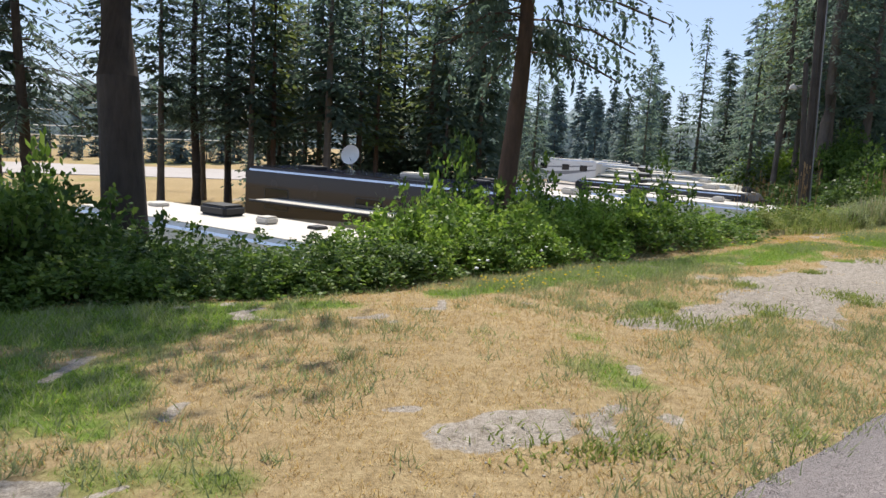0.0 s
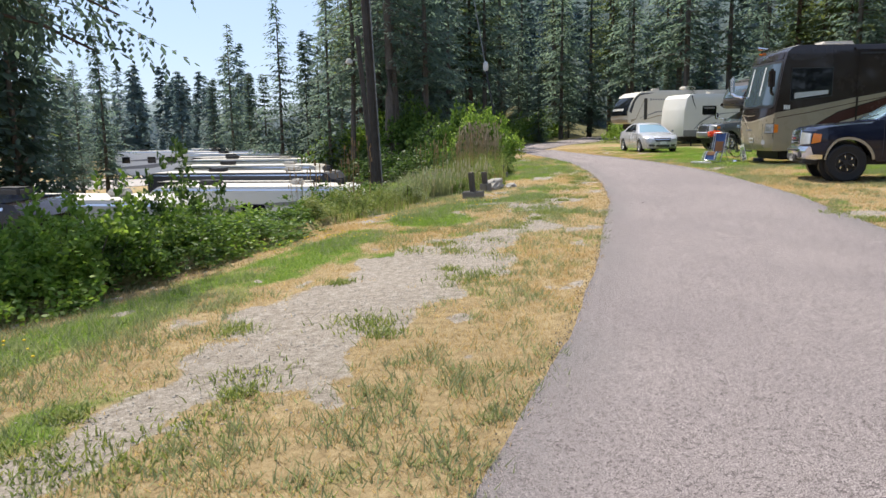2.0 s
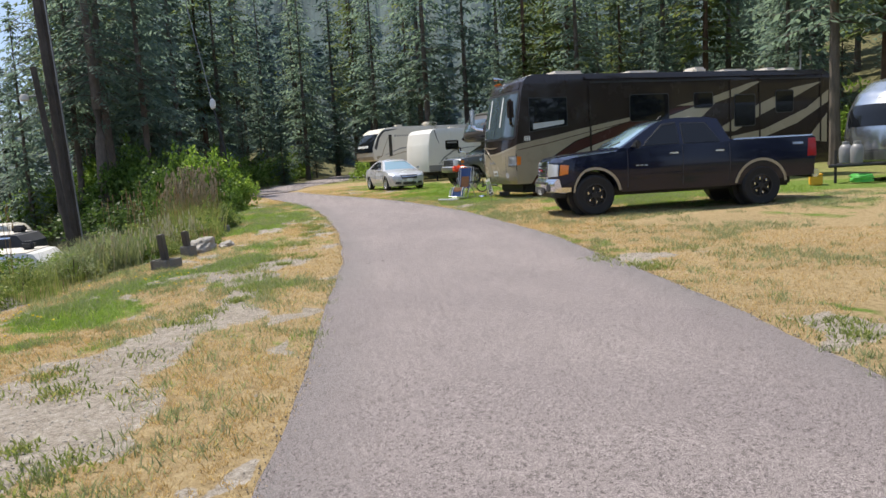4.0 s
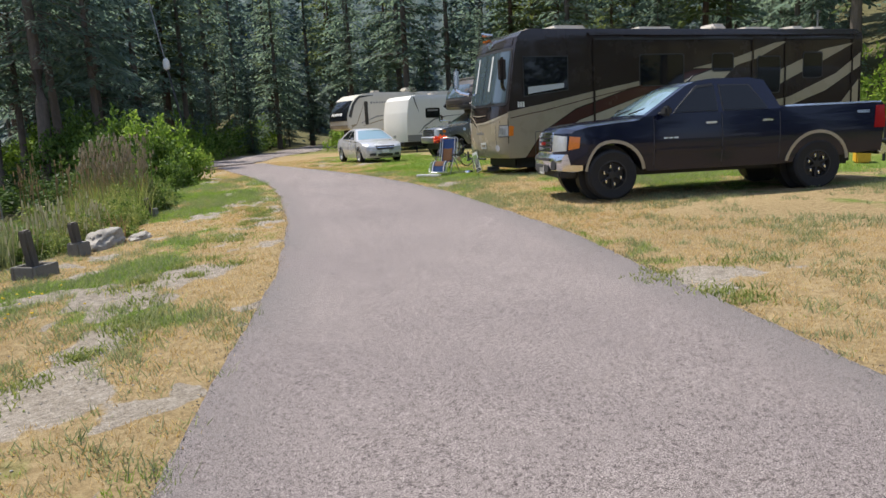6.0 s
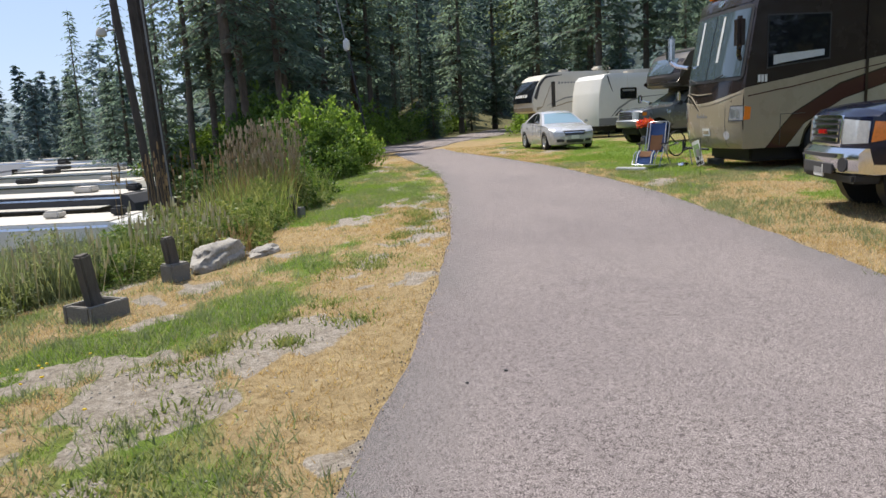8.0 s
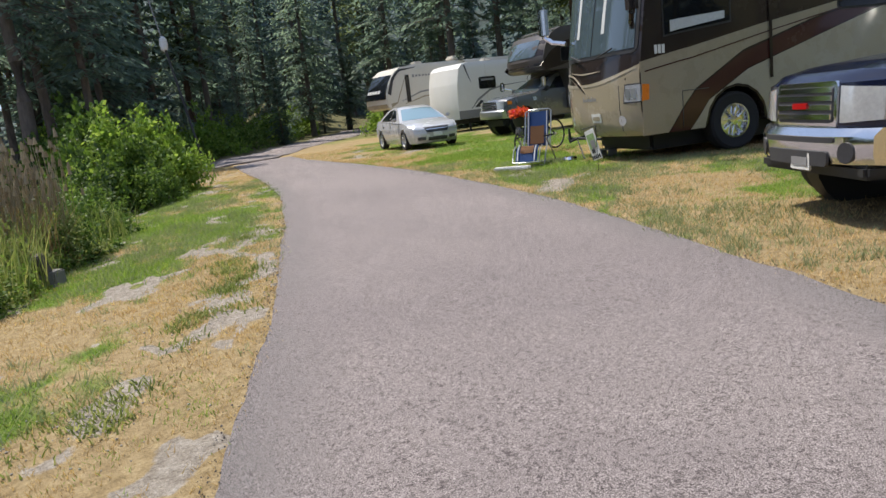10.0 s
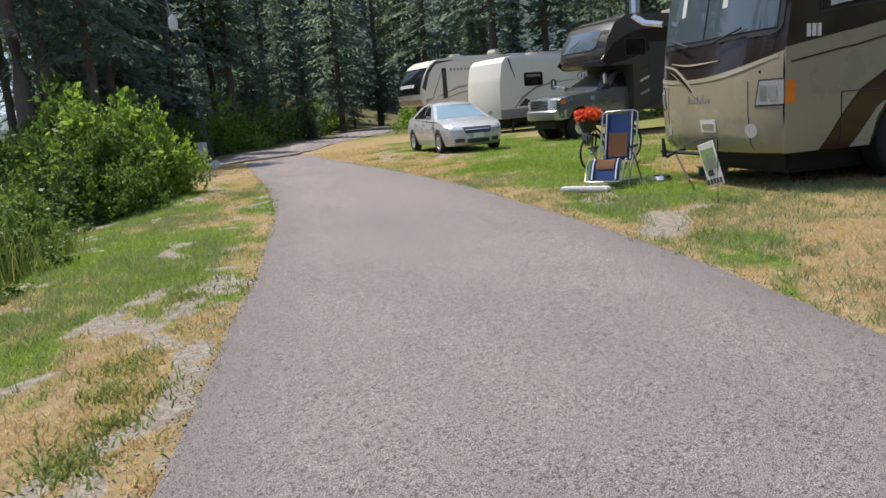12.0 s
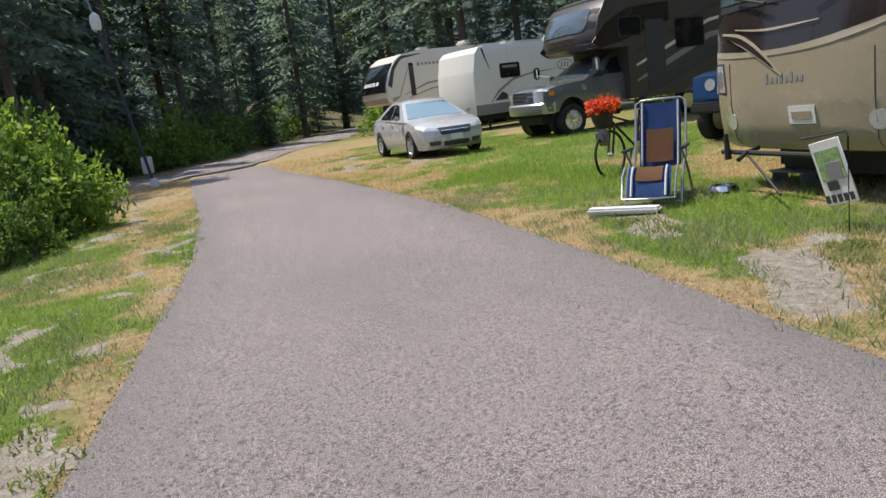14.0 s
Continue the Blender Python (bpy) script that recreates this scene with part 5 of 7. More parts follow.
    rod(tb, (0.08, -0.78, 0.36), (0.1, -0.78, 0.62), 0.035, 0.02)
    part("tow_bar", tb, DARKSTEEL, t, "folded black tow bar")
    part("chassis", boxm((-6.3, 0, 0.36), (11.4, 1.75, 0.4), 0.05), DARKSTEEL, t)
    add_wheels(t, ((-2.05, 1.08), (-2.05, -1.08), (-8.9, 1.05), (-8.9, -1.05)), 0.5, 0.3, 0.29, CHROME, 8)
    return t


def sedan():
    t = thing("sedan", "silver four-door sedan parked at the lane's edge", "car", pose(29.6, 28.75, float(land(29.6, 28.75)), 0, 0, -117))
    W = 0.9
    xs, ys, zs = spans(-3.68, 0.95, 22), spans(-W, W, 8), (0.4, 0.55, 0.7, 0.82, 0.95)

    def disp(x, y, z):
        k = 1 - 0.14 * max(0.0, (x - 0.1) / 0.8) ** 2 - 0.10 * max(0.0, (-2.9 - x) / 0.8) ** 2
        k *= 1 - 0.08 * abs((z - 0.62) / 0.4) ** 2
        xx = x - 0.2 * (abs(y) / W) ** 2.5 * max(0.0, min(1.0, (x - 0.3) / 0.5)) + 0.12 * (abs(y) / W) ** 2.5 * max(0.0, min(1.0, (-3.1 - x) / 0.5))
        zz = z - 0.05 * (abs(y) / W) ** 3 * (1 if z > 0.75 else 0)
        return xx, y * k, zz
    prof = [(0.82, 0.2), (0.92, 0.30), (0.94, 0.5), (0.90, 0.66), (0.76, 0.76), (0.4, 0.86), (-0.1, 0.95), (-0.35, 0.99), (-1.5, 1.0), (-2.85, 1.05), (-3.3, 1.07), (-3.6, 1.04), (-3.68, 0.9), (-3.66, 0.5), (-3.5, 0.26)]
    prof += [(-3.07, 0.22)] + arc(-2.685, 0.325, 0.37, 195, -15, 9)[1:-1] + [(-2.3, 0.2), (-0.39, 0.2)] + arc(0, 0.325, 0.37, 195, -15, 9)[1:-1] + [(0.38, 0.2)]
    part("body", shell(prof, W, xs, ys, zs, disp), SILVER, t, angle=30)

    def cd(x, y, z):
        k = 0.97 - 0.34 * max(0.0, (z - 0.95)) / 0.52
        return x - 0.14 * (abs(y) / W) ** 2 * (1 if x > -1.3 else -0.6 if x < -2.0 else 0), y * k, z - 0.03 * (abs(y) / W) ** 3
    cab = [(-0.12, 0.93), (-0.98, 1.38), (-1.2, 1.44), (-1.6, 1.475), (-2.1, 1.45), (-2.45, 1.36), (-3.05, 1.03)]
    part("roof", shell(cab, W, spans(-3, -0.2, 10), ys, (1.1, 1.25, 1.38), cd), SILVER, t, angle=30)
    xw = interp([(0.93, -0.12), (1.38, -0.98), (1.44, -1.2)])
    part("windshield", front_panel([(-0.8, 0.99), (0.8, 0.99), (0.78, 1.37), (-0.78, 1.37)], xw, 0.012, 0.01, spans(-0.8, 0.8, 8), (1.1, 1.2, 1.3), cd), WINDSHIELD, t, "windshield with bright sky tone in its colour")
    for s in (1, -1):
        window_on(t, [(-0.62, 1.04), (-1.12, 1.34), (-1.55, 1.40), (-1.55, 1.04)], s * W, cd, zs=(1.1, 1.25), grow=0.015)
        window_on(t, [(-1.63, 1.04), (-1.63, 1.40), (-2.1, 1.37), (-2.62, 1.12), (-2.62, 1.06)], s * W, cd, zs=(1.1, 1.25), grow=0.015)
        for px in (-0.42, -1.6, -2.4):
            strip(t, "door_seam", [(px, 0.3), (px, 0.98)], 0.01, s * W, INK, disp, xs, zs, 0.002)
        for px in (-1.42, -2.3):
            part("door_handle", boxm((px, s * 0.895, 0.86), (0.16, 0.03, 0.03), 0.01), SILVER, t)
        mb = box(bmesh.new(), (-0.55, s * 0.98, 1.03), (0.12, 0.17, 0.11), 0.04)
        part("side_mirror", mb, SILVER, t)
        xf0 = interp([(0.3, 0.92), (0.5, 0.94), (0.66, 0.90), (0.76, 0.76)])
        part("headlight", front_panel([(s * 0.46, 0.60), (s * 0.86, 0.64), (s * 0.88, 0.76), (s * 0.5, 0.70)], xf0, 0.03, 0.04, spans(-0.9, 0.9, 18), (0.66,), disp), LAMPGLASS, t, "clear swept headlight")
        part("fog_recess", front_panel(quadpoly(*sorted((s * 0.5, s * 0.8)), 0.30, 0.40, 0.03), xf0, 0.03, 0.02, spans(-0.9, 0.9, 12), (), disp), INK, t)
    xf0 = interp([(0.2, 0.82), (0.3, 0.92), (0.5, 0.94), (0.66, 0.90), (0.76, 0.76)])
    g = part("grille", front_panel([(-0.42, 0.54), (0.42, 0.54), (0.50, 0.71), (-0.50, 0.71)], xf0, 0.035, 0.04, spans(-0.5, 0.5, 8), (0.63,), disp), INK, t, "black split grille")
    part("bar", front_panel([(-0.45, 0.625), (0.45, 0.625), (0.45, 0.65), (-0.45, 0.65)], xf0, 0.045, 0.02, spans(-0.5, 0.5, 8), (), disp), CHROME, g)
    part("air_intake", front_panel(quadpoly(-0.4, 0.4, 0.27, 0.38, 0.03), xf0, 0.03, 0.02, spans(-0.4, 0.4, 6), (), disp), INK, t)
    part("licence_plate", boxm((0.965, 0.0, 0.47), (0.02, 0.31, 0.14), 0.008), PLATE, t, "white front licence plate")
    part("chassis", boxm((-1.35, 0, 0.28), (4.0, 1.2, 0.2), 0.04), DARKSTEEL, t)
    add_wheels(t, ((0, 0.8), (0, -0.8), (-2.685, 0.8), (-2.685, -0.8)), 0.325, 0.22, 0.22, ALLOY, 5)
    return t


def camper_disp(half, z1, nose=0.25):
    def d(x, y, z):
        f = max(0.0, min(1.0, (x + 1.0) / 1.0))
        return x - nose * (abs(y) / half) ** 4 * f, y * (1 - 0.05 * max(0.0, (z - z1 + 0.3) / 0.3) ** 2), z
    return d


def travel_trailer():
    t = thing("travel_trailer", "white travel trailer with dark curved stripes", "travel trailer", pose(37.82, 35.53, float(land(37.0, 35.7)), 0, 0, 166.3))
    H = 1.22
    d = camper_disp(H, 3.2, 0.15)
    prof = [(-0.05, 0.62), (0.0, 1.2), (-0.06, 2.2), (-0.25, 2.95), (-0.5, 3.15), (-1.0, 3.22), (-8.2, 3.22), (-8.35, 3.1), (-8.35, 0.62)]
    xs, zs = spans(-8.3, 0, 10), (0.95, 1.6, 2.3, 2.9, 3.05)
    part("body", shell(prof, H, xs, spans(-H, H, 6), zs, d), WHITEP, t, angle=30)
    part("lower_skirt", side_panel([(-0.02, 0.63), (-0.02, 1.0), (-8.3, 1.0), (-8.3, 0.63)], H + 0.008, 0.012, xs, (), d), GREYP, t, "grey lower skirt band")
    window_on(t, quadpoly(-2.45, -1.5, 1.95, 2.45, 0.08), H, d)
    part("blind", side_panel([(-2.35, 2.3), (-1.6, 2.3), (-1.6, 2.4), (-2.35, 2.4)], H + 0.018, 0.004, (), (), d), GREYP, t)
    strip(t, "stripe", [(-0.65, 3.1), (-0.75, 2.8), (-1.0, 2.3)], [0.10, 0.08, 0.02], H, INK, d, xs, zs)
    strip(t, "stripe", [(-0.9, 1.05), (-1.35, 1.45), (-2.1, 1.85), (-3.0, 2.0), (-4.4, 2.08)], [0.03, 0.10, 0.09, 0.05, 0.02], H, GREYP, d, xs, zs)
    part("logo_mark", side_panel([(-1.1, 1.1), (-1.75, 1.1), (-1.75, 1.3), (-1.5, 1.42)], H + 0.008, 0.01, xs, (), d), INK, t)
    strip(t, "stripe", [(-5.2, 1.5), (-6.5, 1.8), (-8.2, 2.4)], [0.03, 0.16, 0.05], H, GREYP, d, xs, zs)
    ring = [(-4.9 + 0.42 * math.cos(k * math.tau / 18), 2.2 + 0.2 * math.sin(k * math.tau / 18)) for k in range(19)]
    strip(t, "logo_ring", ring, 0.03, H, INK, d)
    for k in range(3):
        strip(t, "lettering", [(-4.7 - 0.17 * k, 2.1), (-4.75 - 0.17 * k, 2.3)], 0.05, H, INK, d)
    for px in (-1.9, -6.8):
        part("seam", side_panel([(px, 1.0), (px - 0.02, 1.0), (px - 0.02, 3.1), (px, 3.1)], H + 0.004, 0.008, (), zs, d), CREAM, t)
    part("air_conditioner", boxm((-5.4, 0.2, 3.36), (0.9, 0.8, 0.3), 0.1, 3), WHITE_ROOF, t)
    part("roof_vent", boxm((-2.6, 0.4, 3.29), (0.45, 0.45, 0.16), 0.04), WHITE_ROOF, t)
    part("propane_bottles", lathe([(0.01, 0.6), (0.15, 0.62), (0.16, 0.95), (0.12, 1.06), (0.03, 1.1)], 16, "Z", pose(0.5, 0.2, 0)), GREYP, t)
    tg = rod(bmesh.new(), (0.0, 0.8, 0.55), (1.15, 0.0, 0.5), 0.05)
    rod(tg, (0.0, -0.8, 0.55), (1.15, 0.0, 0.5), 0.05)
    rod(tg, (0.95, 0, 0.02), (0.95, 0, 0.85), 0.035)
    part("tongue", tg, DARKSTEEL, t)
    part("frame", boxm((-4.1, 0, 0.5), (8.0, 1.9, 0.2), 0.03), DARKSTEEL, t)
    add_wheels(t, ((-4.6, 1.05), (-5.45, 1.05), (-4.6, -1.05), (-5.45, -1.05)), 0.35, 0.22, 0.2, ALLOY, 6)
    for px in (-0.9, -7.6):
        for s in (1, -1):
            part("jack_stand", rodm((px, s * 1.0, 0.0), (px, s * 0.95, 0.6), 0.05, 0.03), DARKSTEEL, t)
    return t


def fifth_wheel():
    t = thing("fifth_wheel_trailer", "cream fifth-wheel trailer with raised dark nose", "fifth-wheel trailer", pose(38.33, 40.97, float(land(40.0, 40.0)), 0, 0, 163.4))
    H = 1.22
    d = camper_disp(H, 3.7, 0.35)
    prof = [(-0.5, 1.42), (-0.1, 1.5), (0.0, 1.8), (-0.02, 2.25), (-0.3, 2.8), (-0.8, 3.3), (-1.3, 3.55), (-2.2, 3.66), (-9.6, 3.72), (-9.7, 3.6), (-9.7, 0.62), (-2.9, 0.62), (-2.75, 1.4)]
    xs, zs = spans(-9.7, 0, 14), (1.0, 1.7, 2.1, 2.5, 2.9, 3.2, 3.45)
    part("body", shell(prof, H, xs, spans(-H, H, 8), zs, d), CREAM, t, angle=30)
    xf = interp([(1.42, -0.5), (1.5, -0.1), (1.8, 0.0), (2.25, -0.02), (2.8, -0.3), (3.3, -0.8), (3.55, -1.3)])
    part("nose_cap", front_panel([(-1.15, 1.98), (1.15, 1.98), (1.15, 3.2), (-1.15, 3.2)], xf, 0.07, 0.10, spans(-1.15, 1.15, 8), zs, d), GLASS, t, "dark glossy nose cap")
    part("nose_lower", front_panel([(-1.15, 1.5), (1.15, 1.5), (1.15, 1.72), (-1.15, 1.72)], xf, 0.06, 0.09, spans(-1.15, 1.15, 8), zs, d), TAN, t)
    for k in range(6):
        part("lettering", front_panel([(0.75 - 0.22 * k, 2.3), (0.75 - 0.22 * k + 0.15, 2.3), (0.75 - 0.22 * k + 0.15, 2.45), (0.75 - 0.22 * k, 2.45)], xf, 0.08, 0.006, (), (), d), PLATE, t)
        strip(t, "lettering", [(-1.95 - 0.2 * k, 3.05), (-1.95 - 0.2 * k - 0.13, 3.05)], 0.14 if k == 0 else 0.1, H, GREYP, d)
    strip(t, "stripe", [(-0.2, 2.2), (-0.6, 2.95), (-1.2, 3.4), (-2.2, 3.5)], [0.3, 0.22, 0.12, 0.03], H, INK, d, xs, zs)
    strip(t, "stripe", [(-0.3, 1.62), (-0.9, 1.75), (-1.2, 2.35), (-1.5, 3.0)], [0.2, 0.06, 0.05, 0.03], H, TAN, d, xs, zs)
    strip(t, "stripe", [(-1.2, 1.8), (-2.4, 2.2), (-4.2, 2.35), (-5.5, 2.3)], [0.03, 0.09, 0.07, 0.02], H, GREYP, d, xs, zs)
    strip(t, "stripe", [(-1.4, 1.65), (-2.6, 1.95), (-4.4, 2.05)], [0.03, 0.07, 0.02], H, TAN, d, xs, zs)
    window_on(t, quadpoly(-1.72, -1.54, 1.75, 3.1, 0.04), H, d, name="narrow_window")
    part("entry_door", side_panel(quadpoly(-4.6, -3.9, 0.9, 2.9, 0.08), H + 0.012, 0.02, (), (), d), CREAM, t)
    window_on(t, quadpoly(-6.6, -5.4, 1.9, 2.7, 0.08), H, d)
    part("lower_skirt", side_panel([(-2.9, 0.63), (-2.9, 1.0), (-9.65, 1.0), (-9.65, 0.63)], H + 0.008, 0.012, xs, (), d), GREYP, t)
    part("air_conditioner", boxm((-5.4, 0.2, 3.85), (0.9, 0.8, 0.28), 0.1, 3), WHITE_ROOF, t)
    part("roof_vent", boxm((-2.8, 0.3, 3.75), (0.45, 0.45, 0.16), 0.04), WHITE_ROOF, t)
    part("kingpin_box", boxm((-0.95, 0, 1.25), (0.5, 0.5, 0.4), 0.05), DARKSTEEL, t)
    for s in (1, -1):
        part("landing_leg", rodm((-2.6, s * 0.9, 0.0), (-2.6, s * 0.9, 1.4), 0.06), DARKSTEEL, t)
    part("frame", boxm((-6.2, 0, 0.5), (6.8, 1.9, 0.2), 0.03), DARKSTEEL, t)
    add_wheels(t, ((-6.6, 1.05), (-7.45, 1.05), (-6.6, -1.05), (-7.45, -1.05)), 0.36, 0.22, 0.2, ALLOY, 6)
    return t


def jeep():
    t = thing("off_roader", "blue boxy off-roader with slotted grille", "off-roader", pose(28.86, 20.75, float(land(28.86, 20.75)), 0, 0, 168))
    W = 0.85
    prof = [(0.62, 0.62), (0.66, 0.75), (0.62, 1.12), (0.3, 1.18), (-0.75, 1.22), (-0.8, 1.26), (-3.0, 1.28), (-3.05, 0.6), (-2.0, 0.5), (-0.6, 0.5)]
    part("body", shell(prof, W, spans(-3, 0.6, 8), spans(-W, W, 4), (0.8, 1.0), None), BLUEP, t)
    part("hard_top", shell([(-0.75, 1.24), (-1.05, 1.82), (-2.95, 1.84), (-3.0, 1.26)], W, (), (), (), lambda x, y, z: (x, y * (1 - 0.12 * (z - 1.24)), z)), BLACKPLASTIC, t)
    xf = interp([(0.62, 0.62), (0.75, 0.66), (1.12, 0.62)])
    g = part("grille", front_panel(quadpoly(-0.62, 0.62, 0.74, 1.12, 0.06), xf, 0.01, 0.02, (), (0.9,)), BLUEP, t)
    for k in range(7):
        y0 = -0.33 + k * 0.11
        part("slot", front_panel(quadpoly(y0 - 0.03, y0 + 0.03, 0.80, 1.08, 0.02), xf, 0.016, 0.02, (), (0.9,)), LAMPGLASS, g)
    for s in (1, -1):
        part("headlight", front_panel([(s * 0.5 + 0.1 * math.cos(k * math.tau / 14), 0.97 + 0.1 * math.sin(k * math.tau / 14)) for k in range(14)], xf, 0.022, 0.02), LAMPGLASS, t)
        part("fender", boxm((0.15, s * 0.92, 0.92), (0.95, 0.26, 0.08), 0.03), BLACKPLASTIC, t)
        part("fender", boxm((-2.35, s * 0.92, 0.92), (0.95, 0.26, 0.08), 0.03), BLACKPLASTIC, t)
    part("front_bumper", boxm((0.82, 0, 0.6), (0.18, 1.5, 0.18), 0.04), BLACKPLASTIC, t)
    add_wheels(t, ((0.12, 0.8), (0.12, -0.8), (-2.35, 0.8), (-2.35, -0.8)), 0.39, 0.25, 0.22, ALLOY, 5)
    return t


def riveted_trailer():
    t = thing("silver_trailer", "rounded polished aluminium trailer with propane bottles", "travel trailer", pose(27.35, 9.0, float(land(27.35, 9.0)), 0, 0, 150))
    W = 1.2

    def d(x, y, z):
        f = max(0.0, min(1.0, (x + 1.4) / 1.4))
        k = math.sqrt(max(0.0, 1 - (max(0.0, z - 1.6) / 1.35) ** 2 * 0.75))
        return x - 0.55 * (abs(y) / W) ** 3 * f, y * k * (1 - 0.10 * f), z
    prof = [(-0.2, 0.55), (0.0, 0.8), (0.02, 1.3), (-0.12, 1.9), (-0.45, 2.4), (-0.95, 2.72), (-1.6, 2.85), (-7.0, 2.85), (-7.6, 2.5), (-7.9, 1.6), (-7.8, 0.55)]
    xs, ys, zs = spans(-7.8, 0, 14), spans(-W, W, 10), (0.9, 1.3, 1.6, 1.9, 2.1, 2.3, 2.5, 2.7)
    part("body", shell(prof, W, xs, ys, zs, d), ALU, t, "polished aluminium shell", angle=50)
    xf = interp([(0.55, -0.2), (0.8, 0.0), (1.3, 0.02), (1.9, -0.12), (2.4, -0.45), (2.72, -0.95)])
    part("front_window", front_panel(quadpoly(-0.75, 0.75, 1.5, 2.1, 0.12), xf, 0.012, 0.012, spans(-0.7, 0.7, 6), zs, d), GLASS, t)
    window_on(t, quadpoly(-2.9, -1.9, 1.45, 2.05, 0.1), W, d, ALU, zs=zs)
    for px in spans(-7.6, -0.4, 6):
        strip(t, "rivet_seam", [(px, 0.7), (px, 2.6)], 0.02, W, GREYP, d, (), zs, 0.004)
    part("rock_guard", boxm((0.0, 0, 0.72), (0.06, 1.7, 0.3), 0.03), CHROME, t)
    a = rod(bmesh.new(), (-0.2, 0.7, 0.5), (1.2, 0, 0.48), 0.045)
    rod(a, (-0.2, -0.7, 0.5), (1.2, 0, 0.48), 0.045)
    rod(a, (1.0, 0, 0.0), (1.0, 0, 0.9), 0.035)
    part("tongue", a, DARKSTEEL, t)
    for y in (0.18, -0.18):
        part("propane_bottle", lathe([(0.01, 0.52), (0.15, 0.54), (0.165, 0.7), (0.165, 0.92), (0.12, 1.02), (0.09, 1.04), (0.09, 1.12), (0.01, 1.13)], 18, "Z", pose(0.45, y, 0)), GREYP, t, "grey propane bottle")
    aw = box(bmesh.new(), (0.1, 1.0, 2.35), (0.5, 0.9, 0.02), 0.005, 1, pose(0, 0, 0, 0, 14, 25))
    part("window_awning", aw, WHITEP, t, "small white folded awning flap")
    part("frame", boxm((-4.0, 0, 0.5), (7.2, 1.8, 0.16), 0.03), DARKSTEEL, t)
    add_wheels(t, ((-3.9, 1.0), (-3.9, -1.0), (-4.7, 1.0), (-4.7, -1.0)), 0.35, 0.2, 0.2, ALLOY, 6)
    return t


pickup(), super_c(), motorhome(), sedan(), travel_trailer(), fifth_wheel(), jeep(), riveted_trailer()


# ---- campers on the lower ground ----
def low_camper(name, label, x, y, yaw, length, height, wall_mat, stripe_mat, units, tanks=True, awning=None, width=1.25, roof=None):
    t = thing(name, label, "motorhome", pose(x, y, LOW + 0.02, 0, 0, yaw), "campers on the lower ground")
    d = camper_disp(width, height, 0.2)
    hl = length / 2
    prof = [(hl - 0.15, 0.5), (hl, 0.9), (hl, 1.9), (hl - 0.25, height - 0.35), (hl - 0.6, height - 0.04), (hl - 1.0, height), (-hl + 0.3, height), (-hl, height - 0.2), (-hl, 0.5)]

    def dd(px, py, pz):
        f = max(0.0, min(1.0, (px - hl + 1.0) / 1.0))
        return px - 0.25 * (abs(py) / width) ** 4 * f, py * (1 - 0.05 * max(0.0, (pz - height + 0.25) / 0.25) ** 2), pz
    zs = (1.2, 1.9, 2.6, height - 0.25, height - 0.1)
    xs = spans(-hl, hl, 8)
    part("body", shell(prof, width, xs, spans(-width, width, 6), zs, dd), wall_mat, t, angle=30)
    part("roof", boxm((-0.3, 0, height + 0.005), (length - 1.2, width * 1.9, 0.03), 0.01), roof or WHITE_ROOF, t, "weathered roof skin")
    for s in (1, -1):
        strip(t, "roof_rail", [(-hl + 0.2, height - 0.12), (hl - 0.9, height - 0.12)], 0.07, s * width, CHROME, dd, xs, (), 0.03)
        strip(t, "stripe", [(-hl + 0.3, 1.4), (0, 1.7), (hl - 0.3, 2.4)], [0.3, 0.5, 0.12], s * width, stripe_mat, dd, xs, zs, 0.008)
        strip(t, "stripe", [(-hl + 0.3, 2.3), (-0.5, 2.5), (hl - 1.0, 2.9)], [0.08, 0.25, 0.1], s * width, stripe_mat, dd, xs, zs, 0.01)
        for a0 in (-hl + 1.0, -0.6, hl - 3.0):
            window_on(t, quadpoly(a0, a0 + 1.1, height - 1.5, height - 0.75, 0.08), s * width, dd)
    for k, (px, py, sx, sy, sz) in enumerate(units):
        part("roof_unit", boxm((px, py, height + sz / 2 + 0.01), (sx, sy, sz), min(sz, sx) * 0.25, 3), BLACKPLASTIC if k % 2 == 0 else WHITE_ROOF, t, "boxy roof air conditioner or vent")
    if awning:
        s, z0 = awning
        part("awning", boxm((0.0, s * (width + 0.55), z0), (length * 0.75, 1.2, 0.03), 0.01, 1), CREAM, t, "pale rolled-out awning edge")
        part("awning_roll", rodm((-length * 0.38, s * (width + 1.15), z0 - 0.02), (length * 0.38, s * (width + 1.15), z0 - 0.02), 0.06), BLACKPLASTIC, t)
    add_wheels(t, ((hl - 1.8, 1.05), (hl - 1.8, -1.05), (-hl + 2.6, 1.05), (-hl + 2.6, -1.05)), 0.42, 0.25, 0.25, ALLOY, 6)
    return t


low_camper("travel_trailer", "white-roofed trailer below the bank", -5.0, 17.0, -32, 9.2, 3.42, WHITEP, GREYP, ((-0.9, 0.45, 0.95, 0.7, 0.28), (0.9, 0.2, 0.4, 0.4, 0.18), (2.2, 0.5, 0.35, 0.35, 0.08), (-3.2, 0.3, 0.4, 0.4, 0.1)))
b = low_camper("motorhome", "black motorhome with silver roof rails below the bank", -1.9, 25.2, -30, 11.5, 4.2, BROWN, GREYP, ((-3.6, 0, 0.9, 0.7, 0.12), (1.0, 0, 1.0, 0.7, 0.2), (3.4, 0.2, 0.5, 0.5, 0.14)), awning=(-1, 3.1), roof=NAVY)
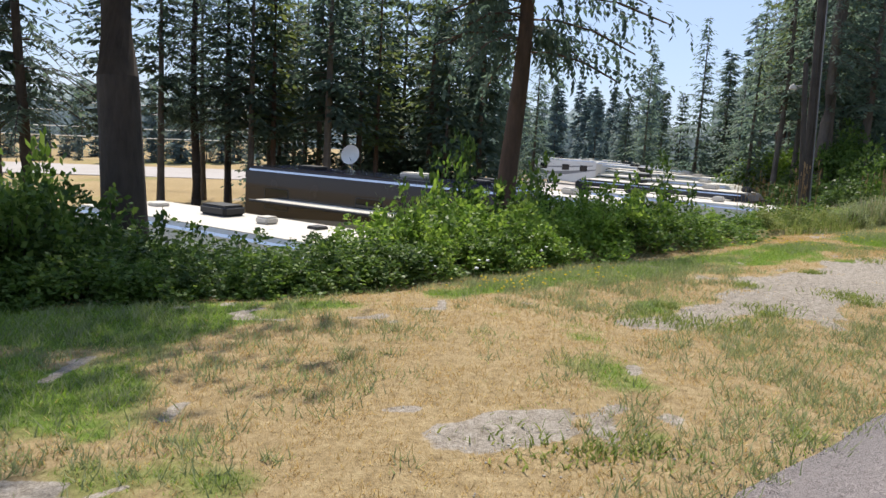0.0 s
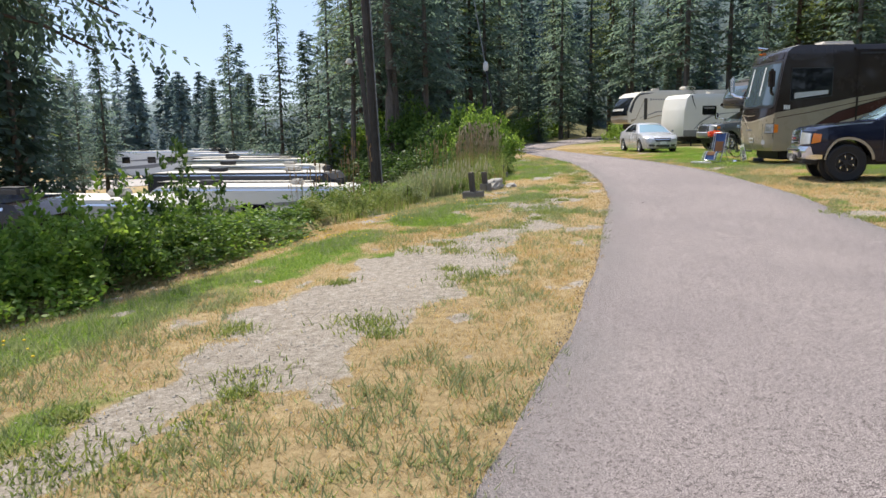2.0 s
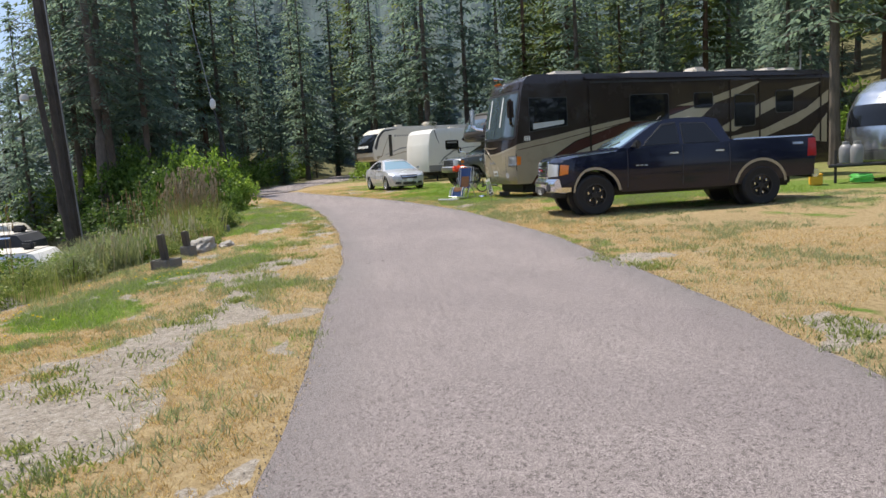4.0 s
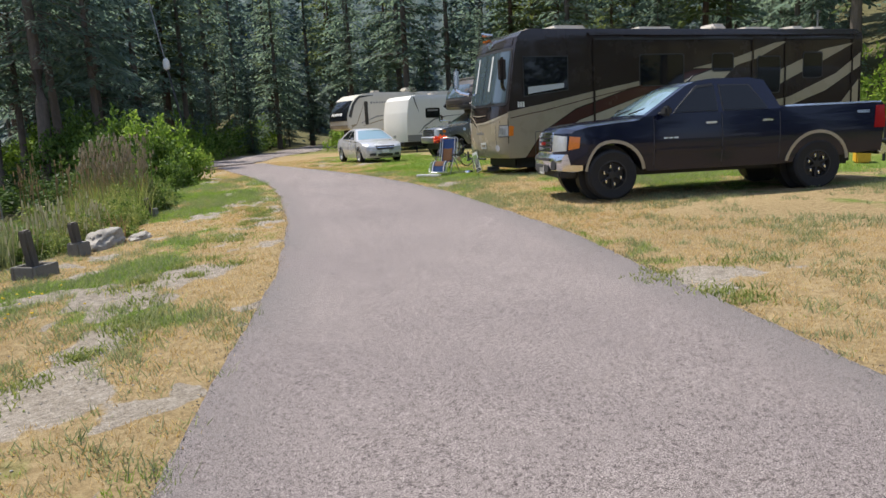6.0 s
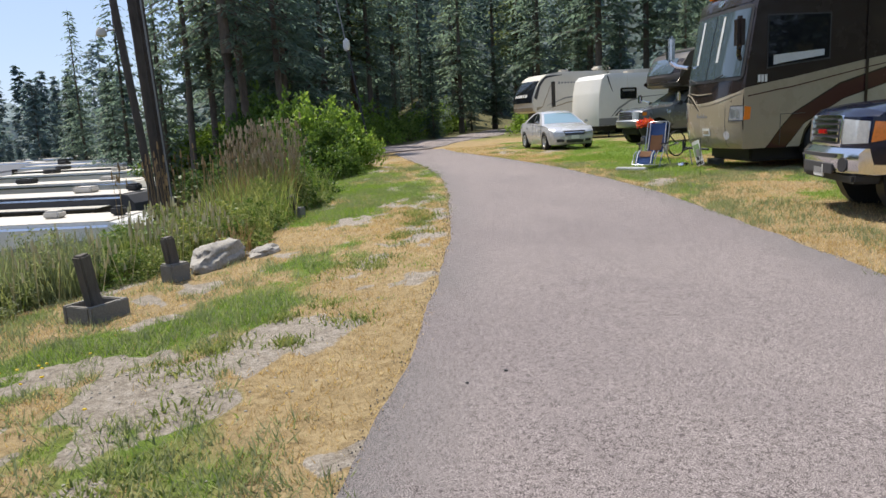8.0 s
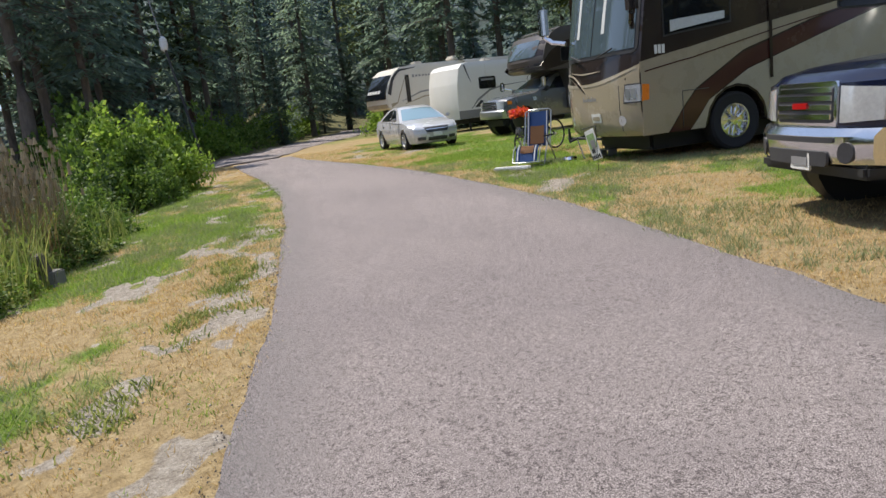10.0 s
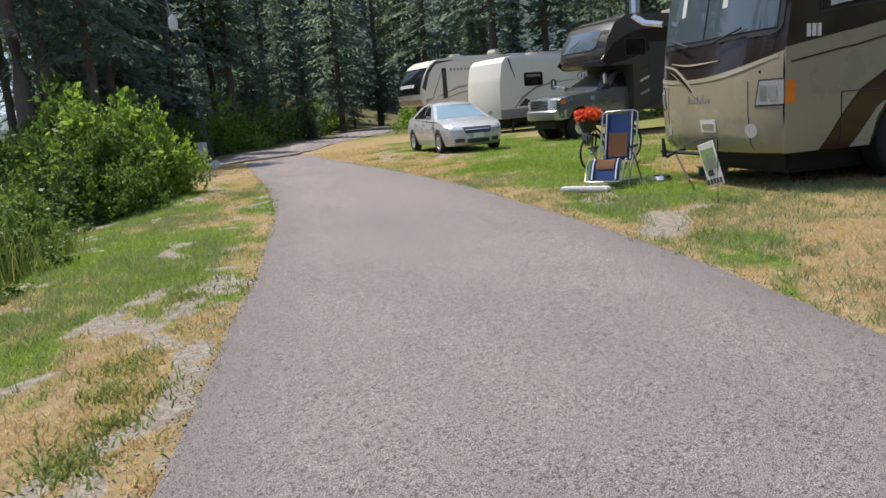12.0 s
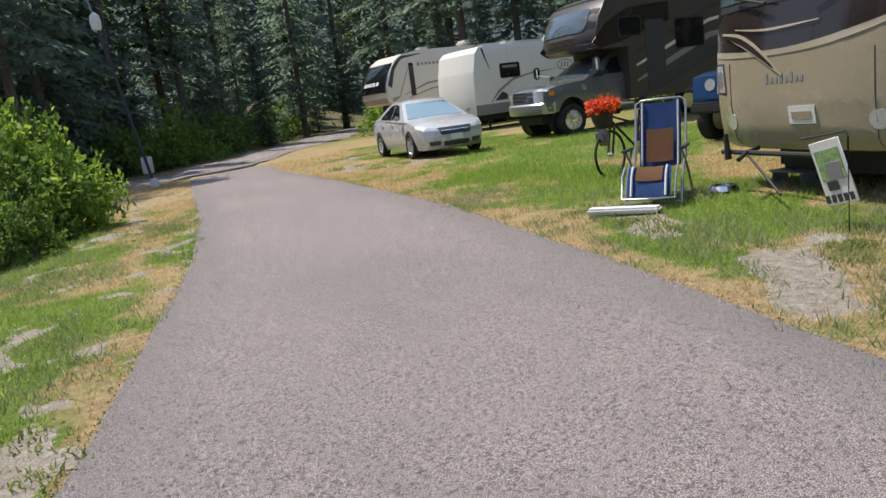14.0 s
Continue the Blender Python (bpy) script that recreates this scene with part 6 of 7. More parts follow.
low_camper("motorhome", "cream motorhome with dark roof vents below the bank", 3.0, 29.2, -42, 10.5, 3.75, CREAM, INK, ((-1.8, 0.2, 1.0, 0.7, 0.3), (2.2, 0.2, 0.55, 0.6, 0.26), (0.3, 0.0, 0.4, 0.4, 0.1)))
low_camper("motorhome", "black and white motorhome with pale roof below the bank", 13.0, 42.6, -40, 11.0, 3.6, INK, WHITEP, ((-2.0, 0.2, 0.9, 0.7, 0.2), (2.4, 0.2, 0.8, 0.7, 0.26), (4.4, 0.2, 0.5, 0.5, 0.3)), awning=(-1, 3.2))
low_camper("motorhome", "white motorhome with grey sweeps below the bank", 11.4, 34.6, -38, 9.5, 3.4, WHITEP, GREYP, ((-2.6, 0.2, 0.9, 0.7, 0.22), (1.5, 0.2, 0.5, 0.5, 0.25), (3.5, 0.2, 0.4, 0.4, 0.3)))
for k, (px, py, hh, mt, st) in enumerate(((15.6, 51.0, 3.6, CREAM, BROWN), (18.0, 59.5, 3.7, WHITEP, GREYP), (20.0, 68.0, 3.6, BROWN, TAN), (21.5, 77.0, 3.7, WHITEP, INK), (23.0, 87.0, 3.7, CREAM, GREYP), (17.5, 104.0, 3.6, WHITEP, GREYP), (24.5, 112.0, 3.6, CREAM, INK))):
    low_camper("motorhome", "distant motorhome with pale roof on the lower ground", px, py, -40, 10.5, hh, mt, st, ((-2.0, 0.2, 0.9, 0.7, 0.26), (2.4, 0.2, 0.7, 0.7, 0.2)))
dish = thing("satellite_dish", "small white satellite dish on the black motorhome's roof", "satellite dish", pose(-3.5, 26.3, LOW + 4.22, 0, 0, -20))
part("dish", lathe([(0.01, 0.0), (0.18, 0.02), (0.36, 0.10), (0.36, 0.115), (0.18, 0.035), (0.01, 0.015)], 20, "Z", pose(0, 0, 0.62, 75, 0, 0)), WHITEP, dish)
part("mast", rodm((0, 0.05, -0.05), (0, 0.08, 0.6), 0.03), GREYP, dish)
part("feed_arm", rodm((0, 0.0, 0.4), (0.15, -0.4, 0.55), 0.015), GREYP, dish)

# ---- roads and lines on the lower ground ----
HW = Vector((math.cos(radians(22)), math.sin(radians(22))))
HN = Vector((-math.sin(radians(22)), math.cos(radians(22))))
PALE_ROAD = plain("pale_highway", (0.36, 0.33, 0.31), 0.9, grain=8, var=0.12, dirt=0.3)
ribbon("road_highway", [tuple(HN * 96 + HW * s) for s in (-220, 0, 160)], [tuple(HN * 79 + HW * s) for s in (-220, 0, 160)], PALE_ROAD, 30, 3, 0.03, "wide pale highway beyond the dry field", flat_low, 0.0)
ribbon("road_lower", [(7.5, 40.0), (13.0, 75.0), (26.0, 140.0)], [(10.5, 38.0), (17.0, 74.0), (31.0, 139.0)], ASPHALT, 40, 3, 0.03, "grey camp lane on the lower ground", flat_low, 0.0)


def wire(points, r, name="power_line", label="thin pale overhead power line"):
    ob = part(name, tube(points, r, 4), PLATE)
    return tagged(ob, label, "cable", "overhead lines")


for lift_ in (0.0, 0.75, 2.0, 2.7):
    p0, p1 = HN * 66 + HW * -70, HN * 66 + HW * 30
    wire([(p0.x + (p1.x - p0.x) * k / 10, p0.y + (p1.y - p0.y) * k / 10, 0.7 + lift_ - 1.0 * (1 - ((k - 5) / 5) ** 2)) for k in range(11)], 0.035)
for s in (-70, 30):
    p0 = HN * 66 + HW * s
    t = thing("utility_pole", "brown wooden utility pole beside highway", "utility pole", pose(p0.x, p0.y, LOW))
    part("pole", rodm((0, 0, -0.3), (0, 0, 8.6), 0.17, 0.12, 10), POLE, t)
    part("crossarm", boxm((0, 0, 8.0), (2.2, 0.12, 0.12), 0.02), POLE, t)


# ---- shrubs ----
SAGE = leafy("grey_green_leaves", ((0.2, (0.15, 0.19, 0.10)), (0.5, (0.27, 0.31, 0.17)), (0.8, (0.42, 0.44, 0.27))), 0.5)
def leaves(rng, centres, spread, n, size, up=0.3, flat=1.0):
    """Leaf quads round clump centres."""
    c = centres[rng.integers(0, len(centres), n)] + rng.normal(0, 1, (n, 3)) * spread
    d = rng.normal(0, 1, (n, 3))
    d[:, 2] = d[:, 2] * 0.6 + up
    d /= np.linalg.norm(d, axis=1)[:, None]
    e = np.cross(d, rng.normal(0, 1, (n, 3)))
    e[:, 2] *= flat
    e /= np.linalg.norm(e, axis=1)[:, None]
    ln = (size * rng.uniform(0.6, 1.4, n))[:, None]
    q = np.stack((c, c + d * ln * 0.5 + e * ln * 0.32, c + d * ln, c + d * ln * 0.5 - e * ln * 0.32), 1)
    return q


def shrub_mesh(seed, clumps, n, size, spread=0.13):
    """A shrub about 1 m in radius and 1 m high, with an uneven top and gaps."""
    rng = np.random.default_rng(seed)
    a_, r = rng.uniform(0, math.tau, clumps), np.sqrt(rng.uniform(0, 1, clumps))
    top = (1 - r ** 2.2) * 0.75 + rng.uniform(0.05, 0.3, clumps)
    z = top * rng.uniform(0.25, 1.0, clumps) ** 0.6
    wave_ = 1 + 0.22 * np.sin(a_ * 3 + seed) + 0.13 * np.sin(a_ * 7 + 2 * seed)
    r, z = r * wave_, z * (0.8 + 0.3 * fbm(np.cos(a_) * r, np.sin(a_) * r, 2.2, 2, seed))
    cen = np.stack((np.cos(a_) * r, np.sin(a_) * r, z), -1)
    shoots = np.stack((np.cos(a_[:14]) * r[:14] * 0.9, np.sin(a_[:14]) * r[:14] * 0.9, top[:14] + rng.uniform(0.02, 0.22, 14)), -1)
    q = np.concatenate((leaves(rng, cen, spread, n, size, 0.05, 0.45), leaves(rng, shoots, 0.05, n // 12, size, 0.8)))
    return np_mesh("foliage", q.reshape(-1, 3), np.arange(len(q) * 4).reshape(-1, 4)), cen


def make_shrub(seed, material, n=3300, size=0.085, clumps=70, spread=0.085):
    me, cen = shrub_mesh(seed, clumps, n, size, spread)
    me.materials.append(material)
    bm = bmesh.new()
    for k in range(0, len(cen), 6):
        rod(bm, (cen[k][0] * 0.2, cen[k][1] * 0.2, -0.15), cen[k], 0.02, 0.006, 4)
    sm = bpy.data.meshes.new("woody_base")
    bm.to_mesh(sm)
    bm.free()
    sm.materials.append(BARK)
    return me, sm


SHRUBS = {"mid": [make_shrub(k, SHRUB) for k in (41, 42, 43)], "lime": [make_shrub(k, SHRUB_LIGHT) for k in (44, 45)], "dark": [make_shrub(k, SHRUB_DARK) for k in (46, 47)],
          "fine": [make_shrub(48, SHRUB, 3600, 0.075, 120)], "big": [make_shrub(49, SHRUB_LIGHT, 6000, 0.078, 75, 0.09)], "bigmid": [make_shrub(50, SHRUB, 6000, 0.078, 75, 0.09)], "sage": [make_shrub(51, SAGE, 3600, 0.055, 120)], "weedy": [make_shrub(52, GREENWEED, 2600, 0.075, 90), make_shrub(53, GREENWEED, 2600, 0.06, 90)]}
WORDS = {"mid": "leafy green shrub on the bank", "lime": "bright yellow-green leafy shrub on the bank", "dark": "dense dark green shrub, tree shade put into its leaf colour",
         "sage": "rounded grey-green bush on the bank edge", "weedy": "leafy yellow-green weed clump on the bank edge", "fine": "small-leaved green shrub on the bank", "big": "tall yellow-green bush beside lawn, sunlight put into its leaves", "bigmid": "tall broad green bush beside lawn"}


def shrub(kind, x, y, top, radius, k=0):
    z0 = float(land(x, y)) - 0.05
    t = thing("shrub", WORDS[kind], "shrub", pose(x, y, z0, 0, 0, random.uniform(0, 360)), "shrubs")
    me, sm = random.choice(SHRUBS[kind])
    f = part("foliage", me, SHRUB, t)
    g = part("woody_base", sm, BARK, t)
    h = max(0.35, top - z0)
    for o in (f, g):
        o.scale = (radius, radius * random.uniform(0.85, 1.15), h)
    return t


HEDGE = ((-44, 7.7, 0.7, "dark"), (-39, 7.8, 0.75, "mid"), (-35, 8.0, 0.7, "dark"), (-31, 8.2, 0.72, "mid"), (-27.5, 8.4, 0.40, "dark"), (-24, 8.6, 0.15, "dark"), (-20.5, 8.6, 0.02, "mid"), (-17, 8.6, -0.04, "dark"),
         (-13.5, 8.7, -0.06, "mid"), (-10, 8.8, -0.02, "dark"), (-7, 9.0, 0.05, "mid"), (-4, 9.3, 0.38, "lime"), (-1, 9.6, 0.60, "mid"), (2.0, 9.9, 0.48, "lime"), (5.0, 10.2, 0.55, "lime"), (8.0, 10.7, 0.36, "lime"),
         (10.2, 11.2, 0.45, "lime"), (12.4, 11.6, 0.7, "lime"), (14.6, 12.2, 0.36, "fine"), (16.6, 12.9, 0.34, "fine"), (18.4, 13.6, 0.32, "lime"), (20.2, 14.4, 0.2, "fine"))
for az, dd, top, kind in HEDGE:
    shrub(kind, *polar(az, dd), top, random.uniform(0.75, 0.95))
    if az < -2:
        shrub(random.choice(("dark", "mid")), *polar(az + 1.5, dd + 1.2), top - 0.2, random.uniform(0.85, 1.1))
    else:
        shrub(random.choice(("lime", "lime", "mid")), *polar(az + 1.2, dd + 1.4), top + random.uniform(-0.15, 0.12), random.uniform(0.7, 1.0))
# low growth at the foot of the hedge
for k in range(22):
    az = -44 + 2.45 * k
    x, y = polar(az, 7.35 + 0.12 * max(0, az + 12) + 0.25 * random.random())
    shrub(random.choice(("dark", "mid", "mid") if az < -3 else ("lime", "mid", "lime")), x, y, float(land(x, y)) + random.uniform(0.28, 0.5), random.uniform(0.5, 0.7))
for x, y, top, r, kind in ((0.2, 11.8, 0.85, 1.0, "dark"), (-0.5, 11.3, 0.65, 0.9, "mid"), (1.6, 12.2, 0.95, 0.9, "mid"), (4.2, 14.4, 0.85, 0.9, "dark"), (-6.6, 8.6, 0.7, 1.1, "dark"), (-5.4, 9.2, 0.75, 1.0, "mid"),
                           (19.7, 29.7, 2.0, 1.4, "big"), (20.5, 29.6, 1.9, 1.0, "big"), (19.3, 28.5, 1.5, 1.0, "bigmid"), (20.9, 31.1, 1.9, 1.0, "bigmid"), (18.3, 28.6, 1.1, 1.0, "dark"), (19.4, 30.6, 2.1, 1.4, "bigmid"),
                           (17.2, 27.0, 0.7, 0.9, "dark"), (20.8, 33.6, 1.9, 1.4, "dark"), (19.3, 27.4, 0.9, 0.6, "mid"), (8.8, 17.6, 0.3, 0.8, "fine"), (7.4, 16.6, 0.3, 0.8, "fine"), (12.9, 22.0, 0.1, 1.0, "mid"), (11.0, 17.3, 0.28, 0.42, "fine"), (12.3, 18.2, 0.35, 0.5, "mid"), (13.2, 19.4, 0.42, 0.55, "fine"), (13.9, 20.0, 0.35, 0.45, "lime"), (15.1, 21.6, 0.55, 0.6, "mid"), (15.9, 23.2, 0.7, 0.7, "mid"), (9.6, 17.3, 0.2, 0.5, "lime"), (11.9, 19.2, 0.25, 0.8, "mid"), (16.7, 25.2, 0.8, 0.8, "mid"), (9.5, 16.9, 0.32, 0.6, "sage"), (10.3, 17.5, 0.5, 0.6, "sage"), (8.6, 16.6, 0.3, 0.5, "weedy"), (11.2, 17.2, 0.36, 0.4, "weedy"), (11.9, 17.7, 0.42, 0.5, "weedy"), (12.7, 18.5, 0.5, 0.5, "weedy"), (13.4, 19.6, 0.55, 0.55, "weedy"), (14.1, 20.6, 0.6, 0.5, "weedy"), (15.0, 21.4, 0.6, 0.5, "weedy"), (7.6, 15.8, 0.25, 0.6, "weedy"), (6.6, 15.0, 0.25, 0.6, "weedy"), (10.2, 18.6, 0.1, 0.8, "weedy"), (11.6, 19.4, 0.25, 0.8, "mid"), (12.6, 20.6, 0.35, 0.9, "weedy")):
    shrub(kind, x, y, top, r)
for x, y, top, r in ((31.0, 50.5, 2.2, 2.0), (34.5, 52.0, 2.8, 2.2), (38.0, 54.0, 2.2, 2.0), (41.5, 57.0, 2.6, 2.4), (45.5, 60.0, 2.2, 2.2), (26.0, 55.0, 2.6, 2.6), (49, 62.5, 2.5, 2.2), (43.5, 45.5, 2.0, 1.6), (48.0, 47.5, 2.2, 2.0),
                     (52.5, 51.0, 2.4, 2.2), (47.5, 31.5, 2.5, 2.2), (50.0, 22.0, 3.0, 2.4), (47.0, 13.0, 3.0, 2.4), (43.0, 6.0, 2.6, 2.2), (22.5, 46.0, 2.4, 2.2), (24.0, 50.5, 3.0, 2.4), (20.5, 40.5, 2.5, 2.2), (18.0, 37.0, 2.0, 2.0), (21.5, 37.0, 3.0, 1.7), (19.5, 33.8, 2.4, 1.8), (23.5, 43.5, 3.4, 2.2), (26.5, 51.5, 3.4, 2.6), (17.0, 33.0, 2.0, 1.8), (29.5, 54.5, 3.6, 2.8), (23.0, 53.0, 3.6, 2.6), (33.0, 56.0, 3.2, 2.6)):
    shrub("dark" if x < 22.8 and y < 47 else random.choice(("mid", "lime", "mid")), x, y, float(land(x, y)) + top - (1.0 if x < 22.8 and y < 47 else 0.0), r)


# ---- tall weeds on the bank's edge ----
def blade_quads(rng, x, y, z, h, w, lean):
    n = len(x)
    a_ = rng.uniform(0, math.tau, n)
    b_ = rng.uniform(0, math.tau, n)
    base = np.stack((x, y, z), -1)
    side = np.stack((np.cos(a_), np.sin(a_), np.zeros(n)), -1) * (w / 2)[:, None]
    off = np.stack((np.cos(b_), np.sin(b_), np.zeros(n)), -1) * (h * lean)[:, None]
    mid = base + off * 0.35 + np.stack((np.zeros(n), np.zeros(n), h * 0.6), -1)
    tip = base + off + np.stack((np.zeros(n), np.zeros(n), h), -1)
    return base, side, mid, tip


def blade_mesh(name, rng, x, y, z, h, w, lean, bent=True):
    base, side, mid, tip = blade_quads(rng, x, y, z, h, w, lean)
    n = len(x)
    if bent:
        v = np.stack((base - side, base + side, mid + side * 0.7, mid - side * 0.7, tip), 1).reshape(-1, 3)
        k = np.arange(n)[:, None] * 5
        f = np.concatenate((k + np.array((0, 1, 2)), k + np.array((0, 2, 3)), k + np.array((3, 2, 4))))
    else:
        v = np.stack((base - side, base + side, tip), 1).reshape(-1, 3)
        f = np.arange(n * 3).reshape(-1, 3)
    return np_mesh(name, v, f)


def weed_clump(name, label, cx, cy, radius, n, h, mat_, seed, w=0.014, lean=0.6):
    n = int(n * 0.6)
    rng = np.random.default_rng(seed)
    a_, r = rng.uniform(0, math.tau, n), radius * np.sqrt(rng.uniform(0, 1, n))
    x, y = cx + np.cos(a_) * r, cy + np.sin(a_) * r
    ob = part(name, blade_mesh(name, rng, x, y, land(x, y) - 0.02, rng.uniform(0.45, 1.1, n) * h, np.full(n, w), rng.uniform(0.05, 1, n) * lean), mat_)
    return tagged(ob, label, "weeds", "bank weeds", "stuff")


for k, (cx, cy, r, n, h, mt, lb) in enumerate((
        (10.3, 17.5, 0.65, 2600, 0.6, SAGE, "rounded grey-green grass clump on the bank edge"), (9.4, 16.9, 0.6, 600, 0.35, GREENWEED, "green weeds on the bank edge"),
        (11.6, 17.9, 0.7, 700, 0.42, GREENWEED, "green weeds behind wooden posts"), (12.6, 19.0, 0.8, 900, 0.6, GREENWEED, "yellow-green weeds on the bank"),
        (13.6, 20.3, 0.8, 1100, 0.8, GREENWEED, "tall yellow-green weeds on the bank"), (14.4, 21.7, 0.7, 700, 1.05, DRYWEED, "tall brown dry seeding weeds"),
        (13.9, 21.2, 0.8, 900, 0.95, GREENWEED, "tall yellow-green weeds on the bank"),
        (15.6, 22.9, 0.8, 700, 0.7, GREENWEED, "tall green weeds on the bank"), (8.3, 16.0, 0.7, 600, 0.35, GREENWEED, "green weeds on the bank edge"),
        (7.0, 15.2, 0.7, 500, 0.3, GREENWEED, "green weeds on the bank edge"), (11.0, 19.2, 0.9, 800, 0.6, GREENWEED, "green weeds on the bank"), (16.6, 24.6, 0.8, 500, 0.45, GREENWEED, "green weeds on the bank"),
        (9.2, 18.6, 0.9, 700, 0.6, GREENWEED, "green weeds on the bank"), (7.6, 16.9, 0.7, 400, 0.6, DRYWEED, "brown dry weeds on the bank"), (12.2, 18.0, 0.5, 350, 0.5, DRYWEED, "pale dry grass among weeds"))):
    weed_clump("weeds", lb, cx, cy, r, n, h, mt, 60 + k)


TEASEL = leafy("teasel_brown", ((0.2, (0.21, 0.165, 0.105)), (0.5, (0.34, 0.275, 0.18)), (0.8, (0.48, 0.40, 0.28))), 0.3)


def seed_heads(seed, cx, cy, radius, n, h0, h1, label, mat_=DRYWEED):
    """Upright stems that end in brown bristly heads."""
    rng = random.Random(seed)
    fat = 0.9 if mat_ is TEASEL else 0.5
    bm = bmesh.new()
    for _ in range(n):
        a_, r = rng.uniform(0, math.tau), radius * math.sqrt(rng.random())
        x, y = cx + math.cos(a_) * r, cy + math.sin(a_) * r
        z = float(land(x, y))
        h = rng.uniform(h0, h1)
        tip = (x + rng.uniform(-0.12, 0.12), y + rng.uniform(-0.12, 0.12), z + h)
        rod(bm, (x, y, z - 0.02), tip, 0.005, 0.004, 3)
        rod(bm, tip, (tip[0], tip[1], tip[2] + rng.uniform(0.07, 0.12)), 0.030 * fat, 0.012 * fat, 6)
        if rng.random() < 0.7:
            q = (tip[0] + rng.uniform(-0.15, 0.15), tip[1] + rng.uniform(-0.15, 0.15), tip[2] - rng.uniform(0.05, 0.3))
            rod(bm, q, (q[0], q[1], q[2] + 0.09), 0.027 * fat, 0.012 * fat, 6)
    ob = part("seed_heads", bm, mat_, smooth=False)
    tagged(ob, label, "weeds", "bank weeds", "stuff")


seed_heads(5, 14.6, 21.8, 0.7, 170, 0.95, 1.65, "tall brown teasel-like seed heads on the bank", TEASEL)
seed_heads(6, 7.8, 17.2, 0.9, 40, 0.9, 1.5, "brown dry seed stalks on the bank")
PALEWEED = leafy("pale_plumes", ((0.2, (0.42, 0.38, 0.26)), (0.5, (0.56, 0.52, 0.38)), (0.8, (0.68, 0.64, 0.5))), 0.4)
seed_heads(8, 11.7, 17.9, 0.6, 60, 0.35, 0.75, "pale seeding plumes among green weeds", PALEWEED)
seed_heads(9, 10.4, 17.2, 0.7, 50, 0.25, 0.6, "pale seeding plumes behind the post", PALEWEED)
seed_heads(7, 12.6, 20.2, 1.0, 40, 0.9, 1.4, "brown dry seed stalks among green weeds")


# ---- big trees on the bank ----
def bank_tree(x, y, height, radius, clear, reach, label, seed, mat_=BARK_RED, sparse=0.2, blades=13, blade=(0.42, 0.06), droop=0.75, hang=0.0):
    z0 = float(land(x, y))
    t = thing("fir_tree", label, "tree", pose(x, y, z0 - 0.1, 0, 0, 0))
    pts = [(0.10 * math.sin(k * 0.7 + seed), 0.08 * math.sin(k * 0.5), -0.5 + (height + 0.5) * k / 14) for k in range(15)]
    bm = tube(pts, [radius * (1.0 - 0.85 * k / 14) * (1.35 if k == 0 else 1.08 if k == 1 else 1) for k in range(15)], 14)
    me, wood = conifer_mesh(seed, height, clear, reach, 46, 8, blades, droop, sparse, blade, 0.5, hang)
    for z, ang, length, rise, droop in wood[:110]:
        q = [(math.cos(ang) * length * s, math.sin(ang) * length * s, z + length * s * rise - droop * length * s * s * 0.6) for s in (0, 0.35, 0.7, 1.1)]
        for u, v in zip(q, q[1:]):
            rod(bm, u, v, 0.028, 0.014, 4)
    part("trunk", bm, mat_, t)
    # trees farther off take the needles with haze in their colour
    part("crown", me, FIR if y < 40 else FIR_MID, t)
    return t


bank_tree(-4.45, 9.9, 20, 0.33, 0.36, 3.4, "thick dark-barked fir rising from the shrubs", 71, BARK_DARK, 0.3, 16, (0.28, 0.045), 0.5, 0.2)
bank_tree(1.37, 15.7, 13.5, 0.27, 0.44, 3.5, "fir with reddish bark and hanging branches on the bank", 72, BARK_RED, 0.5, 18, (0.24, 0.04), 0.55, 0.3)
for x, y, r, h in ((-15.8, 45.3, 0.30, 22), (-14.2, 47.0, 0.17, 18), (-17.6, 30.0, 0.28, 21)):
    bank_tree(x, y, h, r, 0.27, 4.4, "tall thin fir with bare lower trunk on the lower ground", 73 + int(h), BARK_DARK, 0.2)
for x, y, r in ((22.3, 44.0, 0.34), (24.2, 47.0, 0.26), (21.8, 48.5, 0.2)):
    bank_tree(x, y, 22, r, 0.3, 3.2, "tall fir with straight grey trunk beside lane", 90 + int(x), BARK, 0.35, 9)


# ---- poles ----
def leaning_pole(name, label, x, y, h, r, dx, dy, parts=()):
    z0 = float(land(x, y))
    t = thing(name, label, "utility pole", pose(x, y, z0))
    part("pole", rodm((0, 0, -0.3), (dx, dy, h), r, r * 0.8, 14), POLE, t)
    return t


p_ = leaning_pole("utility_pole", "short leaning grey wooden pole with yard lamp", 14.85, 29.95, 5.2 - float(land(14.85, 29.95)), 0.12, -0.55, 0.4)
z_ = 4.24 - float(land(14.85, 29.95))
part("lamp_arm", rodm((-0.53, 0.4, z_ + 0.05), (-0.78, 0.45, z_ + 0.02), 0.025), GREYP, p_)
part("lamp", lathe([(0.02, 0.10), (0.09, 0.08), (0.14, -0.02), (0.14, -0.10), (0.08, -0.13)], 14, "Z", pose(-0.9, 0.5, z_)), WHITE_ROOF, p_, "pale round yard lamp")
p2_ = leaning_pole("utility_pole", "tall weathered wooden utility pole with cable", 15.15, 30.6, 14.5, 0.13, -0.5, 0.3)
part("cable", rodm((0.2, -0.16, 0), (-0.3, 0.1, 14.0), 0.025), GREYP, p2_, "grey cable run")
leaning_pole("utility_pole", "tall thin weathered wooden pole beside another", 15.38, 30.85, 14.0, 0.125, -0.4, 0.25)
gz = float(land(26.0, 37.2))
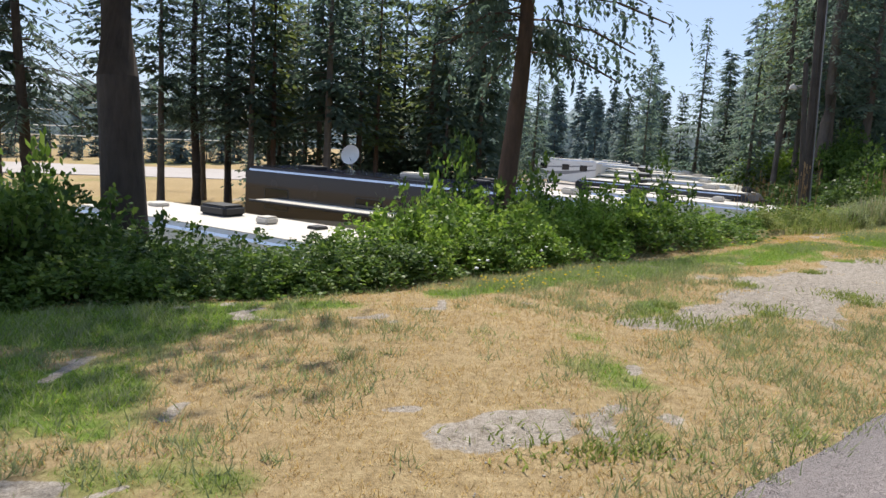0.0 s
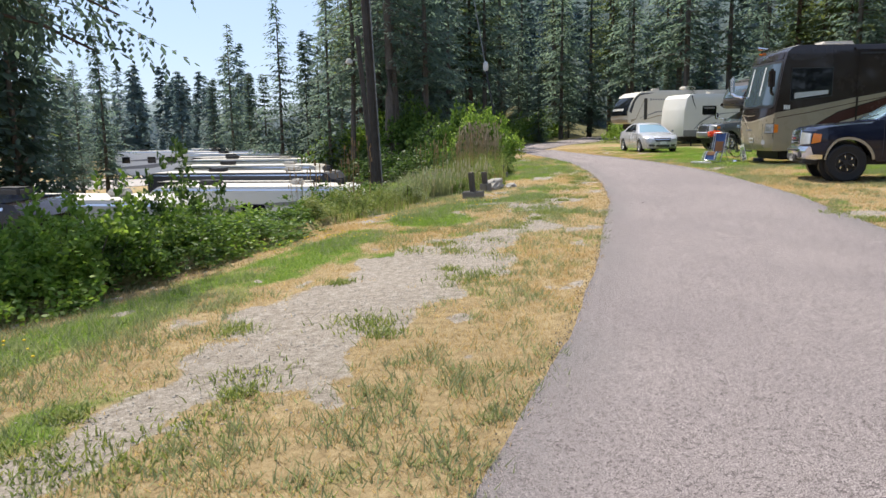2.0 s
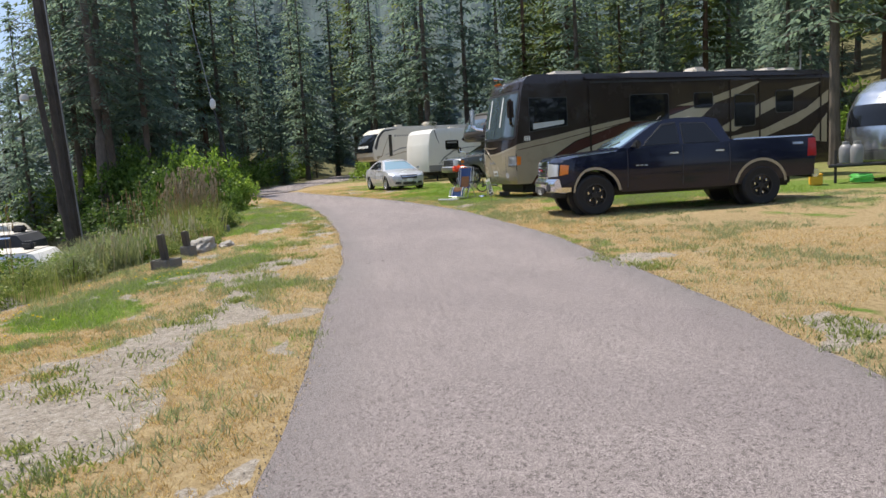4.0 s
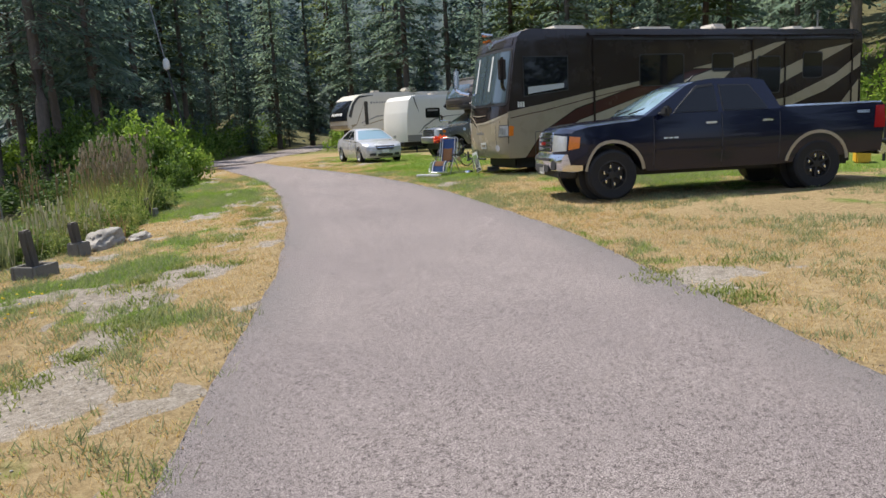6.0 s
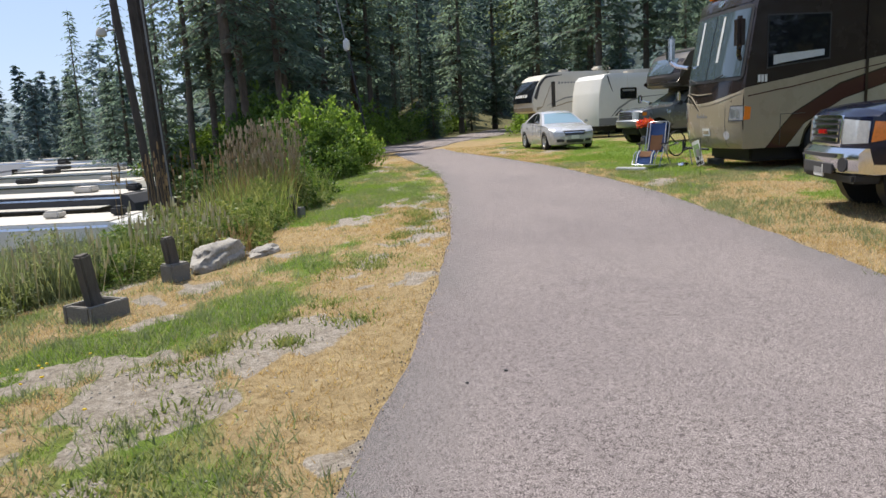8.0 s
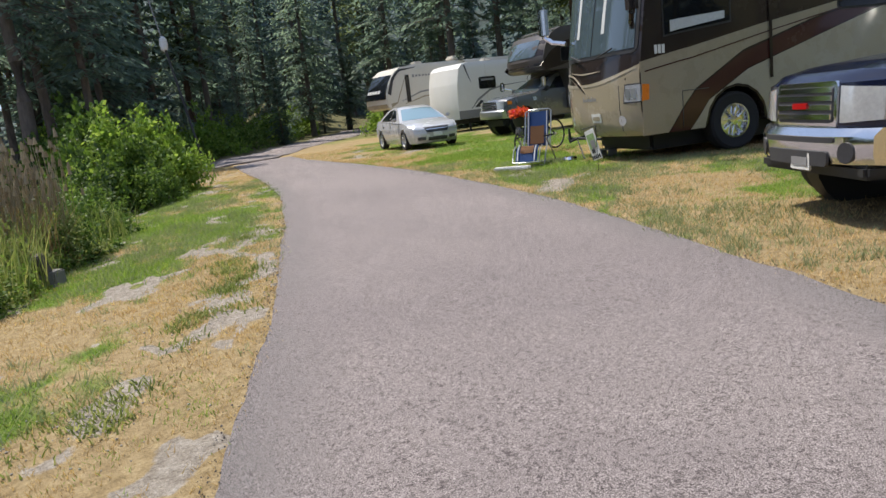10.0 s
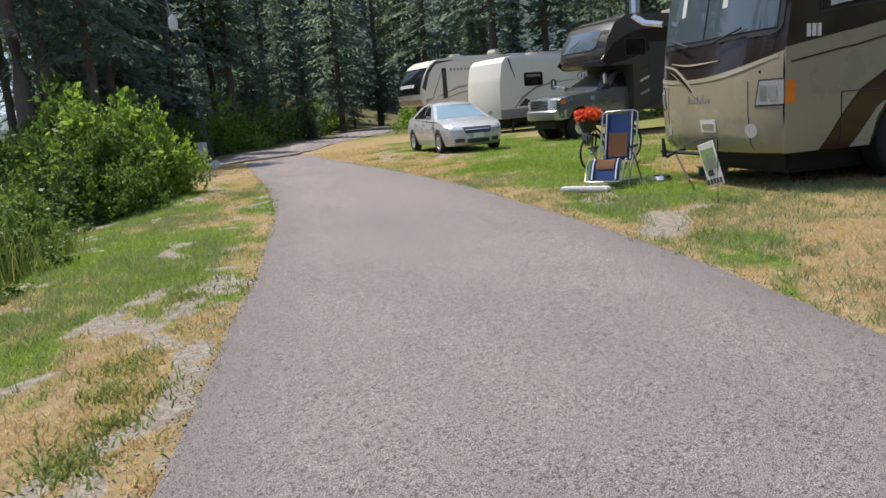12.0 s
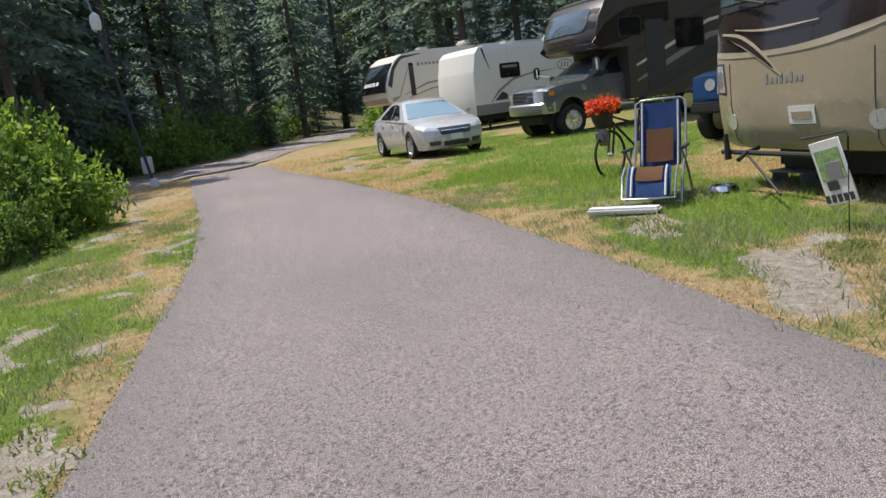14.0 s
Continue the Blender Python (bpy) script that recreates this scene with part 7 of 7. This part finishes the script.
g_ = thing("guy_wire", "black sleeved guy wire with white round marker", "guy wire", pose(26.0, 37.2, gz))
top_ = Vector((25.75 - 26.0, 38.33 - 37.2, 5.0 - gz))
part("sleeve", rodm((0, 0, -0.05), top_, 0.045), BLACKPLASTIC, g_)
part("marker", lathe([(0.01, -0.3), (0.13, -0.2), (0.16, 0.0), (0.13, 0.2), (0.01, 0.3)], 14, "Z", Matrix.Translation(top_)), PLATE, g_, "white marker ball")
part("wire", rodm(top_, top_ * 2.4, 0.025), GREYP, g_)
part("anchor", boxm((0, 0, 0.1), (0.22, 0.22, 0.3), 0.05), PLATE, g_)
u_ = thing("utility_box", "small pale metal utility box beside lane", "utility box", on(30.2, 46.4, 0.0, 40))
part("box", boxm((0, 0, 0.55), (0.5, 0.3, 0.7), 0.03), PLATE, u_)
part("post", rodm((0, 0, -0.1), (0, 0, 0.3), 0.05), GREYP, u_)
l_ = thing("yard_lamp_post", "thin grey lamp post behind trailer", "lamp post", on(41.0, 14.2))
part("post", rodm((0, 0, -0.1), (0, 0, 5.2), 0.04), GREYP, l_)
part("head", boxm((0.15, 0, 5.2), (0.4, 0.15, 0.08), 0.03), GREYP, l_)

# ---- posts, blocks and boulder at the bank's edge ----


def post_in_block(x, y, rz, h, lean, hollow, label):
    t = thing("wooden_post", label, "post", on(x, y, 0, rz), "edge posts")
    part("post", boxm((0, 0, h / 2), (0.115, 0.10, h + 0.1), 0.015, 2, pose(0, 0, 0, lean * 0.3, lean, 0)), GREYWOOD, t)
    b_ = bmesh.new()
    if hollow:
        for c, s in (((0.0, 0.145, 0.045), (0.38, 0.045, 0.19)), ((0.0, -0.145, 0.045), (0.38, 0.045, 0.19)), ((0.168, 0, 0.042), (0.045, 0.245, 0.19)), ((-0.168, 0, 0.042), (0.045, 0.245, 0.19))):
            box(b_, c, s, 0.008)
    else:
        box(b_, (0.0, 0.0, 0.06), (0.22, 0.20, 0.24), 0.015)
    part("concrete_block", b_, CONCRETE, t, "grey concrete block round the foot")
    return t


post_in_block(10.42, 15.6, 30, 0.50, -7, True, "weathered post standing in hollow concrete block")
post_in_block(11.33, 16.5, 20, 0.40, -6, False, "short weathered post set in concrete block")
post_in_block(14.35, 20.1, 40, 0.36, -18, False, "leaning weathered post stub at the bank edge")
post_in_block(12.9, 19.2, 0, 0.35, -25, False, "leaning weathered post stub among weeds")


def boulder(x, y, s, rz, seed, label):
    bm = bmesh.new()
    bmesh.ops.create_icosphere(bm, subdivisions=4, radius=1)
    for v in bm.verts:
        n_ = noise.noise(v.co * 1.4 + Vector((seed, 0, 0))) * 0.35 + noise.noise(v.co * 4 + Vector((seed, 3, 0))) * 0.16 + noise.noise(v.co * 11) * 0.05
        v.co = v.co * (1 + n_)
        v.co.x *= s[0]
        v.co.y *= s[1]
        v.co.z *= s[2]
    ob = part("boulder", bm, STONE)
    ob.matrix_world = on(x, y, s[2] * 0.4, rz)
    return tagged(ob, label, "boulder")


boulder(11.98, 17.1, (0.58, 0.2, 0.2), 50, 2, "long pale grey boulder beside posts")
boulder(12.6, 17.3, (0.32, 0.12, 0.07), 40, 5, "flat pale stone at the lawn edge")


# ---- camp clutter beside the motorhome ----
BLUEFAB = plain("blue_fabric", (0.035, 0.09, 0.27), 0.85, grain=200, bumps=0.3)
BROWNFAB = plain("brown_fabric", (0.26, 0.13, 0.06), 0.8, grain=200, bumps=0.3)
PALEFAB = plain("pale_edging", (0.55, 0.56, 0.6), 0.8)
TUBEGREY = plain("grey_tube", (0.36, 0.38, 0.4), 0.35, 0.7)
ORANGE = leafy("orange_petals", ((0.2, (0.75, 0.10, 0.02)), (0.5, (0.85, 0.2, 0.03)), (0.8, (0.55, 0.03, 0.12))), 0.3)


def sling(pts, half, thick=0.012):
    """A cloth strip along points (x, z)."""
    bm = bmesh.new()
    rows = [[bm.verts.new((x, s * half, z)) for s in (-1, -0.33, 0.33, 1)] for x, z in pts]
    for r in rows:
        for v in r[1:3]:
            v.co.z -= 0.012
    for u, w in zip(rows, rows[1:]):
        for k in range(3):
            bm.faces.new((u[k], u[k + 1], w[k + 1], w[k]))
    g = bmesh.ops.solidify(bm, geom=bm.faces[:], thickness=thick)
    return bm


def lounge_chair():
    t = thing("reclining_chair", "blue and brown reclining lawn chair with grey tubes", "lawn chair", pose(23.2, 19.85, float(land(23.2, 19.85)), 0, 0, 195))
    t.scale = (0.95, 0.94, 0.85)
    back = [(-0.16, 0.40), (-0.24, 0.66), (-0.31, 0.92), (-0.37, 1.18)]
    part("backrest", sling(back, 0.23), BLUEFAB, t, "blue fabric backrest")
    part("back_panel", sling([(-0.145, 0.46), (-0.215, 0.70), (-0.255, 0.86)], 0.15, 0.01), BROWNFAB, t, "brown centre panel")
    seat = [(-0.14, 0.40), (0.1, 0.42), (0.36, 0.46)]
    part("seat", sling(seat, 0.23), BROWNFAB, t, "brown fabric seat")
    legp = [(0.36, 0.46), (0.46, 0.36), (0.56, 0.14)]
    part("leg_rest", sling(legp, 0.23), BLUEFAB, t, "blue fabric leg rest")
    part("leg_panel", sling([(0.375, 0.47), (0.46, 0.385), (0.49, 0.32)], 0.14, 0.01), BROWNFAB, t)
    for s in (1, -1):
        part("edging", tube([(x + 0.012, s * 0.2, z + 0.01) for x, z in back], 0.012, 5), PALEFAB, t)
        part("edging", tube([(x + 0.012, s * 0.18, z + 0.012) for x, z in legp], 0.014, 5), PALEFAB, t)
        part("back_tube", tube([(-0.12, s * 0.28, 0.36), (-0.25, s * 0.28, 0.68), (-0.38, s * 0.28, 1.17), (-0.40, s * 0.22, 1.21), (-0.40, 0, 1.215)], 0.014), TUBEGREY, t)
        part("leg_tube", tube([(0.32, s * 0.28, 0.46), (0.45, s * 0.28, 0.38), (0.58, s * 0.28, 0.12), (0.58, 0, 0.11)], 0.014), TUBEGREY, t)
        part("front_leg", tube([(-0.10, s * 0.30, 0.62), (0.18, s * 0.30, 0.32), (0.34, s * 0.30, 0.0)], 0.014), TUBEGREY, t)
        part("rear_leg", tube([(0.16, s * 0.30, 0.62), (-0.14, s * 0.30, 0.36), (-0.42, s * 0.30, 0.0)], 0.014), TUBEGREY, t)
        part("armrest", boxm((0.03, s * 0.31, 0.64), (0.42, 0.07, 0.03), 0.014), BLACKPLASTIC, t, "black plastic armrest")
    part("foot_bar", rodm((0.34, -0.30, 0.02), (0.34, 0.30, 0.02), 0.014), TUBEGREY, t)
    part("rear_bar", rodm((-0.42, -0.30, 0.02), (-0.42, 0.30, 0.02), 0.014), TUBEGREY, t)
    return t


lounge_chair()
ft = thing("footboard", "white plank lying on grass before chair", "board", on(22.45, 19.86, 0.05, 104))
part("plank", boxm((0, 0, 0), (0.72, 0.16, 0.06), 0.02), PLATE, ft)


def bicycle():
    t = thing("bicycle", "dark bicycle with flower-filled front basket", "bicycle", pose(25.8, 21.5, float(land(25.8, 21.5)), 0, 6, 172))
    for x in (0.52, -0.52):
        part("tyre", tube([(x + 0.33 * math.cos(k * math.tau / 28), 0, 0.34 + 0.33 * math.sin(k * math.tau / 28)) for k in range(28)], 0.02, 6, True), RUBBER, t)
        sp = bmesh.new()
        for k in range(14):
            a_ = k * math.tau / 14
            rod(sp, (x, 0, 0.34), (x + 0.31 * math.cos(a_), 0, 0.34 + 0.31 * math.sin(a_)), 0.0025, None, 3)
        part("spokes", sp, ALLOY, t)
        part("hub", rodm((x, -0.05, 0.34), (x, 0.05, 0.34), 0.025), ALLOY, t)
    fr = rod(bmesh.new(), (0.38, 0, 0.78), (-0.1, 0, 0.30), 0.018)
    for u, w in (((0.36, 0, 0.85), (-0.2, 0, 0.62)), ((-0.28, 0, 0.82), (-0.1, 0, 0.30)), ((-0.1, 0, 0.30), (-0.52, 0, 0.34)), ((-0.22, 0, 0.66), (-0.52, 0, 0.34)), ((0.35, 0, 0.95), (0.40, 0, 0.70)), ((0.40, 0.04, 0.70), (0.52, 0.04, 0.34)), ((0.40, -0.04, 0.70), (0.52, -0.04, 0.34))):
        rod(fr, u, w, 0.016)
    part("frame", fr, DARKSTEEL, t)
    part("handlebar", tube([(0.22, 0.30, 1.0), (0.34, 0.2, 1.02), (0.36, 0, 0.98), (0.34, -0.2, 1.02), (0.22, -0.30, 1.0)], 0.013), ALLOY, t)
    part("saddle", boxm((-0.30, 0, 0.88), (0.26, 0.14, 0.06), 0.025), BLACKPLASTIC, t)
    part("crank", rodm((-0.1, 0.06, 0.30), (-0.1, 0.06, 0.14), 0.012), ALLOY, t)
    part("chainring", rodm((-0.1, 0.04, 0.30), (-0.1, 0.05, 0.30), 0.09, None, 18), ALLOY, t)
    bk = part("basket", lathe([(0.10, 0.0), (0.14, 0.10), (0.16, 0.22), (0.15, 0.22), (0.13, 0.10), (0.09, 0.01)], 14, "Z", pose(0.58, 0, 0.74)), BLACKPLASTIC, t, "dark front basket")
    part("pouch", boxm((0.66, 0.02, 0.62), (0.12, 0.22, 0.24), 0.05, 3), STEELGREY, t)
    rng = np.random.default_rng(8)
    cen = np.stack((0.58 + rng.normal(0, 0.08, 40), rng.normal(0, 0.10, 40), 1.0 + rng.uniform(-0.03, 0.09, 40)), -1)
    q = leaves(rng, cen, 0.025, 1300, 0.06)
    part("bouquet", np_mesh("bouquet", q.reshape(-1, 3), np.arange(len(q) * 4).reshape(-1, 4)), ORANGE, t, "orange and red flowers")
    return t


bicycle()


GREENPIC = plain("printed_green", (0.25, 0.38, 0.16), 0.8, grain=30, var=0.4)


def garden_flag():
    t = thing("garden_flag", "white garden flag with small picture on stake", "flag", pose(22.03, 17.93, float(land(22.03, 17.93)) - 0.1, 0, 0, 154))
    st = tube([(0, 0.22, -0.05), (0.0, 0.22, 0.82), (0.0, 0.2, 0.86), (0.0, -0.20, 0.80)], 0.008)
    part("stake", st, BLACKPLASTIC, t)
    tilt = pose(0, 0.0, 0.80, 0, 8, 0) @ pose(0, 0, 0, 14, 0, 0)
    cl = part("cloth", boxm((0, 0, -0.26), (0.012, 0.28, 0.50), 0.004, 1, tilt), PLATE, t, "white cloth")
    part("picture", boxm((0.008, 0.0, -0.2), (0.006, 0.22, 0.24), 0, 1, tilt), GREENPIC, cl, "small green picture")
    part("dark_figure", boxm((0.012, 0.02, -0.25), (0.006, 0.13, 0.14), 0.003, 1, tilt), GREYP, cl)
    part("dark_figure", boxm((0.012, -0.03, -0.36), (0.006, 0.10, 0.07), 0.003, 1, tilt), INK, cl)
    for k in range(5):
        part("lettering", boxm((0.008, -0.12 + 0.055 * k, -0.46), (0.006, 0.036, 0.06), 0, 1, tilt), INK, cl)
    return t


garden_flag()
st_ = thing("step_stool", "low grey folding step on grass", "step stool", on(24.0, 18.75, 0, 60))
part("step", boxm((0, 0, 0.13), (0.48, 0.22, 0.02), 0.008), GREYP, st_)
for sx in (-0.24, 0.24):
    part("leg", boxm((sx * 0.8, 0, 0.055), (0.02, 0.2, 0.15), 0.008), GREYP, st_)
bw = thing("pet_bowl", "round shiny metal pet bowl on grass", "bowl", on(23.55, 19.3))
part("bowl", lathe([(0.13, 0.0), (0.16, 0.02), (0.12, 0.07), (0.11, 0.07), (0.13, 0.02), (0.01, 0.015)], 20), CHROME, bw)
YELLOWP = plain("yellow_plastic", (0.75, 0.42, 0.03), 0.5)
GREENP = plain("green_plastic", (0.12, 0.55, 0.1), 0.5)
cr = thing("yellow_crate", "small yellow plastic crate on grass", "crate", on(25.9, 9.85, 0, 20))
part("tub", boxm((0, 0, 0.14), (0.42, 0.3, 0.28), 0.03), YELLOWP, cr)
part("rim", boxm((0, 0, 0.285), (0.46, 0.34, 0.03), 0.01), YELLOWP, cr)
hs = thing("garden_hose", "bright green coiled hose on grass", "hose", on(26.6, 8.9))
part("coil", tube([((0.26 + 0.03 * math.sin(k * 0.9)) * math.cos(k * 0.5), (0.26 + 0.03 * math.cos(k * 0.7)) * math.sin(k * 0.5), 0.04 + 0.003 * k) for k in range(70)], 0.022, 6), GREENP, hs)


# ---- grass ----
def lawn_points(rng, n, x0, x1, y0, y1):
    x, y = rng.uniform(x0, x1, n), rng.uniform(y0, y1, n)
    left, right, crest = side_of(ROAD_LEFT, x, y), -side_of(ROAD_RIGHT, x, y), side_of(CREST, x, y)
    over = rng.normal(0, 0.045, n)
    keep = ((left > over) & (crest < 0.6)) | ((right > over) & (right < 9))
    bare, green = cover(x, y)
    keep &= bare < 0.42 + 0.1 * rng.standard_normal(n)
    keep &= rng.random(n) < 0.25 + 0.5 * green + smooth01((fbm(x, y, 6.0, 3, 41) - 0.38) / 0.2)
    edge = np.where(left > 0, left, right)
    return x[keep], y[keep], green[keep], edge[keep]


DRYGRASS = leafy("dry_grass", ((0.15, (0.34, 0.225, 0.11)), (0.5, (0.60, 0.425, 0.22)), (0.85, (0.77, 0.59, 0.355))), 0.45, 0.8)
GREENGRASS = leafy("green_grass", ((0.15, (0.11, 0.20, 0.03)), (0.5, (0.235, 0.36, 0.06)), (0.85, (0.42, 0.50, 0.14))), 0.5, 0.7)


def lawn(seed, n, area, k_h, tag):
    rng = np.random.default_rng(seed)
    x, y, green, edge = lawn_points(rng, n, *area)
    is_green = rng.random(len(x)) < np.clip(green * 1.6, 0.03, 0.97)
    tall = np.clip(green, 0, 1) * 0.7 + 0.3
    for nm, sel, mt, h0, lb in (("dry_grass", ~is_green, DRYGRASS, 0.036, "short dry straw-coloured grass blades"), ("green_grass", is_green, GREENGRASS, 0.056, "short green grass blades")):
        xs_, ys_ = x[sel], y[sel]
        h = h0 * k_h * rng.uniform(0.5, 1.5, sel.sum()) * (tall[sel] if nm == "green_grass" else 1)
        ob = part(nm, blade_mesh(nm, rng, xs_, ys_, land(xs_, ys_) - 0.008, h, np.full(len(xs_), 0.009 * k_h), rng.uniform(0.3, 1.1, len(xs_)), False), mt)
        tagged(ob, lb, "grass", kind="stuff")


lawn(1, 330000, (-6, 8, 1.0, 14), 0.9, "a")
lawn(2, 260000, (6, 17, 6, 22), 0.95, "b")
lawn(3, 300000, (14, 27, 11, 31), 1.1, "c")
lawn(4, 90000, (24, 34, 8, 38), 1.5, "d")


def tussocks(seed, n, label):
    """Coarse darker grass tufts standing out of the lawn."""
    rng = np.random.default_rng(seed)
    x, y, green, edge = lawn_points(rng, n * 6, -5, 24, 1, 28)
    pick = fbm(x, y, 0.7, 3, 12) + 0.15 * green + 0.10 * rng.standard_normal(len(x)) > 0.60 - 0.13 * smooth01((8 - x) / 4)
    x, y = x[pick][:n], y[pick][:n]
    m = 15
    X = np.repeat(x, m) + rng.normal(0, 0.05, len(x) * m)
    Y = np.repeat(y, m) + rng.normal(0, 0.05, len(x) * m)
    ob = part("tussocks", blade_mesh("tussocks", rng, X, Y, land(X, Y) - 0.01, rng.uniform(0.03, 0.10, len(X)), np.full(len(X), 0.010), rng.uniform(0.2, 1.2, len(X)), False), SAGE)
    tagged(ob, label, "grass", kind="stuff")


tussocks(77, 16000, "coarse grey-green grass tufts in the dry lawn")
# low dark weeds on the bare gravel
rngw = np.random.default_rng(15)
wx, wy = [], []
for cx, cy, rx, ry, ang in BARE:
    for _ in range(4):
        a_ = rngw.uniform(0, math.tau)
        u, v = math.cos(a_) * rx * rngw.uniform(0.6, 1.1), math.sin(a_) * ry * rngw.uniform(0.5, 1.1)
        c, s = math.cos(radians(ang)), math.sin(radians(ang))
        k = int(rngw.integers(60, 220))
        sp = rngw.uniform(0.06, 0.16)
        wx.append(cx + u * c - v * s + rngw.normal(0, sp, k))
        wy.append(cy + u * s + v * c + rngw.normal(0, sp, k))
wx, wy = np.concatenate(wx), np.concatenate(wy)
ob = part("gravel_weeds", blade_mesh("gravel_weeds", rngw, wx, wy, land(wx, wy) - 0.01, rngw.uniform(0.02, 0.075, len(wx)), np.full(len(wx), 0.014), rngw.uniform(0.3, 1.3, len(wx))), GREENWEED)
tagged(ob, "low green weed tufts on bare gravel", "weeds", kind="stuff")


def specks(name, seed, places, r, mat_, label, lift=0.0, size=(0.012, 0.02)):
    rng = np.random.default_rng(seed)
    bm = bmesh.new()
    for cx, cy, n in places:
        for _ in range(n):
            x, y = cx + rng.normal(0, r), cy + rng.normal(0, r)
            bmesh.ops.create_icosphere(bm, subdivisions=1, radius=rng.uniform(*size), matrix=Matrix.Translation((x, y, float(land(x, y)) + lift * rng.uniform(0.5, 1.2))) @ Matrix.Diagonal((1, 1, 0.6, 1)))
    ob = part(name, bm, mat_, smooth=False)
    tagged(ob, label, name.replace("_", " "), kind="stuff")


YELLOWPETAL = leafy("yellow_petals", ((0.2, (0.6, 0.42, 0.02)), (0.5, (0.75, 0.55, 0.03)), (0.8, (0.8, 0.65, 0.1))), 0.3)
specks("yellow_flowers", 31, ((0.7, 7.6, 50), (1.6, 8.3, 25), (5.6, 12.0, 30), (7.2, 13.2, 20), (9.4, 13.9, 25)), 0.3, YELLOWPETAL, "tiny yellow flowers in the grass", 0.09, (0.010, 0.016))
specks("dandelion_heads", 32, ((-1.0, 8.0, 4), (-0.4, 8.3, 3), (0.3, 8.6, 4), (1.4, 9.3, 3)), 0.25, PLATE, "white dandelion clocks by the hedge", 0.25, (0.02, 0.03))
specks("gravel_stones", 33, tuple((cx, cy, int(110 * rx)) for cx, cy, rx, ry, ang in BARE), 0.4, STONE, "small loose grey stones on bare gravel", 0.004, (0.004, 0.010))
specks("road_crumbs", 34, ((9.5, 8.6, 10), (13.2, 11.5, 14), (17.5, 16.5, 14), (6, 4.5, 10)), 1.0, INK, "dark crumbs lying on asphalt", 0.03, (0.006, 0.014))


# crumbled asphalt along both edges of the lane
rngc = np.random.default_rng(51)
pts_ = []
for line, sgn in ((ROAD_LEFT, 1), (ROAD_RIGHT, -1)):
    q = resample(line, 2600)[rngc.integers(200, 2300, 5200)]
    pts_.append(q + rngc.normal(0, 0.045, q.shape))
q = np.concatenate(pts_)
r_ = rngc.uniform(0.002, 0.007, len(q))
octa = np.array(((1, 0, 0), (0, 1, 0), (-1, 0, 0), (0, -1, 0), (0, 0, 1), (0, 0, -1)), float)
tri = np.array(((0, 1, 4), (1, 2, 4), (2, 3, 4), (3, 0, 4), (1, 0, 5), (2, 1, 5), (3, 2, 5), (0, 3, 5)))
v_ = np.concatenate((q, (land(q[:, 0], q[:, 1]) + 0.012)[:, None]), 1)[:, None, :] + octa[None] * (r_[:, None] * rngc.uniform(0.6, 1.3, (len(q), 6)))[..., None]
f_ = (np.arange(len(q))[:, None, None] * 6 + tri[None]).reshape(-1, 3)
CRUMB = leafy("asphalt_crumbs", ((0.2, (0.05, 0.045, 0.045)), (0.5, (0.13, 0.12, 0.115)), (0.8, (0.3, 0.28, 0.26))), 0.0, 0.9)
ob = part("edge_crumbs", np_mesh("edge_crumbs", v_.reshape(-1, 3), f_), CRUMB)
tagged(ob, "dark crumbled asphalt grit along lane edges", "grit", kind="stuff")
